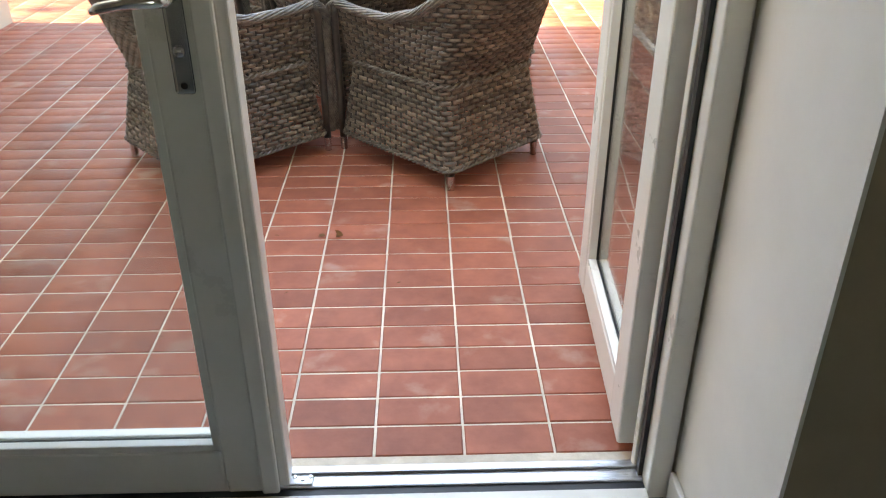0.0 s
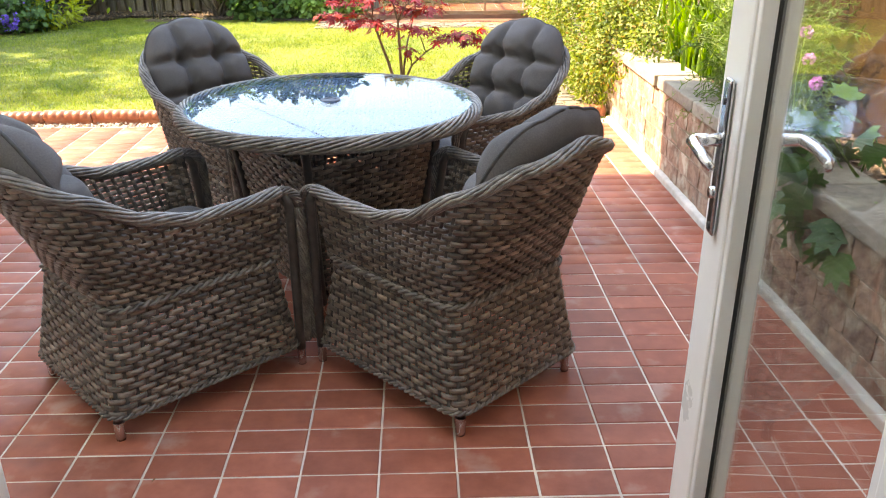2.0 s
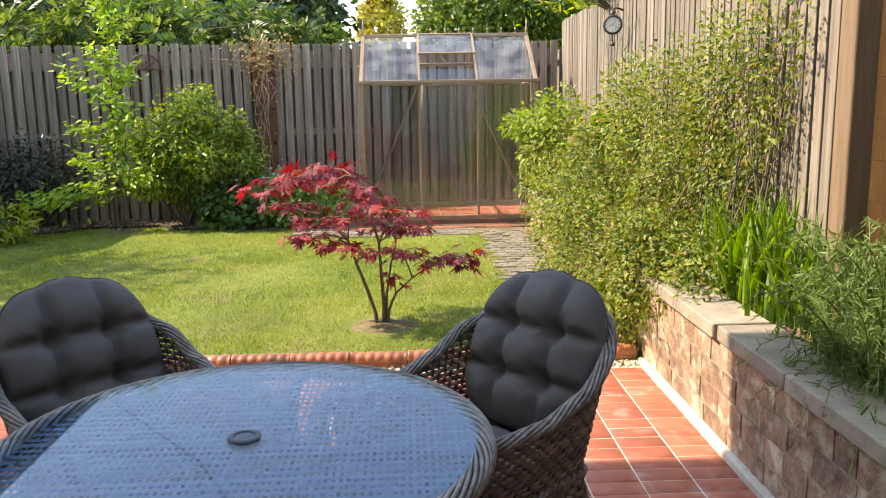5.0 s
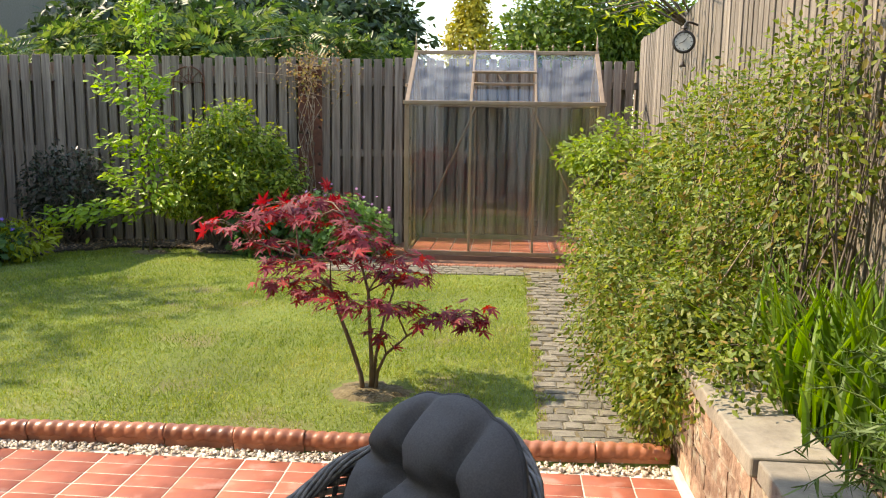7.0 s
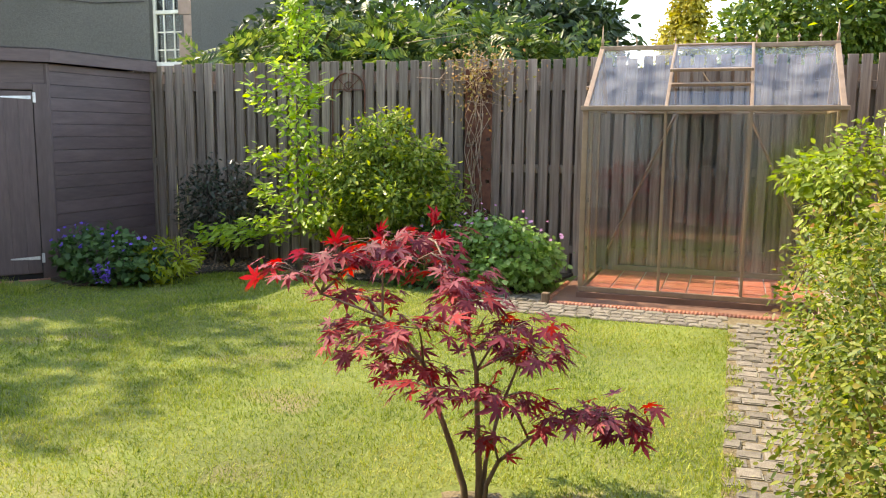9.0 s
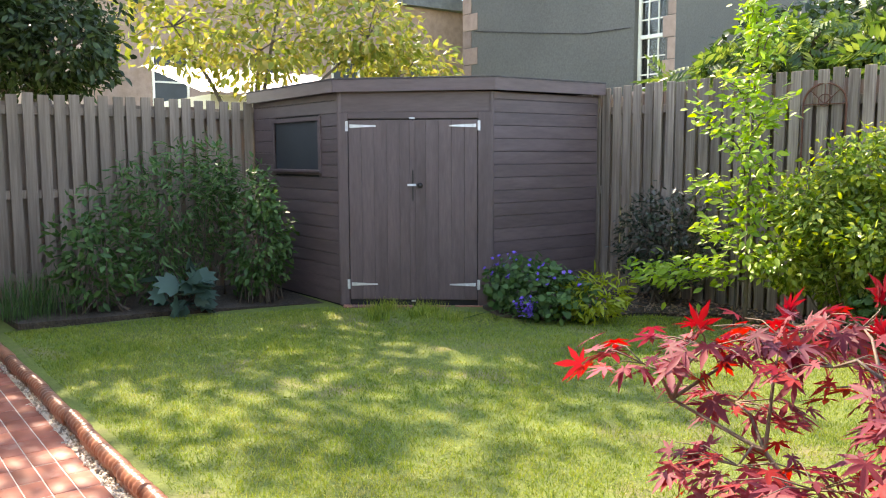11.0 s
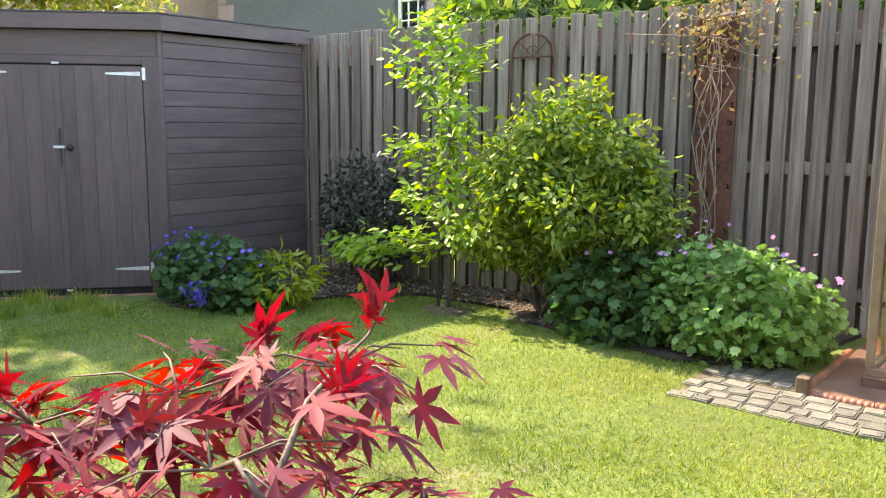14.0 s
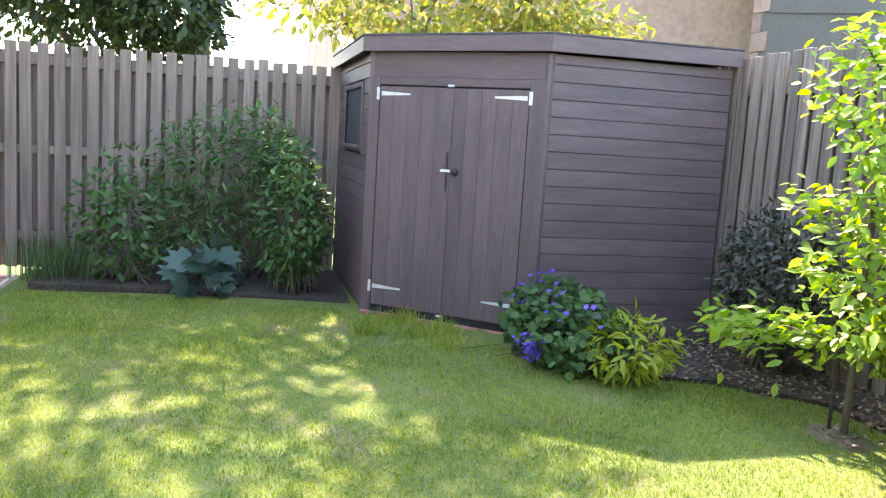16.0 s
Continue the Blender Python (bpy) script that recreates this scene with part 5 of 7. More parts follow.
for i in range(4):
    p = Vector((SA[0], SA[1], 0)) + dd * ((i + 0.5) / 4) + Vector((dd.y, -dd.x, 0)).normalized() * 0.06
    ob = new("small_rope_edging", small_me)
    ob.matrix_basis = pose(p.x, p.y, 0.035, 0, 0, math.degrees(math.atan2(dd.y, dd.x)))
    tagged(ob, "small terracotta rope edging along the shed's foot", "edging brick", "shed edging")

# ---- wall clock, arch, rusty panel ----
clock = thing("garden_clock", "round dark metal garden clock with a small bell", "clock", pose(1.71, 7.75, 2.06, 0, 0, -14) @ Matrix.Scale(0.72, 4))
part("case", lathe(bmesh.new(), [(0, -0.03), (0.095, -0.03), (0.112, -0.015), (0.112, 0.015), (0.095, 0.028), (0.088, 0.022), (0.0, 0.022)], 36, pose(0, 0, 0, 90, 0, 0)), M_dark, clock, smooth=True)
dial = part("dial", lathe(bmesh.new(), [(0, 0.0235), (0.086, 0.0235), (0.086, 0.0225)], 36, pose(0, 0, 0, 90, 0, 0)), M_dial, clock, "pale grey dial")
for k in range(12):
    a = k * math.pi / 6
    part("hour_mark", boxm(-0.003, 0.003, -0.0265, -0.0245, 0.066, 0.082, 0, pose(0, 0, 0, 0, math.degrees(a), 0)), M_dark, dial)
part("hour_hand", boxm(-0.003, 0.003, -0.029, -0.027, -0.008, 0.045, 0, pose(0, 0, 0, 0, 250, 0)), M_dark, dial)
part("minute_hand", boxm(-0.002, 0.002, -0.031, -0.0295, -0.01, 0.066, 0, pose(0, 0, 0, 0, 40, 0)), M_dark, dial)
b = bmesh.new()
tube(b, [(0, 0, 0.112), (0, 0, 0.16), (0.02, 0.02, 0.19), (0.06, 0.06, 0.19), (0.12, 0.10, 0.17)], 0.012, 8)
lathe(b, [(0, 0), (0.035, 0.01), (0.02, 0.04), (0, 0.05)], 10, pose(0, 0, 0.12))
part("bracket", b, M_dark, clock)
b = lathe(bmesh.new(), [(0, 0.06), (0.012, 0.055), (0.018, 0.03), (0.034, 0.0), (0.0, 0.005)], 14, pose(0, 0, -0.24))
tube(b, [(0, 0, -0.11), (0, 0, -0.185)], 0.004, 6)
part("bell", b, M_dark, clock, smooth=True)
ax, ay = on_far(-3.02, 0.035)
arch = thing("metal_arch", "thin rusty metal arch ornament on the fence", "ornament", pose(ax, ay, 0, 0, 0, 6.2))
b = bmesh.new()
tube(b, [(-0.17, 0, 1.3), (-0.17, 0, 1.86)] + [(-0.17 * math.cos(math.pi * k / 14), 0, 1.87 + 0.165 * math.sin(math.pi * k / 14)) for k in range(15)] + [(0.17, 0, 1.3)], 0.008, 6)
part("hoop", b, M_rust, arch)
for k in range(1, 4):
    a = math.pi * k / 4
    part("ray", tube(bmesh.new(), [(0, 0, 1.87), (-0.16 * math.cos(a), 0, 1.87 + 0.155 * math.sin(a))], 0.004, 5), M_rust, arch)
part("cross_bar", tube(bmesh.new(), [(-0.17, 0, 1.87), (0.17, 0, 1.87)], 0.005, 5), M_rust, arch)
part("small_ring", tube(bmesh.new(), [(0.05 * math.cos(k * math.pi / 6), 0, 1.90 + 0.05 * math.sin(k * math.pi / 6)) for k in range(13)], 0.004, 5), M_rust, arch)
px, py = on_far(-1.70, 0.06)
panel = thing("rusty_panel", "tall rusty pierced metal panel on the fence", "panel", pose(px, py, 0, 0, 0, 6.2))
b = bmesh.new()
cell = 0.058
for i in range(4):
    for j in range(33):
        x0, z0 = -0.13 + i * cell * 1.12, 0.15 + j * cell
        if (i * 3 + j * 5) % 7 in (2, 5) and 0 < j < 32:
            for q in ((x0, x0 + 0.016, z0, z0 + cell), (x0 + 0.05, x0 + cell * 1.12, z0, z0 + cell), (x0 + 0.016, x0 + 0.05, z0, z0 + 0.013), (x0 + 0.016, x0 + 0.05, z0 + 0.044, z0 + cell)):
                box(b, q[0], q[1], -0.004, 0.004, q[2], q[3])
        else:
            box(b, x0, x0 + cell * 1.12, -0.004, 0.004, z0, z0 + cell)
part("sheet", b, M_rust, panel)["kind"] = "stuff"

# ---- plants ----
def foliage(name, parent, rng, n, centre, radii, size, material, template=LEAF, faces=LEAF_F, shell=0.55, lump=0.28, up=0.45, droop=0.0, jitter=0.55, spread=0.35, label="", lumps=9):
    """A crown of single leaves through a lumpy mass."""
    pos, d = blob_points(rng, n, centre, radii, shell, lumps, lump)
    nrm = d * (1 - up) + np.array([0, 0, up])
    along = d + np.array([0, 0, -droop])
    rot = frames_of(nrm, rng, along, jitter)
    sc = size * rng.uniform(1 - spread, 1 + spread, n)
    ob = link_mesh(name, scatter(name, template, faces, pos, rot, sc, material), parent, label)
    ob["kind"] = "stuff"
    return ob


def stems(name, parent, rng, n, base, tips, material, r0=0.008, r1=0.003, spread=0.05, bend=0.12, sides=5, label=""):
    """n bent stems from near base to points in the mass tips = (centre, radii)."""
    b = bmesh.new()
    for i in range(n):
        p0 = Vector(base) + Vector((rng.normal(0, spread), rng.normal(0, spread), 0))
        d = rng.normal(0, 1, 3)
        d /= np.linalg.norm(d)
        p1 = Vector(tips[0]) + Vector(d * np.array(tips[1]) * rng.uniform(0.5, 0.95))
        k = Vector(rng.normal(0, bend, 3)) * (p1 - p0).length
        pts = [p0.lerp(p1, f) + k * (f * (1 - f)) for f in (0, 0.25, 0.5, 0.75, 1)]
        tube(b, pts, [r0 + (r1 - r0) * f for f in (0, 0.25, 0.5, 0.75, 1)], sides)
    ob = part(name, b, material, parent, label, True)
    ob["kind"] = "stuff"
    return ob


def palm_leaf(lobes=7):
    """A palmate leaf with pointed lobes in the xy plane, stalk end at the origin, mid lobe along +y."""
    v, f = [(0, 0.12, 0.0)], []
    angs = [-128, -88, -45, 0, 45, 88, 128][:lobes]
    lens = [0.30, 0.52, 0.76, 0.92, 0.76, 0.52, 0.30]
    rim = []
    for i, (a, ln) in enumerate(zip(angs, lens)):
        c, s = math.cos(radians(a)), math.sin(radians(a))
        for w, q in ((-14.0, 0.52), (0, 1.0), (14.0, 0.52)):
            ww = radians(a + w)
            rim.append((math.sin(ww) * ln * q, 0.12 + math.cos(ww) * ln * q, -0.16 * (ln * q) ** 2 + (0.03 if w == 0 and q < 1 else 0)))
        if i < len(angs) - 1:
            m = radians((a + angs[i + 1]) / 2)
            rim.append((math.sin(m) * 0.19, 0.12 + math.cos(m) * 0.19, 0.0))
    v += rim
    for i in range(1, len(rim)):
        f.append((0, i + 1, i))
    return v, f


PALM, PALM_F = palm_leaf()
LOBED = [(0, 0, 0), (-0.30, 0.10, 0.03), (-0.48, 0.42, 0.02), (-0.30, 0.52, 0.0), (-0.34, 0.85, -0.04), (-0.12, 0.72, 0.0), (0, 1.0, -0.06), (0.12, 0.72, 0.0), (0.34, 0.85, -0.04), (0.30, 0.52, 0.0), (0.48, 0.42, 0.02), (0.30, 0.10, 0.03), (0, 0.45, -0.03)]
LOBED_F = [(12, i + 1, i) for i in range(11)] + [(12, 0, 11)]
PETALS = [(0, 0, 0)] + [(math.cos(k * math.pi / 5) * (1.0 if k % 2 == 0 else 0.55), math.sin(k * math.pi / 5) * (1.0 if k % 2 == 0 else 0.55), 0.18) for k in range(10)]
PETALS_F = [(0, k + 1, (k + 1) % 10 + 1) for k in range(10)]


def flowers(name, parent, rng, pos, size, material, label=""):
    pos = np.asarray(pos, float)
    rot = frames_of(np.tile([0, -0.5, 0.8], (len(pos), 1)), rng, None, 0.4)
    ob = link_mesh(name, scatter(name, PETALS, PETALS_F, pos, rot, size * rng.uniform(0.75, 1.25, len(pos)), material), parent, label)
    ob["kind"] = "stuff"
    return ob


# Japanese maple
rng = np.random.default_rng(21)
MX, MY = -0.221, 5.844
maple = thing("japanese_maple", "young red Japanese maple with layered leaves on the lawn", "tree", pose(MX, MY, 0.03))
PADS = [(-0.68, -0.10, 0.90, 0.15, 0.13), (-0.56, 0.0, 0.95, 0.17, 0.15), (-0.44, 0.14, 0.98, 0.17, 0.15), (-0.26, 0.06, 0.95, 0.17, 0.15), (-0.32, 0.32, 1.00, 0.16, 0.14),
        (-0.14, 0.12, 0.89, 0.16, 0.15), (-0.02, 0.0, 0.82, 0.16, 0.14), (-0.56, 0.14, 0.78, 0.18, 0.15), (-0.38, -0.12, 0.72, 0.18, 0.14), (-0.17, -0.16, 0.74, 0.17, 0.14),
        (0.12, 0.05, 0.72, 0.16, 0.14), (0.22, -0.02, 0.64, 0.13, 0.11), (-0.44, 0.05, 0.58, 0.17, 0.13), (-0.28, 0.05, 0.55, 0.17, 0.14), (-0.10, -0.20, 0.54, 0.15, 0.13),
        (0.12, -0.10, 0.50, 0.14, 0.11), (0.03, 0.25, 0.60, 0.16, 0.14), (0.34, 0.0, 0.43, 0.14, 0.11), (0.47, 0.02, 0.44, 0.12, 0.10), (0.56, 0.05, 0.41, 0.10, 0.08),
        (0.08, -0.10, 0.33, 0.08, 0.06), (-0.17, 0.34, 0.80, 0.16, 0.14), (-0.52, 0.36, 0.93, 0.15, 0.13)]
# shoots standing up out of the crown
SHOOTS = [(-0.30, 0.40, 1.08), (-0.55, -0.06, 1.02), (-0.22, 0.22, 1.00), (-0.56, 0.38, 1.00)]
b = bmesh.new()
mains = [
    [(-0.03, 0.0, -0.03), (-0.045, 0.0, 0.1), (-0.09, -0.01, 0.25), (-0.15, -0.02, 0.42), (-0.20, -0.03, 0.58), (-0.36, -0.04, 0.74), (-0.60, -0.08, 0.82)],
    [(0.01, 0.01, -0.03), (0.012, 0.01, 0.15), (0.0, 0.02, 0.35), (-0.01, 0.03, 0.55), (-0.06, 0.04, 0.74), (-0.14, 0.04, 0.95)],
    [(0.03, 0.0, -0.03), (0.045, 0.0, 0.12), (0.09, 0.0, 0.22), (0.20, 0.01, 0.32), (0.36, 0.02, 0.42), (0.58, 0.04, 0.44)],
    [(0.015, 0.02, -0.03), (0.03, 0.04, 0.2), (0.06, 0.12, 0.38), (0.10, 0.22, 0.52), (0.08, 0.30, 0.64)]]
for k, pts in enumerate(mains):
    tube(b, pts, [0.0155 * (1 - 0.75 * i / (len(pts) - 1)) * (1.0 if k < 2 else 0.72) for i in range(len(pts))], 7)
part("trunk", b, M_maple_bark, maple, "slender brown stems", True)
b = bmesh.new()
allpts = [Vector(p) for pts in mains for p in pts[2:]]
LP, LD, LN = [], [], []
for cx, cy, cz, rx, ry in PADS:
    c = Vector((cx, cy, cz))
    src = min(allpts, key=lambda p: (p - c).length + max(0, p.z - c.z) * 2)
    mid = (src + c) / 2 + Vector((0, 0, 0.03))
    tube(b, [src, mid, c], [0.0055, 0.004, 0.0025], 5)
    for j in range(6):
        a = 2 * math.pi * (j + rng.random()) / 6
        tip = c + Vector((rx * math.cos(a), ry * math.sin(a), -0.02 + 0.05 * rng.random()))
        tube(b, [c, (c + tip) / 2 + Vector((0, 0, 0.018)), tip], [0.0024, 0.0018, 0.001], 4)
        for q in range(int(9 * (rx + ry) / 0.45)):
            f = rng.uniform(0.25, 1.08)
            p = c.lerp(tip, f) + Vector(rng.normal(0, 0.022, 3))
            LP.append(p)
            out = (tip - c).normalized()
            LD.append(Vector((out.x, out.y, -0.35)) + Vector(rng.normal(0, 0.45, 3)))
            LN.append((out.x * 0.45, out.y * 0.45, 0.9))
YP, YD = [], []
for tip in SHOOTS:
    tip = Vector(tip)
    src = min(PADS, key=lambda p: (Vector(p[:3]) - tip).length)
    base = Vector(src[:3])
    tube(b, [base, (base + tip) / 2 + Vector((0.01, 0, 0)), tip], [0.003, 0.0022, 0.0012], 5)
    for q in range(4):
        YP.append(base.lerp(tip, 0.60 + 0.13 * q))
        YD.append(Vector((rng.normal(0, 0.55), rng.normal(0, 0.55), 1.0)))
part("twig", b, M_maple_bark, maple, smooth=True)["kind"] = "stuff"
rot = frames_of(rng.normal(0, 1, (len(YP), 3)) * np.array([1, 1, 0.3]), rng, np.array(YD), 0.1)
link_mesh("shoot_foliage", scatter("maple_shoots", PALM, PALM_F, np.array(YP), rot, rng.uniform(0.055, 0.085, len(YP)), M_maple_backlit), maple, "upright shoot leaves, the light through them put into a brighter red")
rot = frames_of(np.array(LN), rng, np.array(LD), 0.28)
link_mesh("foliage", scatter("maple_leaves", PALM, PALM_F, np.array(LP), rot, rng.uniform(0.055, 0.095, len(LP)), M_maple_leaf), maple, "deep red palmate leaves")


def soil_patch(x, y, rx, ry, label, seed):
    """A low uneven mound of bare soil with a ragged outline."""
    b = bmesh.new()
    c = b.verts.new((x, y, ground_z(x, y) + 0.03))
    rings = []
    for q in (0.35, 0.7, 1.0):
        ring = []
        for k in range(36):
            a = 2 * math.pi * k / 36
            f = q * (1 + 0.35 * noise.noise((3 * math.cos(a) + seed, 3 * math.sin(a), 0)) + 0.12 * noise.noise((9 * math.cos(a), 9 * math.sin(a), seed)))
            px_, py_ = x + rx * f * math.cos(a), y + ry * f * math.sin(a)
            ring.append(b.verts.new((px_, py_, ground_z(px_, py_) + (0.026 if q < 0.5 else 0.02 if q < 0.9 else -0.004) + 0.008 * noise.noise((px_ * 22, py_ * 22, seed)))))
        rings.append(ring)
    for k in range(36):
        b.faces.new((c, rings[0][k], rings[0][(k + 1) % 36]))
        for p, q in zip(rings, rings[1:]):
            b.faces.new((p[k], q[k], q[(k + 1) % 36], p[(k + 1) % 36]))
    return structure("planting_patch", b, M_dry_soil, label, "soil", True)


soil_patch(MX, MY, 0.23, 0.17, "bare dry soil round the maple's foot", 4.0)
soil_patch(-3.17, 9.74, 0.20, 0.13, "bare dry soil round the sapling's foot", 9.0)

# apple sapling with stake
rng = np.random.default_rng(31)
sap = thing("apple_sapling", "young apple tree with bright green leaves and a stake", "tree", pose(-3.17, 9.77, ground_z(-3.2, 9.8)))
b = bmesh.new()
tube(b, [(0, 0, -0.03), (0.01, 0, 0.5), (-0.01, 0.01, 1.1), (0.01, 0, 1.8), (0.05, 0, 2.55), (0.08, 0, 3.0)], [0.019, 0.017, 0.014, 0.011, 0.007, 0.003], 8)
part("trunk", b, M_wood_bark, sap, smooth=True)
b = bmesh.new()
P, D = [], []
limbs = [((0, 0, 0.38), (-0.95, -0.12, 0.36)), ((0, 0, 0.5), (0.35, -0.25, 0.62)), ((0, 0, 0.62), (-0.42, 0.05, 0.78)), ((0, 0, 0.8), (0.3, 0.1, 0.95)), ((0, 0, 0.9), (-0.35, -0.1, 1.15)),
         ((0, 0, 1.1), (0.22, -0.15, 1.3)), ((0, 0, 1.3), (-0.45, 0.0, 1.72)), ((0, 0, 1.5), (0.2, 0.1, 1.75)), ((0, 0, 1.7), (-0.2, -0.12, 1.95)), ((0.03, 0, 2.0), (0.2, -0.05, 2.3)), ((0.05, 0, 2.2), (-0.08, 0.05, 2.5)), ((0.07, 0, 2.6), (0.12, 0, 3.05)), ((0, 0, 0.45), (-0.55, -0.35, 0.42))]
for p0, p1 in limbs:
    p0, p1 = Vector(p0), Vector(p1)
    mid = (p0 + p1) / 2 + Vector((0, 0, 0.06))
    tube(b, [p0, mid, p1], [0.007, 0.005, 0.002], 5)
    for j in range(int(210 * max(0.35, (p1 - p0).length))):
        f = rng.uniform(0.15, 1.05)
        q = p0.lerp(mid, 2 * f) if f < 0.5 else mid.lerp(p1, 2 * f - 1)
        P.append(q + Vector(rng.normal(0, 0.06, 3)))
        D.append((p1 - p0).normalized() + Vector((0, 0, -0.7)))
for j in range(760):
    z = rng.uniform(0.5, 3.0)
    P.append(Vector((0.02, 0, z)) + Vector(rng.normal(0, 0.10 * (1.15 - z / 3.6), 3)))
    D.append(Vector((rng.normal(), rng.normal(), -0.5)))
part("twig", b, M_wood_bark, sap, smooth=True)["kind"] = "stuff"
rot = frames_of(np.tile([0.1, -0.35, 0.75], (len(P), 1)), rng, np.array(D), 0.45)
link_mesh("foliage", scatter("apple_leaves", LEAF, LEAF_F, np.array(P), rot, rng.uniform(0.054, 0.098, len(P)), M_apple), sap, "bright green oval leaves")
b = tube(bmesh.new(), [(-0.07, -0.03, -0.05), (-0.065, -0.03, 0.42)], 0.010, 8)
part("stake", b, M_dark, sap, "thin dark stake")

# bushes of the far border
rng = np.random.default_rng(41)
bush = thing("evergreen_bush", "large rounded evergreen bush with yellow-green leaf tips", "bush", pose(-2.50, 10.02, 0.11))
stems("stem", bush, rng, 26, (0, 0, 0), ((0, 0, 0.85), (0.62, 0.42, 0.75)), M_wood_bark, 0.012, 0.004)
foliage("foliage", bush, rng, 6500, (0.12, 0, 0.60), (0.58, 0.44, 0.52), 0.054, M_euon, shell=0.40, lump=0.30, up=0.45, lumps=18)
for cx, cy, cz, cr in ((-0.28, -0.08, 0.98, 0.27), (0.06, -0.05, 1.24, 0.29), (0.42, -0.05, 1.10, 0.26), (0.64, -0.1, 0.72, 0.24), (-0.38, -0.15, 0.50, 0.25), (0.30, -0.32, 0.75, 0.26), (-0.05, -0.30, 0.92, 0.26), (0.20, 0.05, 1.42, 0.13), (0.60, 0.0, 0.98, 0.13)):
    foliage("clump_foliage", bush, rng, int(11000 * cr * cr), (cx, cy, cz), (cr, cr, cr * 0.85), 0.058, M_euon, shell=0.30, lump=0.35, up=0.45, lumps=9)
    foliage("shoot_foliage", bush, rng, int(1700 * cr * cr), (cx, cy, cz + 0.05), (cr * 1.05, cr, cr * 0.9), 0.058, M_lime, shell=0.8, lump=0.25, up=0.35)
bush = thing("dark_bush", "dark purple-green bush before the fence", "bush", pose(-4.25, 10.12, 0.11))
stems("stem", bush, rng, 18, (0, 0, 0), ((0, 0, 0.55), (0.5, 0.25, 0.5)), M_wood_bark, 0.009, 0.003)
foliage("foliage", bush, rng, 2200, (0, 0, 0.56), (0.58, 0.26, 0.52), 0.055, M_darkleaf, shell=0.4, lump=0.35)


def geranium(x, y, z, radii, n, mat, label, seed, petals=None, npet=0, size=0.075):
    r = np.random.default_rng(seed)
    g = thing("geranium", label, "plant", pose(x, y, z), "border geraniums")
    stems("stem", g, r, 30, (0, 0, 0), ((0, 0, radii[2] * 0.8), (radii[0] * 0.9, radii[1] * 0.9, radii[2] * 0.7)), M_geran, 0.003, 0.0015, spread=radii[0] * 0.4)
    foliage("foliage", g, r, n, (0, 0, radii[2] * 0.78), radii, size, mat, LOBED, LOBED_F, shell=0.5, lump=0.3, up=0.6)
    if petals:
        d = r.normal(0, 1, (npet, 3))
        d /= np.linalg.norm(d, axis=1, keepdims=True)
        d[:, 2] = np.abs(d[:, 2]) * 0.7 + 0.45
        d[:, 1] = -np.abs(d[:, 1]) * 0.8
        p = np.array([0, 0, radii[2] * 0.78]) + d * np.asarray(radii) * r.uniform(0.98, 1.2, (npet, 1))
        flowers("blossom", g, r, p, 0.019, petals)
        b = bmesh.new()
        for q in p[: npet // 2]:
            tube(b, [(q[0] * 0.85, q[1] * 0.85, q[2] - 0.12), (q[0], q[1], q[2])], 0.0016, 4)
        part("flower_stalk", b, M_geran, g)["kind"] = "stuff"
    return g


geranium(-4.62, 8.92, 0.11, (0.50, 0.36, 0.25), 1500, M_geran, "dark green geranium with violet flowers beside the shed", 51, M_purple, 38, 0.058)
geranium(-1.28, 9.92, 0.10, (0.52, 0.40, 0.36), 3400, M_geran2, "fresh green geranium with small pink flowers", 52, M_pink, 26, 0.052)
geranium(-1.95, 9.90, 0.10, (0.42, 0.34, 0.34), 1300, M_geran, "dark green leafy geranium under the fence", 53, M_pink, 5, 0.066)
rng = np.random.default_rng(54)
cat = thing("catmint", "violet flower spikes leaning over the lawn", "plant", pose(-4.42, 8.66, 0.10))
sp = []
b = bmesh.new()
for i in range(9):
    a = Vector((rng.normal(0, 0.04), rng.normal(0, 0.04), 0))
    t = a + Vector((rng.normal(0, 0.07), -0.05 + rng.normal(0, 0.04), rng.uniform(0.16, 0.27)))
    tube(b, [a, t], 0.002, 4)
    for f in np.linspace(0.35, 1, 14):
        sp.append(a.lerp(t, f) + Vector(rng.normal(0, 0.008, 3)))
part("stalk", b, M_geran, cat)["kind"] = "stuff"
flowers("blossom", cat, rng, np.array(sp), 0.015, M_purple)
lime = thing("lime_shrublet", "low lime-green leafy plant at the border's edge", "plant", pose(-4.12, 9.08, 0.10))
stems("stem", lime, rng, 16, (0, 0, 0), ((0, 0, 0.2), (0.26, 0.2, 0.18)), M_geran, 0.003, 0.0015)
foliage("foliage", lime, rng, 520, (0, 0, 0.20), (0.30, 0.24, 0.18), 0.085, M_lime, NARROW, LEAF_F, shell=0.45, up=0.5)

# dry climber on the rusty panel
rng = np.random.default_rng(61)
cl = thing("dry_climber", "half-dead climber with brown leaves over the rusty panel", "plant", pose(px, py - 0.03, 0.1))
b = bmesh.new()
tops = []
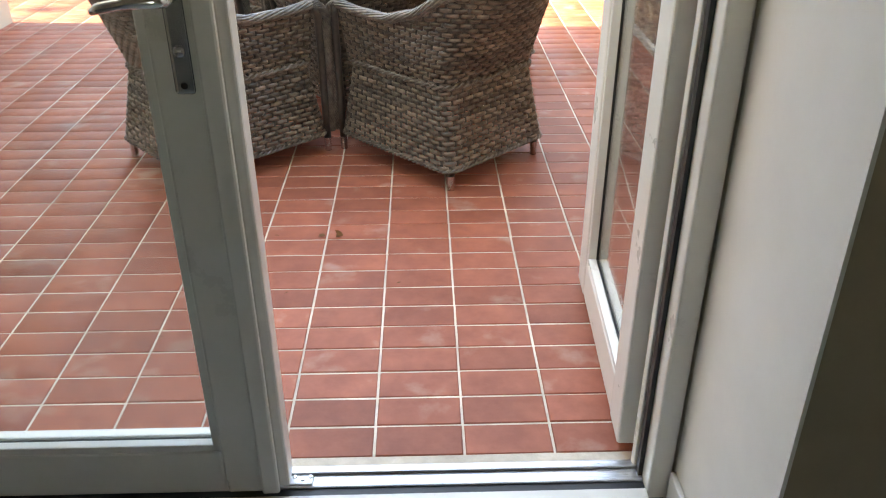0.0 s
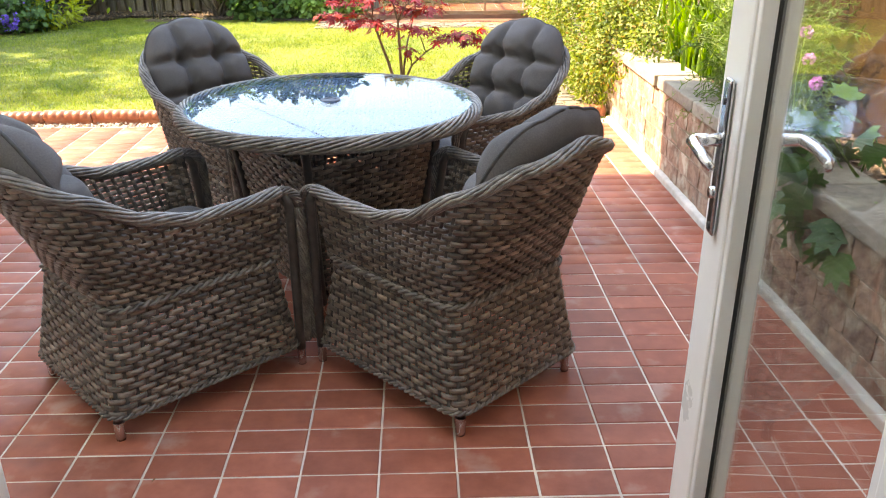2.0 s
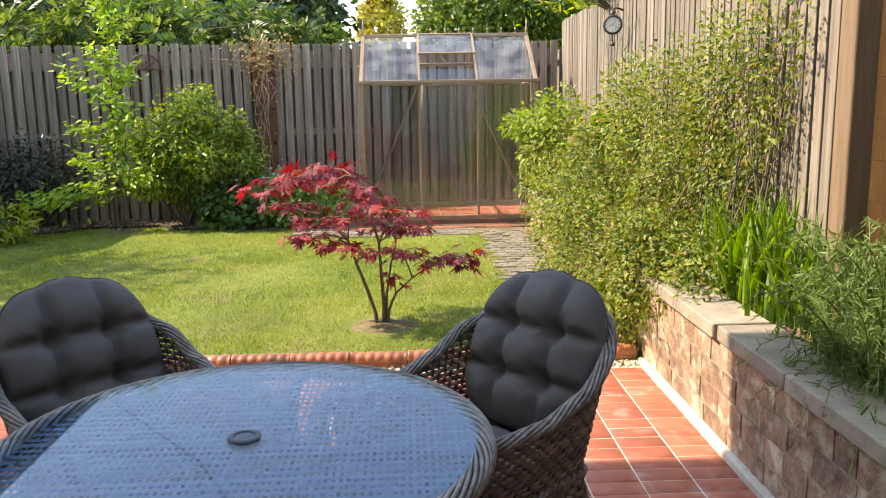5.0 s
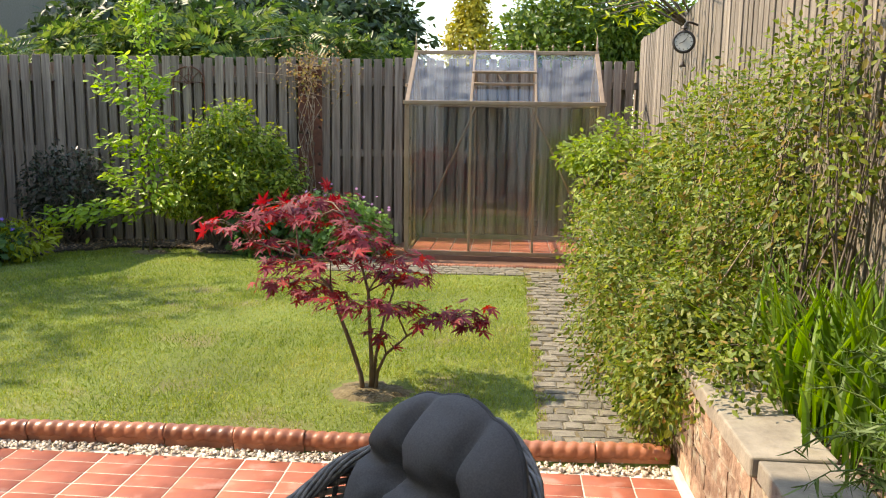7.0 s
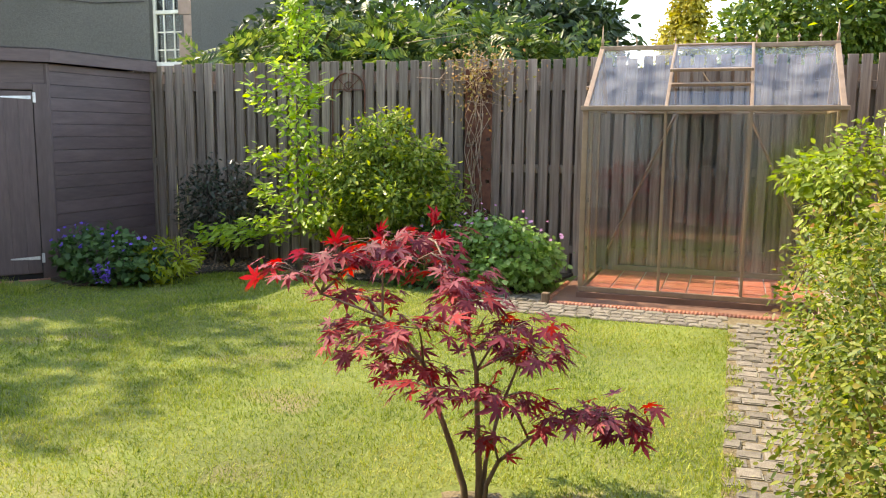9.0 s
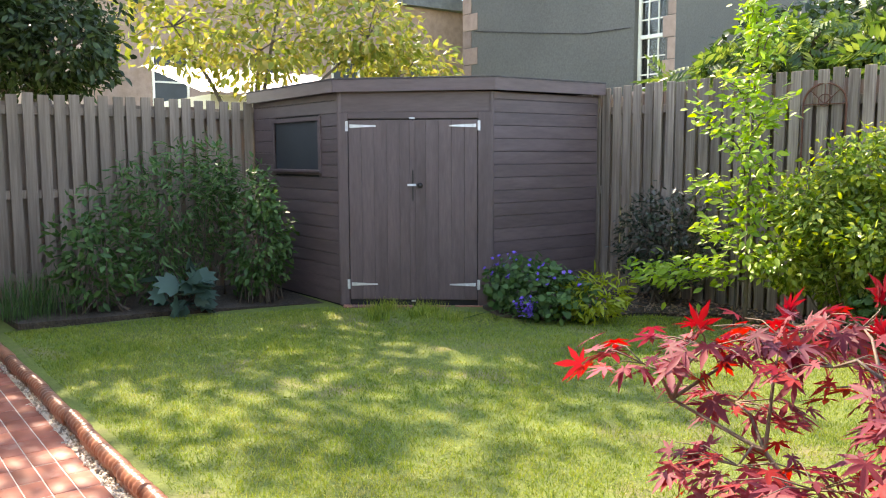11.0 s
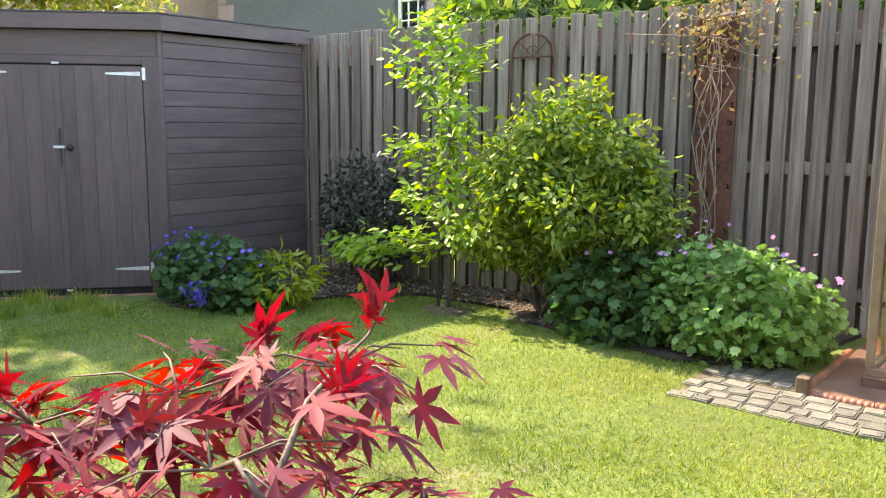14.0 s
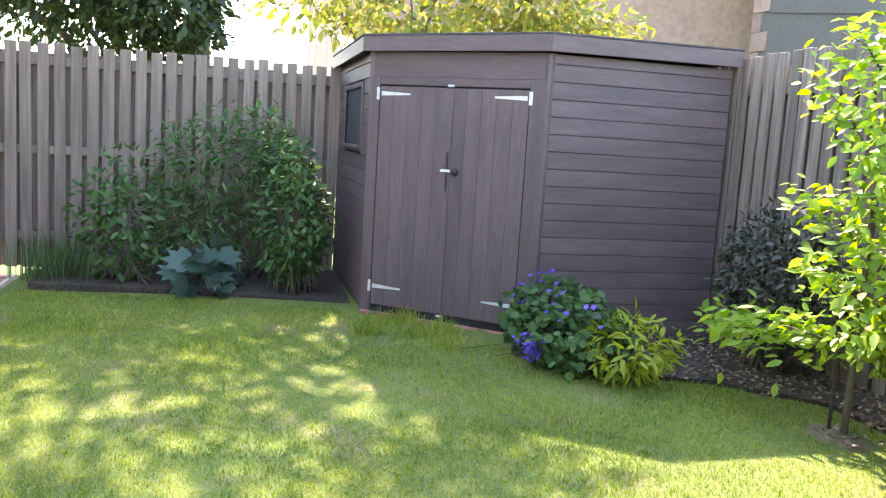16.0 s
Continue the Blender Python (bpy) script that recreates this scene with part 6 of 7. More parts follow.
for i in range(9):
    p = Vector((rng.normal(0, 0.05), 0, 0))
    pts = [p]
    for z in np.linspace(0.25, rng.uniform(1.7, 2.15), 9):
        pts.append(Vector((0.05 * math.sin(z * 4 + i) + rng.normal(0, 0.03), -0.02 - rng.uniform(0, 0.05), z)))
    last = pts[-1]
    for j in range(3):
        last = last + Vector((rng.normal(0, 0.12), -abs(rng.normal(0, 0.05)), rng.normal(0.01, 0.07)))
        pts.append(last)
    tops += pts[-5:]
    tube(b, pts, [0.0055 - 0.0035 * k / (len(pts) - 1) for k in range(len(pts))], 5)
for i in range(14):
    q = tops[int(rng.integers(len(tops)))]
    tube(b, [q, q + Vector((rng.normal(0, 0.16), -0.05, rng.normal(0.0, 0.06))), q + Vector((rng.normal(0, 0.3), -0.08, rng.normal(-0.04, 0.1)))], 0.0022, 4)
part("vine", b, M_twig, cl, "pale bare vines", True)["kind"] = "stuff"
c = np.array([tuple(t) for t in tops])
P = c[rng.integers(len(c), size=620)] + rng.normal(0, 1, (620, 3)) * np.array([0.15, 0.06, 0.09])
link_mesh("foliage", scatter("climber_leaves", SMALL, SMALL_F, P, frames_of(np.tile([0, -0.6, 0.5], (620, 1)), rng, None, 0.8), rng.uniform(0.02, 0.05, 620), M_dryleaf), cl)

# raised bed
def shrub(name, label, x, y, z, blobs, leaf, mat, seed, template=LEAF, faces=LEAF_F, twig=M_wood_bark, extra=None, nst=40, up=0.4, droop=0.15):
    r = np.random.default_rng(seed)
    g = thing(name, label, "shrub", pose(x, y, z))
    for i, (c, rad, n) in enumerate(blobs):
        stems("branch", g, r, max(6, nst // len(blobs)), (c[0] * 0.4, c[1] * 0.6, 0), (c, (rad[0] * 0.95, rad[1] * 0.95, rad[2] * 0.95)), twig, 0.007, 0.002, spread=0.12)
        foliage("foliage", g, r, n, c, rad, leaf, mat, template, faces, shell=0.35, lump=0.4, up=up, droop=droop, lumps=14)
    if extra:
        for mat2, n, size in extra:
            for c, rad, _ in blobs[:2]:
                foliage("tinted_foliage", g, r, n, c, (rad[0] * 1.04, rad[1] * 1.04, rad[2] * 1.04), size, mat2, template, faces, shell=0.85, lump=0.4)
    return g


shrub("flowering_shrub", "big loose green shrub spilling over the low wall", 1.55, 6.2, 0.44,
      [((-0.02, -0.50, 0.42), (0.30, 0.45, 0.50), 3200), ((0.05, 0.25, 0.62), (0.32, 0.65, 0.72), 4200), ((-0.40, -0.22, 0.08), (0.30, 0.52, 0.44), 4200), ((-0.42, 0.50, 0.22), (0.30, 0.70, 0.50), 4200), ((0.1, -0.70, 0.75), (0.22, 0.35, 0.55), 1600), ((-0.36, 0.1, -0.22), (0.20, 0.75, 0.20), 1500), ((-0.20, -0.95, 0.16), (0.26, 0.38, 0.34), 2400), ((-0.14, -1.32, 0.12), (0.22, 0.30, 0.26), 1500), ((-0.16, -1.62, 0.14), (0.18, 0.24, 0.20), 850), ((-0.42, -0.72, -0.10), (0.13, 0.36, 0.28), 1700), ((-0.36, -1.15, 0.02), (0.13, 0.30, 0.24), 1300), ((0.06, -0.25, 1.05), (0.20, 0.60, 0.40), 900), ((0.12, -1.05, 0.90), (0.18, 0.40, 0.50), 1500), ((-0.40, -0.98, -0.12), (0.15, 0.24, 0.28), 1300), ((-0.30, -1.02, 0.22), (0.20, 0.34, 0.24), 1800)],
      0.031, M_shrub, 71, LEAF, LEAF_F, twig=M_twig, extra=[(M_dryleaf, 60, 0.05), (M_fresh, 260, 0.038)], nst=150)
shrub("hedge_shrub", "tall green shrub with reddish shoots before the fence", 1.58, 7.6, 0.44,
      [((0, 0, 0.5), (0.34, 0.6, 0.62), 2200), ((-0.22, -0.1, 0.1), (0.26, 0.6, 0.42), 1500), ((0.05, -0.5, 0.85), (0.22, 0.4, 0.4), 800)], 0.055, M_shrub, 72, extra=[(M_dryleaf, 40, 0.055)], nst=50)
shrub("raspberry_bush", "fresh green leafy bush beside the greenhouse", 1.42, 8.75, 0.44,
      [((0, 0, 0.55), (0.36, 0.42, 0.5), 2600), ((-0.26, 0.0, 0.75), (0.26, 0.25, 0.16), 700), ((0, 0.1, 0.15), (0.3, 0.4, 0.3), 500)], 0.056, M_fresh, 73, nst=36, up=0.5, droop=0.4)
shrub("fence_shrub", "leafy green shrub against the bleached fence", 1.68, 5.0, 0.44,
      [((0, 0, 0.95), (0.16, 0.60, 0.50), 2000), ((0.02, 0.2, 0.45), (0.16, 0.55, 0.45), 1600), ((0.0, -0.40, 1.30), (0.12, 0.3, 0.35), 380)], 0.034, M_shrub, 74, nst=46)


def blade_clump(name, label, x, y, z, n, height, width, spread, mat, seed, lean=0.5):
    """Sword leaves arching out of one root."""
    r = np.random.default_rng(seed)
    g = thing(name, label, "plant", pose(x, y, z))
    b = bmesh.new()
    for i in range(n):
        a = r.uniform(0, 2 * math.pi)
        base = Vector((r.normal(0, spread[0]), r.normal(0, spread[1]), 0))
        out = Vector((math.cos(a), math.sin(a), 0))
        side = Vector((-math.sin(a), math.cos(a), 0)) * 1.0
        h, le = height * r.uniform(0.55, 1.1), height * lean * r.uniform(0.2, 1.2)
        w = width * r.uniform(0.6, 1.15)
        fold = out * (-0.25 * w)
        rows = []
        for f in (0, 0.2, 0.4, 0.6, 0.8, 0.93, 1.0):
            p = base + Vector((0, 0, h * (f - 0.32 * f ** 3 * (le / height)))) + out * le * f ** 2.2
            ww = w * (0.55 + 1.6 * f - 2.15 * f ** 2.2) if f < 1 else 0.0005
            ww = max(ww, 0.0006)
            rows.append((b.verts.new(p - side * ww), b.verts.new(p + fold), b.verts.new(p + side * ww)))
        for q0, q1 in zip(rows, rows[1:]):
            b.faces.new((q0[0], q0[1], q1[1], q1[0]))
            b.faces.new((q0[1], q0[2], q1[2], q1[1]))
    part("sword_foliage", b, mat, g)["kind"] = "stuff"
    return g


blade_clump("sword_leaf_clump", "clump of bright green sword-shaped leaves in the raised bed", 1.63, 4.42, 0.44, 240, 0.62, 0.014, (0.09, 0.30), M_blade, 81, 0.55)
blade_clump("grass_tuft", "dark green tuft of narrow leaves by the fence", -7.35, 5.45, 0.08, 260, 0.42, 0.004, (0.14, 0.2), M_geran, 82, 0.45)


def needle_bush(name, label, x, y, z, sprigs, reach, seed, needle=0.028):
    """Sprigs set with fine needles, arching out and down."""
    r = np.random.default_rng(seed)
    g = thing(name, label, "shrub", pose(x, y, z))
    b = bmesh.new()
    P, D = [], []
    for i in range(sprigs):
        a = r.uniform(0, 2 * math.pi)
        out = Vector((math.cos(a) * reach[0], math.sin(a) * reach[1], 0)) * r.uniform(0.4, 1.1)
        h = reach[2] * r.uniform(0.35, 1.1)
        p0 = Vector((r.normal(0, 0.06), r.normal(0, 0.12), 0))
        pts = [p0 + out * f + Vector((0, 0, h * (f ** 0.6) - 0.30 * reach[2] * f ** 2.6 * (2 - h / reach[2]))) for f in np.linspace(0, 1, 7)]
        tube(b, pts, [0.004 - 0.003 * k / 6 for k in range(7)], 4)
        for f in np.linspace(0.15, 1, 46):
            k = min(5, int(f * 6))
            q = pts[k].lerp(pts[k + 1], f * 6 - k)
            dirn = (pts[k + 1] - pts[k]).normalized()
            P.append(q)
            D.append(dirn * 0.8 + Vector(r.normal(0, 0.6, 3)))
    part("stem", b, M_rosemary, g)["kind"] = "stuff"
    t = [(-0.055, 0, 0), (0.055, 0, 0), (0.05, 0.6, 0.03), (-0.05, 0.6, 0.03), (0, 1, 0)]
    rot = frames_of(r.normal(0, 1, (len(P), 3)), r, np.array(D), 0.2)
    link_mesh("needles", scatter("needles", t, [(0, 1, 2, 3), (3, 2, 4)], np.array(P), rot, needle * 1.15 * r.uniform(0.6, 1.3, len(P)), M_rosemary), g, "fine grey-green needles")
    return g


needle_bush("rosemary_bush", "feathery grey-green needle bush hanging over the wall", 1.54, 3.25, 0.44, 330, (0.32, 0.47, 0.70), 91, 0.034)
rng = np.random.default_rng(92)
chive = thing("chives", "mauve flower heads on thin stalks among needles", "plant", pose(1.42, 2.75, 0.44))
b = bmesh.new()
heads = []
for p in ((0.0, 0.05, 0.42), (0.05, -0.02, 0.38), (0.08, 0.10, 0.47), (-0.10, 0.42, 0.02), (0.06, -0.10, 0.30), (0.0, 0.14, 0.26)):
    tube(b, [(0.05, 0.02, 0), (p[0] * 0.7, p[1] * 0.7, p[2] * 0.6), p], 0.0022, 5)
    d = rng.normal(0, 1, (46, 3))
    d /= np.linalg.norm(d, axis=1, keepdims=True)
    heads.append(np.array(p) + d * 0.022)
part("stalk", b, M_geran2, chive)["kind"] = "stuff"
flowers("blossom", chive, rng, np.concatenate(heads), 0.010, M_chive)
vine = thing("broad_leaf_vine", "broad green lobed leaves hanging over the wall", "plant", pose(1.38, 2.15, 0.44))
stems("stem", vine, rng, 16, (0.1, 0, 0), ((-0.02, 0, 0.08), (0.2, 0.5, 0.28)), M_geran2, 0.004, 0.002, spread=0.08)
foliage("foliage", vine, rng, 110, (0.02, -0.05, 0.06), (0.20, 0.50, 0.26), 0.125, M_geran, LOBED, LOBED_F, shell=0.5, up=0.3, droop=0.7)
bl = thing("overhanging_branch", "branch with pale leaves and red flowers over the fence corner", "branch", pose(1.9, 8.6, 2.3))
b = bmesh.new()
P = []
for i in range(10):
    q = Vector((-0.55 - rng.random() * 0.4, rng.normal(-0.4, 0.5), rng.normal(0.15, 0.14)))
    tube(b, [(0.1, 0, -0.1), q * 0.5 + Vector((0, 0, 0.12)), q], [0.012, 0.008, 0.003], 5)
    for f in np.linspace(0.4, 1.05, 16):
        P.append(q * f + Vector(rng.normal(0, 0.07, 3)))
part("twig", b, M_wood_bark, bl)["kind"] = "stuff"
link_mesh("foliage", scatter("branch_leaves", NARROW, LEAF_F, np.array(P), frames_of(np.tile([0, 0, 1.0], (len(P), 1)), rng, None, 0.6), rng.uniform(0.06, 0.10, len(P)), M_lime), bl)
flowers("blossom", bl, rng, np.array([(-0.55, -0.9, 0.12), (-0.52, -0.85, 0.08), (-0.50, -1.0, 0.15), (-0.35, -1.1, 0.12)]), 0.03, M_maple_leaf)

# left border
shrub("narrow_leaf_shrub", "tall narrow-leaved green shrub before the brown fence", -7.45, 6.75, 0.08,
      [((0, 0, 0.9), (0.34, 0.62, 0.62), 1500), ((0.1, 0.45, 1.1), (0.26, 0.3, 0.5), 620), ((0.05, -0.1, 0.4), (0.35, 0.6, 0.35), 700)], 0.085, M_geran, 101, NARROW, LEAF_F, nst=50)
shrub("leafy_shrub", "light green leafy shrub in the border", -7.25, 6.0, 0.08, [((0, 0, 0.42), (0.3, 0.38, 0.42), 520), ((0, -0.05, 0.75), (0.2, 0.2, 0.35), 160)], 0.085, M_geran, 102, nst=24)
shrub("bay_shrub", "dense dark green shrub beside the shed window", -6.85, 7.40, 0.08, [((0, 0, 0.50), (0.34, 0.30, 0.50), 1500), ((0.05, 0, 0.98), (0.2, 0.18, 0.3), 420)], 0.065, M_geran, 103, nst=30)
rng = np.random.default_rng(104)
hosta = thing("blue_leaf_plant", "broad blue-green leaves spreading on the border soil", "plant", pose(-6.95, 6.72, 0.08))
foliage("foliage", hosta, rng, 46, (0, 0, 0.16), (0.30, 0.30, 0.18), 0.20, M_blueleaf, LOBED, LOBED_F, shell=0.6, up=0.7)
spots = [(-0.42, 1.05, 0.045), (-0.385, 1.04, 0.04), (-0.36, 1.05, 0.035)] + [(rng.uniform(-1.05, 0.3), rng.uniform(0.35, 1.3), rng.uniform(0.012, 0.026)) for k in range(8)]
for x, y, size in spots:
    lf = new("fallen_leaf", scatter("fallen_leaf", LEAF, LEAF_F, np.array([(x, y, 0.007)]), frames_of(np.array([[0, 0, 1.0]]), rng, None, 0.25), np.array([size]), M_brownleaf))
    tagged(lf, "small dry brown leaf lying on the tiles", "leaf", "fallen leaves")

# ---- beyond the fences ----
def tree(name, label, x, y, trunk_h, blobs, leaf, mat, seed, bark=M_wood_bark, r=0.14, template=LEAF, faces=LEAF_F, shell=0.45, up=0.4, lump=0.4):
    """Tapered trunk, limbs into each clump, and single leaves."""
    rg = np.random.default_rng(seed)
    t = thing(name, label, "tree", pose(x, y, 0))
    b = bmesh.new()
    tube(b, [(0, 0, -0.1), (0.05, 0.02, trunk_h * 0.5), (0.0, 0.0, trunk_h)], [r, r * 0.8, r * 0.6], 9)
    for c, rad, n in blobs:
        p0, p1 = Vector((0, 0, trunk_h * rg.uniform(0.6, 1.0))), Vector(c)
        tube(b, [p0, p0.lerp(p1, 0.5) + Vector((0, 0, 0.15)), p1], [r * 0.45, r * 0.3, r * 0.1], 7)
        for j in range(6):
            d = rg.normal(0, 1, 3)
            d /= np.linalg.norm(d)
            q = p1 + Vector(d * np.array(rad) * 0.85)
            tube(b, [p1, p1.lerp(q, 0.5) + Vector((0, 0, 0.08)), q], [r * 0.14, r * 0.09, r * 0.03], 5)
    part("trunk", b, bark, t, smooth=True)
    for c, rad, n in blobs:
        foliage("crown", t, rg, n, c, rad, leaf, mat, template, faces, shell=shell, lump=lump, up=up, droop=0.3, lumps=16)
    return t


def pinnate(pairs=5):
    """A drooping spray: leaflets in pairs along a bent midrib, length 1 along +y."""
    v, f = [], []
    for k in range(2 * pairs + 1):
        side = 0 if k == 2 * pairs else (-1 if k % 2 else 1)
        y = 0.12 + 0.72 * (k // 2) / pairs
        z = -0.45 * y * y
        ln, w = 0.40, 0.075
        dx, dy = (0.82 * side, 0.50) if side else (0.0, 1.0)
        n0 = len(v)
        v += [(0, y, z), (dx * ln * 0.5 - dy * w, y + dy * ln * 0.5 + dx * w, z - 0.04), (dx * ln, y + dy * ln, z - 0.16), (dx * ln * 0.5 + dy * w, y + dy * ln * 0.5 - dx * w, z - 0.04)]
        f += [(n0, n0 + 3, n0 + 2), (n0, n0 + 2, n0 + 1)]
    return v, f


SPRAY, SPRAY_F = pinnate()
tree("broadleaf_tree", "large dark broadleaf tree behind the far fence", -3.6, 16.6, 2.0, [((-3.0, 0.2, 2.4), (1.5, 1.4, 1.05), 3600), ((-3.2, 0.4, 3.15), (1.4, 1.3, 0.65), 2000), ((-1.2, 0.2, 2.4), (1.5, 1.4, 1.05), 3400), ((-1.0, 0.3, 3.2), (1.6, 1.4, 0.65), 2400), ((0.8, 0.2, 2.4), (1.5, 1.4, 1.05), 3400), ((0.8, 0.3, 3.2), (1.4, 1.4, 0.65), 2200), ((1.6, 0.4, 2.3), (0.95, 1.2, 1.0), 2200), ((1.5, 0.5, 3.2), (0.9, 1.1, 0.65), 1400)], 0.19, M_tree_dark, 201, lump=0.3)
tree("ash_tree", "light green tree with drooping feathered leaves behind the fence", -4.0, 13.6, 1.7, [((-2.2, 0.4, 2.4), (1.0, 0.8, 0.4), 170), ((-0.9, 0.0, 2.6), (1.2, 0.9, 0.42), 230), ((0.8, 0.0, 2.5), (1.3, 0.9, 0.45), 260), ((2.0, 0.3, 2.45), (0.9, 0.8, 0.42), 190), ((0.2, -0.2, 2.15), (2.2, 0.6, 0.35), 170), ((0.3, 0.2, 2.75), (1.6, 0.9, 0.30), 190)], 0.36, M_ash, 202, template=SPRAY, faces=SPRAY_F, lump=0.35, up=0.7)
tree("yellow_conifer", "golden yellow conifer far behind the fence", -0.75, 26.0, 2.0, [((0, 0, 2.4), (1.2, 1.2, 1.3), 3600), ((0, 0, 3.7), (0.88, 0.88, 1.1), 2800), ((0.05, 0, 4.7), (0.46, 0.46, 0.8), 1500)], 0.15, M_tree_yellow, 203, up=0.1)
tree("round_tree", "rounded green tree behind the greenhouse", 1.7, 18.5, 2.0, [((-0.7, 0, 2.8), (0.9, 1.1, 1.2), 5200), ((0.6, 0.2, 3.2), (1.4, 1.2, 1.4), 8200), ((2.6, 0, 3.0), (1.3, 1.2, 1.5), 4200)], 0.13, M_tree, 204)
tree("distant_tree", "distant blue-green trees on the skyline", -1.3, 30, 2.0, [((-0.5, 0, 2.0), (1.6, 1.5, 1.4), 1100), ((3.8, 0, 3.6), (2.2, 1.5, 1.9), 4600), ((6.6, 0, 3.7), (2.4, 1.5, 2.0), 4600), ((9.6, 0, 3.7), (2.4, 1.5, 2.0), 4000), ((12.4, 0, 3.7), (2.4, 1.5, 2.0), 2000)], 0.24, M_tree, 205, lump=0.15)
tree("dark_wood", "dark green trees standing far behind the fence", -6.5, 29, 2.4, [((1.4, 0, 3.7), (2.0, 1.5, 1.8), 4200), ((-1.4, 0, 3.8), (2.2, 1.5, 1.8), 4200), ((-4.2, 0, 3.7), (2.2, 1.5, 1.9), 4200), ((-7.2, 0, 3.8), (2.4, 1.5, 2.0), 4200), ((-10.2, 0, 3.8), (2.4, 1.5, 2.0), 3600), ((-3.0, -0.5, 2.6), (6.5, 1.2, 1.4), 2600)], 0.30, M_tree_dark, 209, lump=0.15)
tree("ivy_tree", "dark dense tree overhanging the brown fence", -9.6, 5.9, 2.0, [((0.55, 0.35, 2.6), (0.8, 0.75, 0.65), 2600), ((0.2, -0.7, 3.0), (1.0, 1.0, 0.9), 2600), ((-0.2, 0.2, 3.6), (1.0, 1.0, 0.9), 2400), ((0.5, -1.5, 2.8), (0.9, 0.9, 0.8), 2600), ((0.3, -0.4, 2.8), (0.9, 0.8, 0.7), 2200)], 0.10, M_tree_dark, 206)
tree("cherry_tree", "pale green tree with thin branches behind the shed", -10.4, 8.9, 1.6, [((0.2, 0.1, 2.9), (0.9, 1.1, 0.7), 1000), ((0.9, 1.4, 3.1), (1.0, 1.0, 0.7), 1200), ((-0.3, -0.9, 3.2), (0.9, 0.9, 0.7), 700), ((0.5, 2.3, 2.7), (0.8, 0.8, 0.55), 900), ((0.0, 0.6, 4.0), (1.2, 1.4, 0.7), 900)], 0.13, M_tree_pale, 207, r=0.09, shell=0.2)
# Added tree: crowns out of view, set along the sun's slope to dapple the lawn.
tree("tall_tree", "tall open tree added beside the garden, its unseen crown dappling the lawn", -11.5, 6.4, 4.2, [((0, 0, 5.6), (1.7, 1.5, 1.0), 1150), ((0.4, 1.7, 6.6), (1.6, 1.3, 0.9), 950), ((0.1, -1.5, 6.8), (1.5, 1.3, 0.9), 950), ((0.2, 3.0, 5.2), (1.2, 1.0, 0.8), 900), ((0.9, 0.3, 7.3), (1.3, 1.2, 0.8), 420), ((1.3, 1.7, 7.2), (1.0, 0.9, 0.7), 300)], 0.19, M_tree, 208, r=0.2, shell=0.25)

# phone cables from the house roof into the distance
def overhead_cable(p0, p1, p2):
    b = bmesh.new()
    p0, p1, p2 = Vector(p0), Vector(p1), Vector(p2)
    pts = [p0.lerp(p1, k / 8) - Vector((0, 0, 0.25 * math.sin(math.pi * k / 8))) for k in range(8)] + [p1.lerp(p2, k / 8) for k in range(9)]
    tube(b, pts, 0.014, 6)
    ob = new("overhead_cable", mesh_of("overhead_cable", b, M_gasket, True))
    return tagged(ob, "thin black overhead phone cable fixed to the house roof", "cable", "overhead cables")


overhead_cable((3.3, 0.1, 5.27), (1.25, 18.1, 6.6), (-12.0, 40.0, 7.7))
overhead_cable((3.2, 0.1, 5.27), (-4.66, 17.4, 7.5), (-16.0, 33.5, 9.0))

# grey rendered house
villa = thing("grey_house", "tall grey rendered house with sandstone trim", "house",
              Matrix.Translation((0.557, 3.654, 1.48)) @ Matrix.Scale(1.4, 4) @ Matrix.Translation((-0.557, -3.654, -1.48)))
HX0, HX1, HY = -14.6, -8.72, 16.0
for q in ((HX0, -9.62, 0, 8), (-8.92, HX1, 0, 8), (-9.62, -8.92, 0, 2.62), (-9.62, -8.92, 4.6, 8)):
    part("wall", boxm(q[0], q[1], HY, HY + 0.3, q[2], q[3]), M_grey_render, villa)
part("side_wall", boxm(HX1 - 0.3, HX1, HY + 0.301, HY + 7, 0, 8), M_grey_render, villa)
part("room", boxm(-9.7, -8.85, HY + 0.301, HY + 0.32, 2.5, 4.7), M_win_dark, villa)
window = part("window", boxm(-9.56, -8.98, HY + 0.14, HY + 0.146, 2.68, 4.55), M_shed_glass, villa, "tall pale sash window")
for q in ((-9.62, -9.56, 2.62, 4.6), (-8.98, -8.92, 2.62, 4.6), (-9.56, -8.98, 2.62, 2.70), (-9.56, -8.98, 4.54, 4.6), (-9.56, -8.98, 3.56, 3.63)):
    part("window_frame", boxm(q[0], q[1], HY + 0.10, HY + 0.17, q[2], q[3], 0.008), M_win_wood, window)
for x in (-9.39, -9.17):
    part("glazing_bar", boxm(x - 0.012, x + 0.012, HY + 0.115, HY + 0.138, 2.70, 4.54), M_win_wood, window)
for z in (2.92, 3.24, 3.9, 4.22):
    part("glazing_bar", boxm(-9.56, -8.98, HY + 0.12, HY + 0.135, z - 0.012, z + 0.012), M_win_wood, window)
part("window_sill", boxm(-9.72, -8.84, HY - 0.08, HY - 0.002, 2.50, 2.62, 0.01), M_sandstone, window)
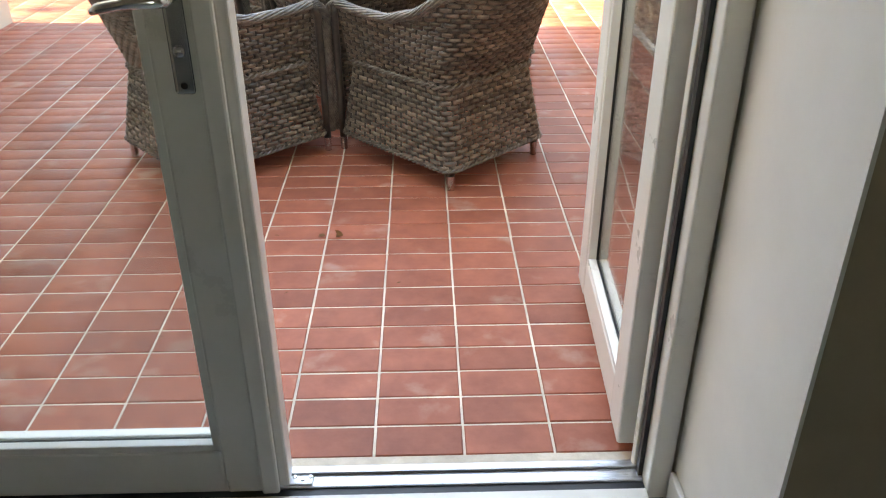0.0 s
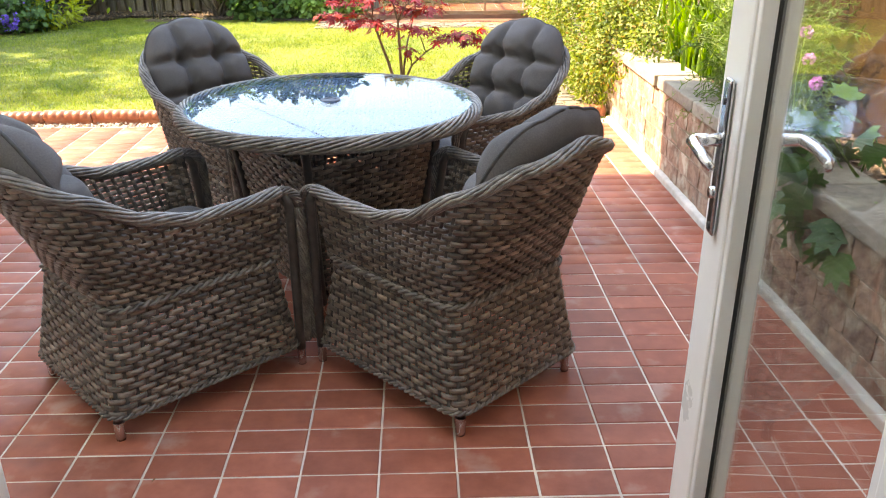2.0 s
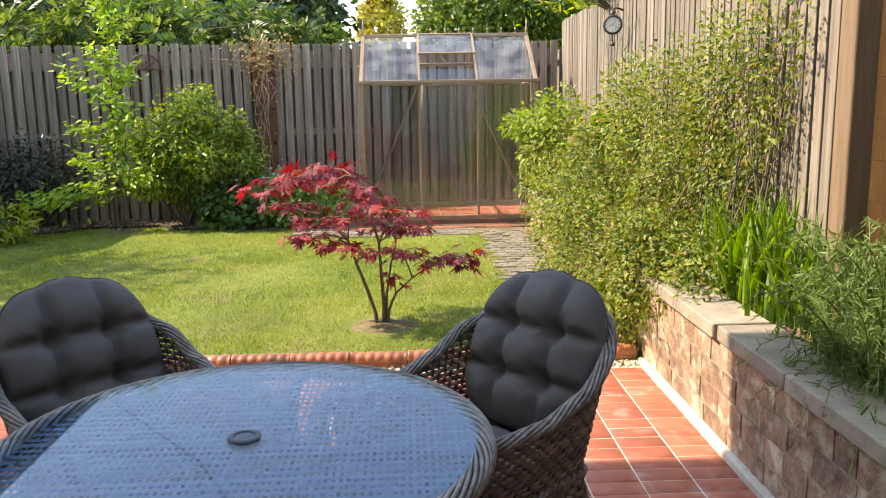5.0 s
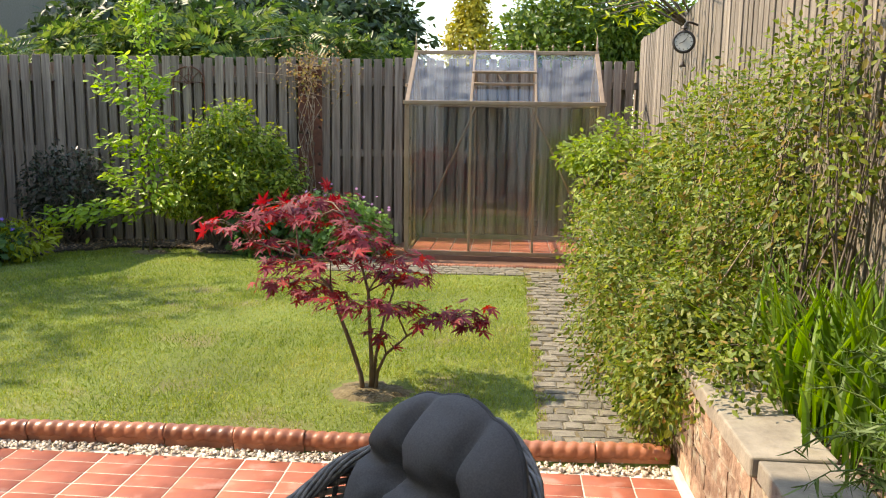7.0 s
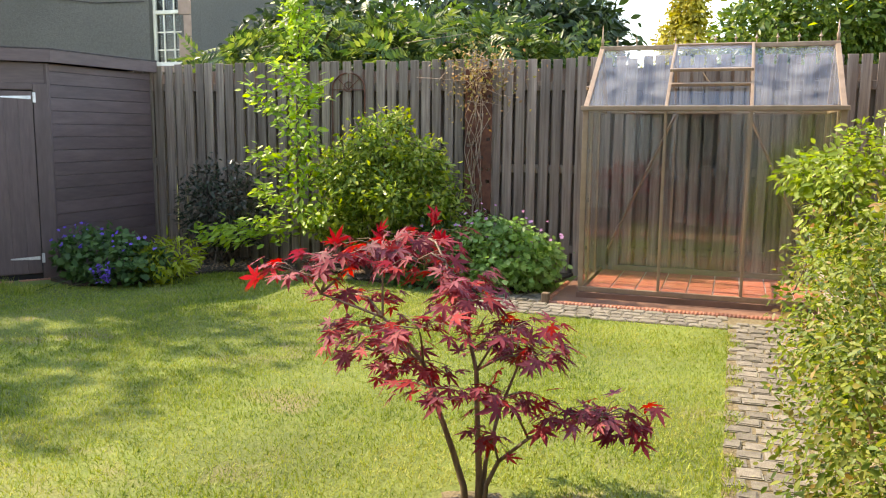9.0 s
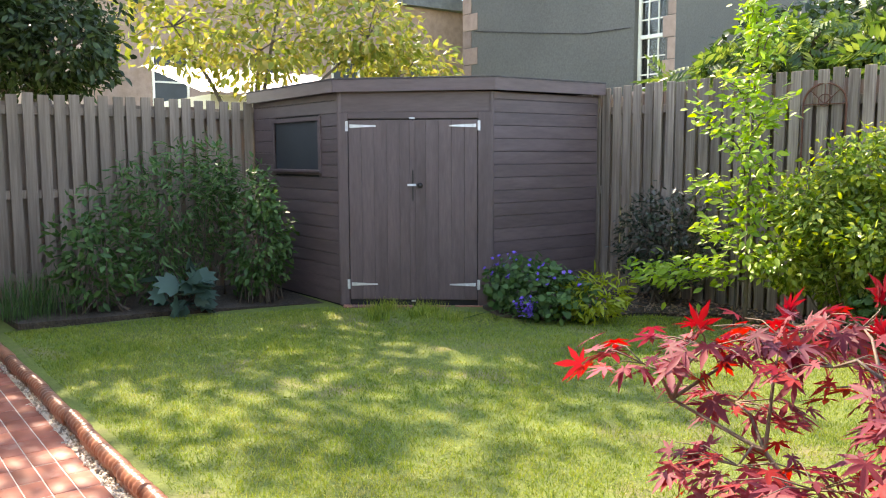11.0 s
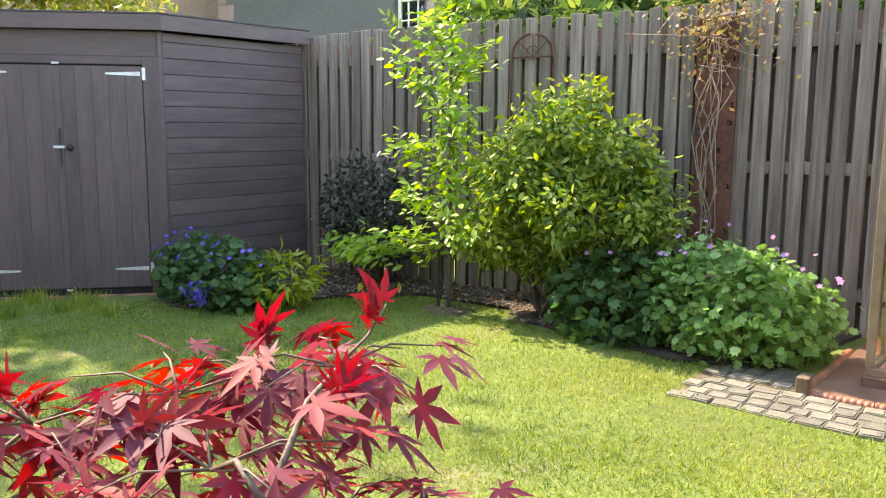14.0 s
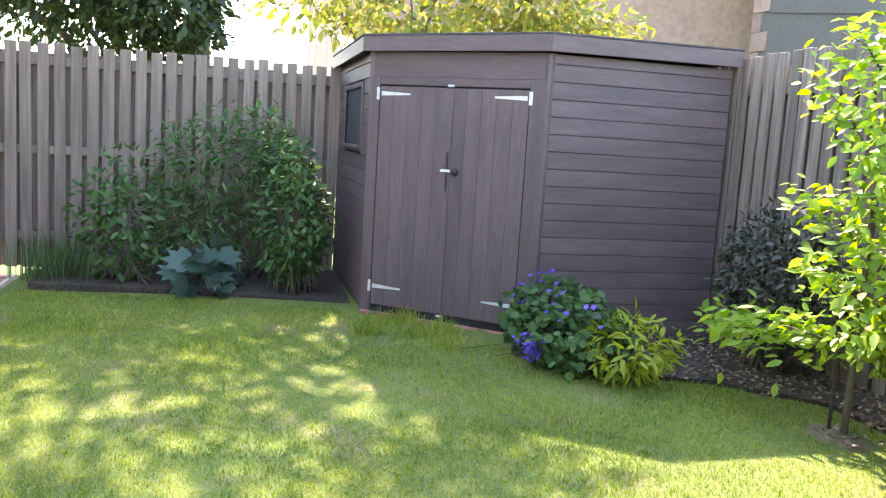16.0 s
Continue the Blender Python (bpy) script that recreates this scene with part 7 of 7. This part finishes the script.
for i in range(20):
    z = 0.1 + i * 0.38
    w = 0.5 if i % 2 else 0.28
    part("quoin", boxm(HX0 - 0.02, HX0 + w, HY - 0.025, HY - 0.002, z, z + 0.37, 0.008), M_sandstone, villa)
    part("quoin", boxm(HX1 - w * 0.5, HX1 + 0.02, HY - 0.025, HY - 0.002, z, z + 0.37, 0.008), M_sandstone, villa)
b = tube(bmesh.new(), [(HX0 + 0.4, HY - 0.03, 4.25), (-12.2, HY - 0.03, 3.98), (-10.8, HY - 0.03, 3.80), (-9.7, HY - 0.03, 3.78)], 0.009, 6)
part("wall_cable", b, M_dark, villa)
part("roof", boxm(HX0 - 0.3, HX1 + 0.3, HY - 0.35, HY + 7.3, 8.0, 8.3, 0.03), M_slate, villa)
stonehouse = thing("sandstone_house", "red sandstone house with a low slate roof beyond the trees", "house")
part("wall", boxm(-34, -22.6, 9.8, 22.5, 0, 6.4), M_sandstone, stonehouse)
bm = bmesh.new()
o = [(9.4, 6.4), (22.9, 6.4), (16.2, 9.8)]
for x0, x1 in ((-34.3, -22.3),):
    v0 = [bm.verts.new((x0, y, z)) for y, z in o]
    v1 = [bm.verts.new((x1, y, z)) for y, z in o]
    for k in range(3):
        bm.faces.new((v0[k], v0[(k + 1) % 3], v1[(k + 1) % 3], v1[k]))
    bm.faces.new(v0)
    bm.faces.new(v1[::-1])
part("roof", bm, M_slate, stonehouse)
for y in (11.6, 14.4, 17.2, 20.0):
    wd = part("window", boxm(-22.6, -22.585, y, y + 0.9, 2.6, 4.4), M_win_dark, stonehouse, "dark window with pale frame")
    for q in ((y - 0.06, y, 2.54, 4.46), (y + 0.9, y + 0.96, 2.54, 4.46), (y, y + 0.9, 4.4, 4.46), (y, y + 0.9, 2.54, 2.6), (y, y + 0.9, 3.48, 3.53)):
        part("window_frame", boxm(-22.6, -22.55, q[0], q[1], q[2], q[3]), M_win_wood, wd)
outh = thing("lean_to_roof", "low pale corrugated roof behind the brown fence", "outbuilding")
part("wall", boxm(-13.2, -11.0, 8.6, 11.4, 0, 2.35), M_render, outh)
bm = bmesh.new()
n = 36
r0 = [bm.verts.new((-13.4, 8.4 + 3.2 * k / n, 2.95 + 0.02 * (k % 2))) for k in range(n + 1)]
r1 = [bm.verts.new((-10.8, 8.4 + 3.2 * k / n, 2.36 + 0.02 * (k % 2))) for k in range(n + 1)]
for k in range(n):
    bm.faces.new((r0[k], r0[k + 1], r1[k + 1], r1[k]))
part("corrugated_roof", bm, M_galv, outh)

# ---- loose cover: grass, gravel, bark, setts ----
rng = np.random.default_rng(301)
BL = [(-0.5, 0, 0), (0.5, 0, 0), (0.36, 0.10, 0.55), (-0.36, 0.10, 0.55), (0, 0.34, 1.0)]
BL_F = [(0, 1, 2, 3), (3, 2, 4)]


def in_lawn(x, y):
    """Lawn outline: edging, borders and paths cut away."""
    ok = (y > 5.19) & (x > -7.0) & (x < 0.70 + 0.04 * np.sin(y * 9) + 0.04 * np.sin(y * 23)) & (y < 9.22)
    ok |= (y > 9.1) & (y < 9.72) & (x < -1.25) & (x > -4.1)
    ok |= (y > 9.6) & (y < 10.0) & (x < -2.72) & (x > -3.75)
    ok &= ~((x > -1.18 + 0.05 * np.sin(17 * y)) & (y > 9.02 + 0.03 * np.sin(x * 13) + 0.02 * np.sin(x * 31)))
    left = -7.0 + 0.25 * np.clip((y - 5.3) / 1.1, 0, 1) + 0.62 * np.clip((y - 6.3) / 1.5, 0, 1) + 1.35 * np.clip((y - 7.7) / 1.1, 0, 1)
    ok &= x > left
    ok &= ~((x < -4.36 + (y - 8.6) * 0.32) & (y > 8.62))
    ok &= ((x + 3.17) / 0.2) ** 2 + ((y - 9.74) / 0.13) ** 2 > 1 - 0.4 * np.sin(9 * x)
    ok &= ((x - MX) / 0.26) ** 2 + ((y - MY) / 0.2) ** 2 > 1 - 0.4 * np.sin(8 * x)
    return ok


def grass(count, x0, x1, y0, y1, h):
    x, y = rng.uniform(x0, x1, count), rng.uniform(y0, y1, count)
    k = in_lawn(x, y)
    x, y = x[k], y[k]
    dens = 0.5 + 0.5 * np.sin(x * 2.3 + 1.7 * np.sin(y * 1.9)) * np.sin(y * 2.9 + 1.3 * np.sin(x * 2.1))
    k = rng.random(len(x)) < 0.62 + 0.38 * dens
    x, y, dens = x[k], y[k], dens[k]
    s = np.clip((y - 5.2) / 4.0, 0, 1)
    z = 0.026 + 0.07 * s * s * (3 - 2 * s)
    z = z + np.where(x > 0.645, 0.016, 0.0)
    n = len(x)
    a = rng.uniform(0, 2 * math.pi, n)
    lean = rng.normal(0, 0.55, (n, 2))
    up = np.stack([lean[:, 0], lean[:, 1], np.ones(n)], 1)
    up /= np.linalg.norm(up, axis=1, keepdims=True)
    xa = np.stack([np.cos(a), np.sin(a), np.zeros(n)], 1)
    xa -= (xa * up).sum(1, keepdims=True) * up
    xa /= np.linalg.norm(xa, axis=1, keepdims=True)
    ya = np.cross(up, xa)
    rot = np.stack([xa, ya, up], -1)
    hh = h * rng.uniform(0.5, 1.35, n) * (0.8 + 0.4 * dens)
    sc = np.stack([rng.uniform(0.0030, 0.0056, n), hh, hh], 1)
    return np.stack([x, y, z], 1), rot, sc


p, r, s = grass(300000, -7.0, 0.78, 5.19, 10.0, 0.025)
lawn_grass = tagged(new("lawn_grass", scatter("lawn_grass", BL, BL_F, p, r, s, M_grass)), "short mown green lawn grass", "grass", kind="stuff")
c = np.stack([rng.uniform(-6.0, -4.9, 14), rng.uniform(7.7, 8.7, 14)], 1)
q = c[rng.integers(14, size=1500)] + rng.normal(0, 0.06, (1500, 2))
n = len(q)
a = rng.uniform(0, 6.28, n)
up = np.stack([rng.normal(0, 0.25, n), rng.normal(0, 0.25, n), np.ones(n)], 1)
up /= np.linalg.norm(up, axis=1, keepdims=True)
xa = np.stack([np.cos(a), np.sin(a), 0 * a], 1)
xa -= (xa * up).sum(1, keepdims=True) * up
xa /= np.linalg.norm(xa, axis=1, keepdims=True)
hh = rng.uniform(0.06, 0.14, n)
k = (q[:, 1] - 7.86) < (q[:, 0] + 6.1) * 1.17 - 0.12
long_me = scatter("long_grass", BL, BL_F, np.stack([q[:, 0], q[:, 1], np.full(n, 0.075)], 1)[k], np.stack([xa, np.cross(up, xa), up], -1)[k], np.stack([np.full(n, 0.006), hh, hh], 1)[k], M_grass)
tagged(new("long_grass", long_me), "longer uncut grass before the shed", "grass", kind="stuff")

STONE = [(-1, 0, -0.3), (0, -1, -0.3), (1, 0, -0.2), (0, 1, -0.3), (0.1, 0.1, 0.8), (-0.6, -0.6, 0.3), (0.65, 0.5, 0.35)]
STONE_F = [(0, 1, 5), (1, 4, 5), (0, 5, 4), (1, 2, 4), (2, 6, 4), (2, 3, 6), (3, 4, 6), (3, 0, 4)]


def loose(name, label, category, x, y, z, size, mat, flat=1.0):
    n = len(x)
    a = rng.normal(0, 1, (n, 3)) * np.array([0.5, 0.5, 1]) + np.array([0, 0, 1.2])
    rot = frames_of(a, rng, None, 0.2)
    sc = size * rng.uniform(0.5, 1.3, (n, 3)) * np.array([1, 1, flat])
    return tagged(new(name, scatter(name, STONE, STONE_F, np.stack([x, y, z], 1), rot, sc, mat)), label, category, kind="stuff")


n = 5200
loose("gravel_strip", "pale gravel between tiles and edging", "gravel", rng.uniform(-6.6, WALL_X - 0.02, n), 5.045 + rng.normal(0, 0.028, n), rng.uniform(-0.01, 0.012, n), 0.011, M_gravel)
structure("gravel_bed", boxm(-7.9, WALL_X, 5.021, 5.12, -0.06, -0.004), M_mortar, "bed of the gravel strip", "ground")
n = 5000
loose("bark_chips", "brown bark chips on the raised bed", "bark", rng.uniform(WALL_X + 0.2, 1.8, n), rng.uniform(0.3, 9.2, n), np.full(n, 0.455) + rng.uniform(0, 0.012, n), 0.016, M_bark, 0.5)
n = 5000
xs_, ys_ = rng.uniform(-5.1, -0.8, n), rng.uniform(8.7, 10.7, n)
k = ~in_lawn(xs_, ys_) & (ys_ > 9.3 - 0.2 * (xs_ + 5)) & (xs_ < -1.3)
loose("border_chips", "dark bark and twigs on the border", "bark", xs_[k], ys_[k], np.full(k.sum(), 0.13), 0.016, M_bark, 0.5)

# sett path
bm = bmesh.new()
for k in range(28):
    y0 = 5.19 + k * 0.15
    box(bm, 0.66, WALL_X, y0, y0 + 0.15, 0.0, ground_z(0, y0 + 0.075) + 0.010)
path_base = structure("path", bm, M_dry_soil, "narrow path of worn stone setts", "path")
bm = boxm(-1.25, 0.66, 9.04, 9.44, 0.0, 0.102)
box(bm, -1.25, -0.74, 9.441, 9.8, 0.0, 0.104)
path_far = structure("path_far", bm, M_dry_soil, "strip of stone setts before the greenhouse", "path")
rp = random.Random(5)
sett = []
for k in range(5):
    b = boxm(-0.5, 0.5, -0.5, 0.5, -1.0, 0.0)
    bmesh.ops.bevel(b, geom=[e for f in b.faces if f.normal.z > 0.9 for e in f.edges], offset=0.09, segments=2, affect="EDGES")
    for v in b.verts:
        v.co += Vector((0.05 * noise.noise(v.co * 2 + Vector((k, 0, 0))), 0.05 * noise.noise(v.co * 2 + Vector((0, k, 0))), 0))
    sett.append(mesh_of("sett", b, M_sett))


def setts(parent, x0, x1, y0, y1, w, d, top):
    y = y0
    j = 0
    while y < y1 - d * 0.5:
        x = x0 + (w * 0.5 if j % 2 else 0)
        dd_ = d * rp.uniform(0.9, 1.1)
        while x < x1 - w * 0.4:
            ww = min(w * rp.uniform(0.72, 1.28), x1 - x)
            z = top + ground_z(0, y) - 0.03 + rp.uniform(-.004, .004)
            m = Matrix.Translation((x + ww / 2, y + dd_ / 2, z)) @ Matrix.Rotation(rp.uniform(-.12, .12), 4, "Z") @ Matrix.Rotation(rp.uniform(-.03, .03), 4, "X") @ Matrix.Diagonal((ww - 0.006, dd_ - 0.006, 0.05, 1))
            piece("sett", sett[rp.randrange(5)], parent, m)
            x += ww
        y += dd_
        j += 1


setts(path_base, 0.66, 1.16, 5.2, 9.2, 0.108, 0.098, 0.048)
setts(path_far, -1.25, 0.66, 9.0, 9.44, 0.115, 0.104, 0.043)
setts(path_far, -1.25, -0.76, 9.45, 9.8, 0.12, 0.11, 0.043)
n = 4200
loose("path_soil", "dry soil and litter beside the path", "soil", rng.uniform(1.08, WALL_X, n), rng.uniform(5.2, 9.3, n), np.full(n, 0.035), 0.016, M_bark, 0.6)

# ---- pieces of walls, floors and paths ----
rng = random.Random(11)
tile_meshes = []
for k in range(6):
    b = boxm(-(TW - GAP) / 2, (TW - GAP) / 2, -(TD - GAP) / 2, (TD - GAP) / 2, -0.012, 0.0)
    top = [f for f in b.faces if f.normal.z > 0.9]
    bmesh.ops.bevel(b, geom=[e for f in top for e in f.edges], offset=0.0025, segments=1, affect="EDGES")
    for v in b.verts:
        v.co.x += rng.uniform(-0.0006, 0.0006)
        v.co.y += rng.uniform(-0.0006, 0.0006)
    tile_meshes.append(mesh_of("tile", b, M_tile))
b = boxm(-(TW - GAP) / 2, (TW - GAP) / 2, -(TD - GAP) / 2, (TD - GAP) / 2, -0.012, 0.0)
top = [f for f in b.faces if f.normal.z > 0.9]
bmesh.ops.bevel(b, geom=[e for f in top for e in f.edges], offset=0.0025, segments=1, affect="EDGES")
b.verts.ensure_lookup_table()
TV = [tuple(v.co) for v in b.verts]
TF = [tuple(v.index for v in f.verts) for f in b.faces]
b.free()
far_pos, far_rot = [], []
for c in range(-38, 6):
    for r in range(0, 48):
        x, y = (c + 0.5) * TW, (r + 0.5) * TD
        z = 0.0015 * noise.noise((x * 3.1, y * 3.1, 2.0)) + rng.uniform(-0.0007, 0.0007)
        if -1.1 < x < 1.25 and y < 2.62:
            m = Matrix.Translation((x, y, z)) @ Matrix.Rotation(rng.uniform(-.004, .004), 4, "Z") @ Matrix.Rotation(rng.uniform(-.003, .003), 4, "X")
            piece("tile", tile_meshes[rng.randrange(6)], patio, m)
        else:
            far_pos.append((x, y, z))
            a = rng.uniform(-.004, .004)
            far_rot.append(((math.cos(a), -math.sin(a), 0), (math.sin(a), math.cos(a), 0), (0, 0, 1)))
ob = new("tile_field", scatter("tile_field", TV, TF, far_pos, far_rot, np.ones(len(far_pos)), M_tile_far))
ob.parent = patio
ob["kind"] = "stuff"

# sandstone blocks, courses of uneven height
courses = [(-0.0, 0.12), (0.125, 0.225), (0.23, 0.335), (0.34, 0.448)]
for z0, z1 in courses:
    y = rng.uniform(-0.2, 0)
    while y < 9.2:
        w = rng.uniform(0.11, 0.27)
        b = boxm(-0.03, 0.03, -w / 2 + 0.003, w / 2 - 0.003, -(z1 - z0) / 2 + 0.001, (z1 - z0) / 2 - 0.001)
        bmesh.ops.subdivide_edges(b, edges=b.edges[:], cuts=1, use_grid_fill=True)
        for v in b.verts:
            q = v.co * 14 + Vector((y * 7, z0 * 31, 0))
            v.co += Vector((0.006 * noise.noise(q), 0.006 * noise.noise(q + Vector((5, 0, 0))), 0.005 * noise.noise(q + Vector((0, 9, 0)))))
            if abs(v.co.y) > w / 2 - 0.02 and abs(v.co.z) > (z1 - z0) / 2 - 0.02:
                v.co.y *= 0.985
                v.co.z *= 0.965
        piece("stone_block", mesh_of("stone_block", b, M_stone, False), low_wall, Matrix.Translation((WALL_X + 0.0325 + rng.uniform(-.002, .002), y + w / 2, (z0 + z1) / 2)))
        y += w
y = 0.02
while y < 9.2:
    w = min(rng.uniform(0.55, 0.8), 9.25 - y)
    if y < 3.98 < y + w:
        w = 3.98 - y
    back = 0.018 if y > 3.9 else 0.0
    b = boxm(-0.125, 0.125, -w / 2 + 0.003, w / 2 - 0.003, -0.03, 0.035, 0.007)
    for v in b.verts:
        v.co += 0.003 * Vector((noise.noise(v.co * 9 + Vector((y, 0, 0))), 0, noise.noise(v.co * 8 + Vector((0, y, 3)))))
    piece("coping_stone", mesh_of("coping_stone", b, M_coping), low_wall, Matrix.Translation((WALL_X + 0.112 - back, y + w / 2, 0.482 + (0.006 if y > 3.9 else 0))))
    y += max(w, 0.1)
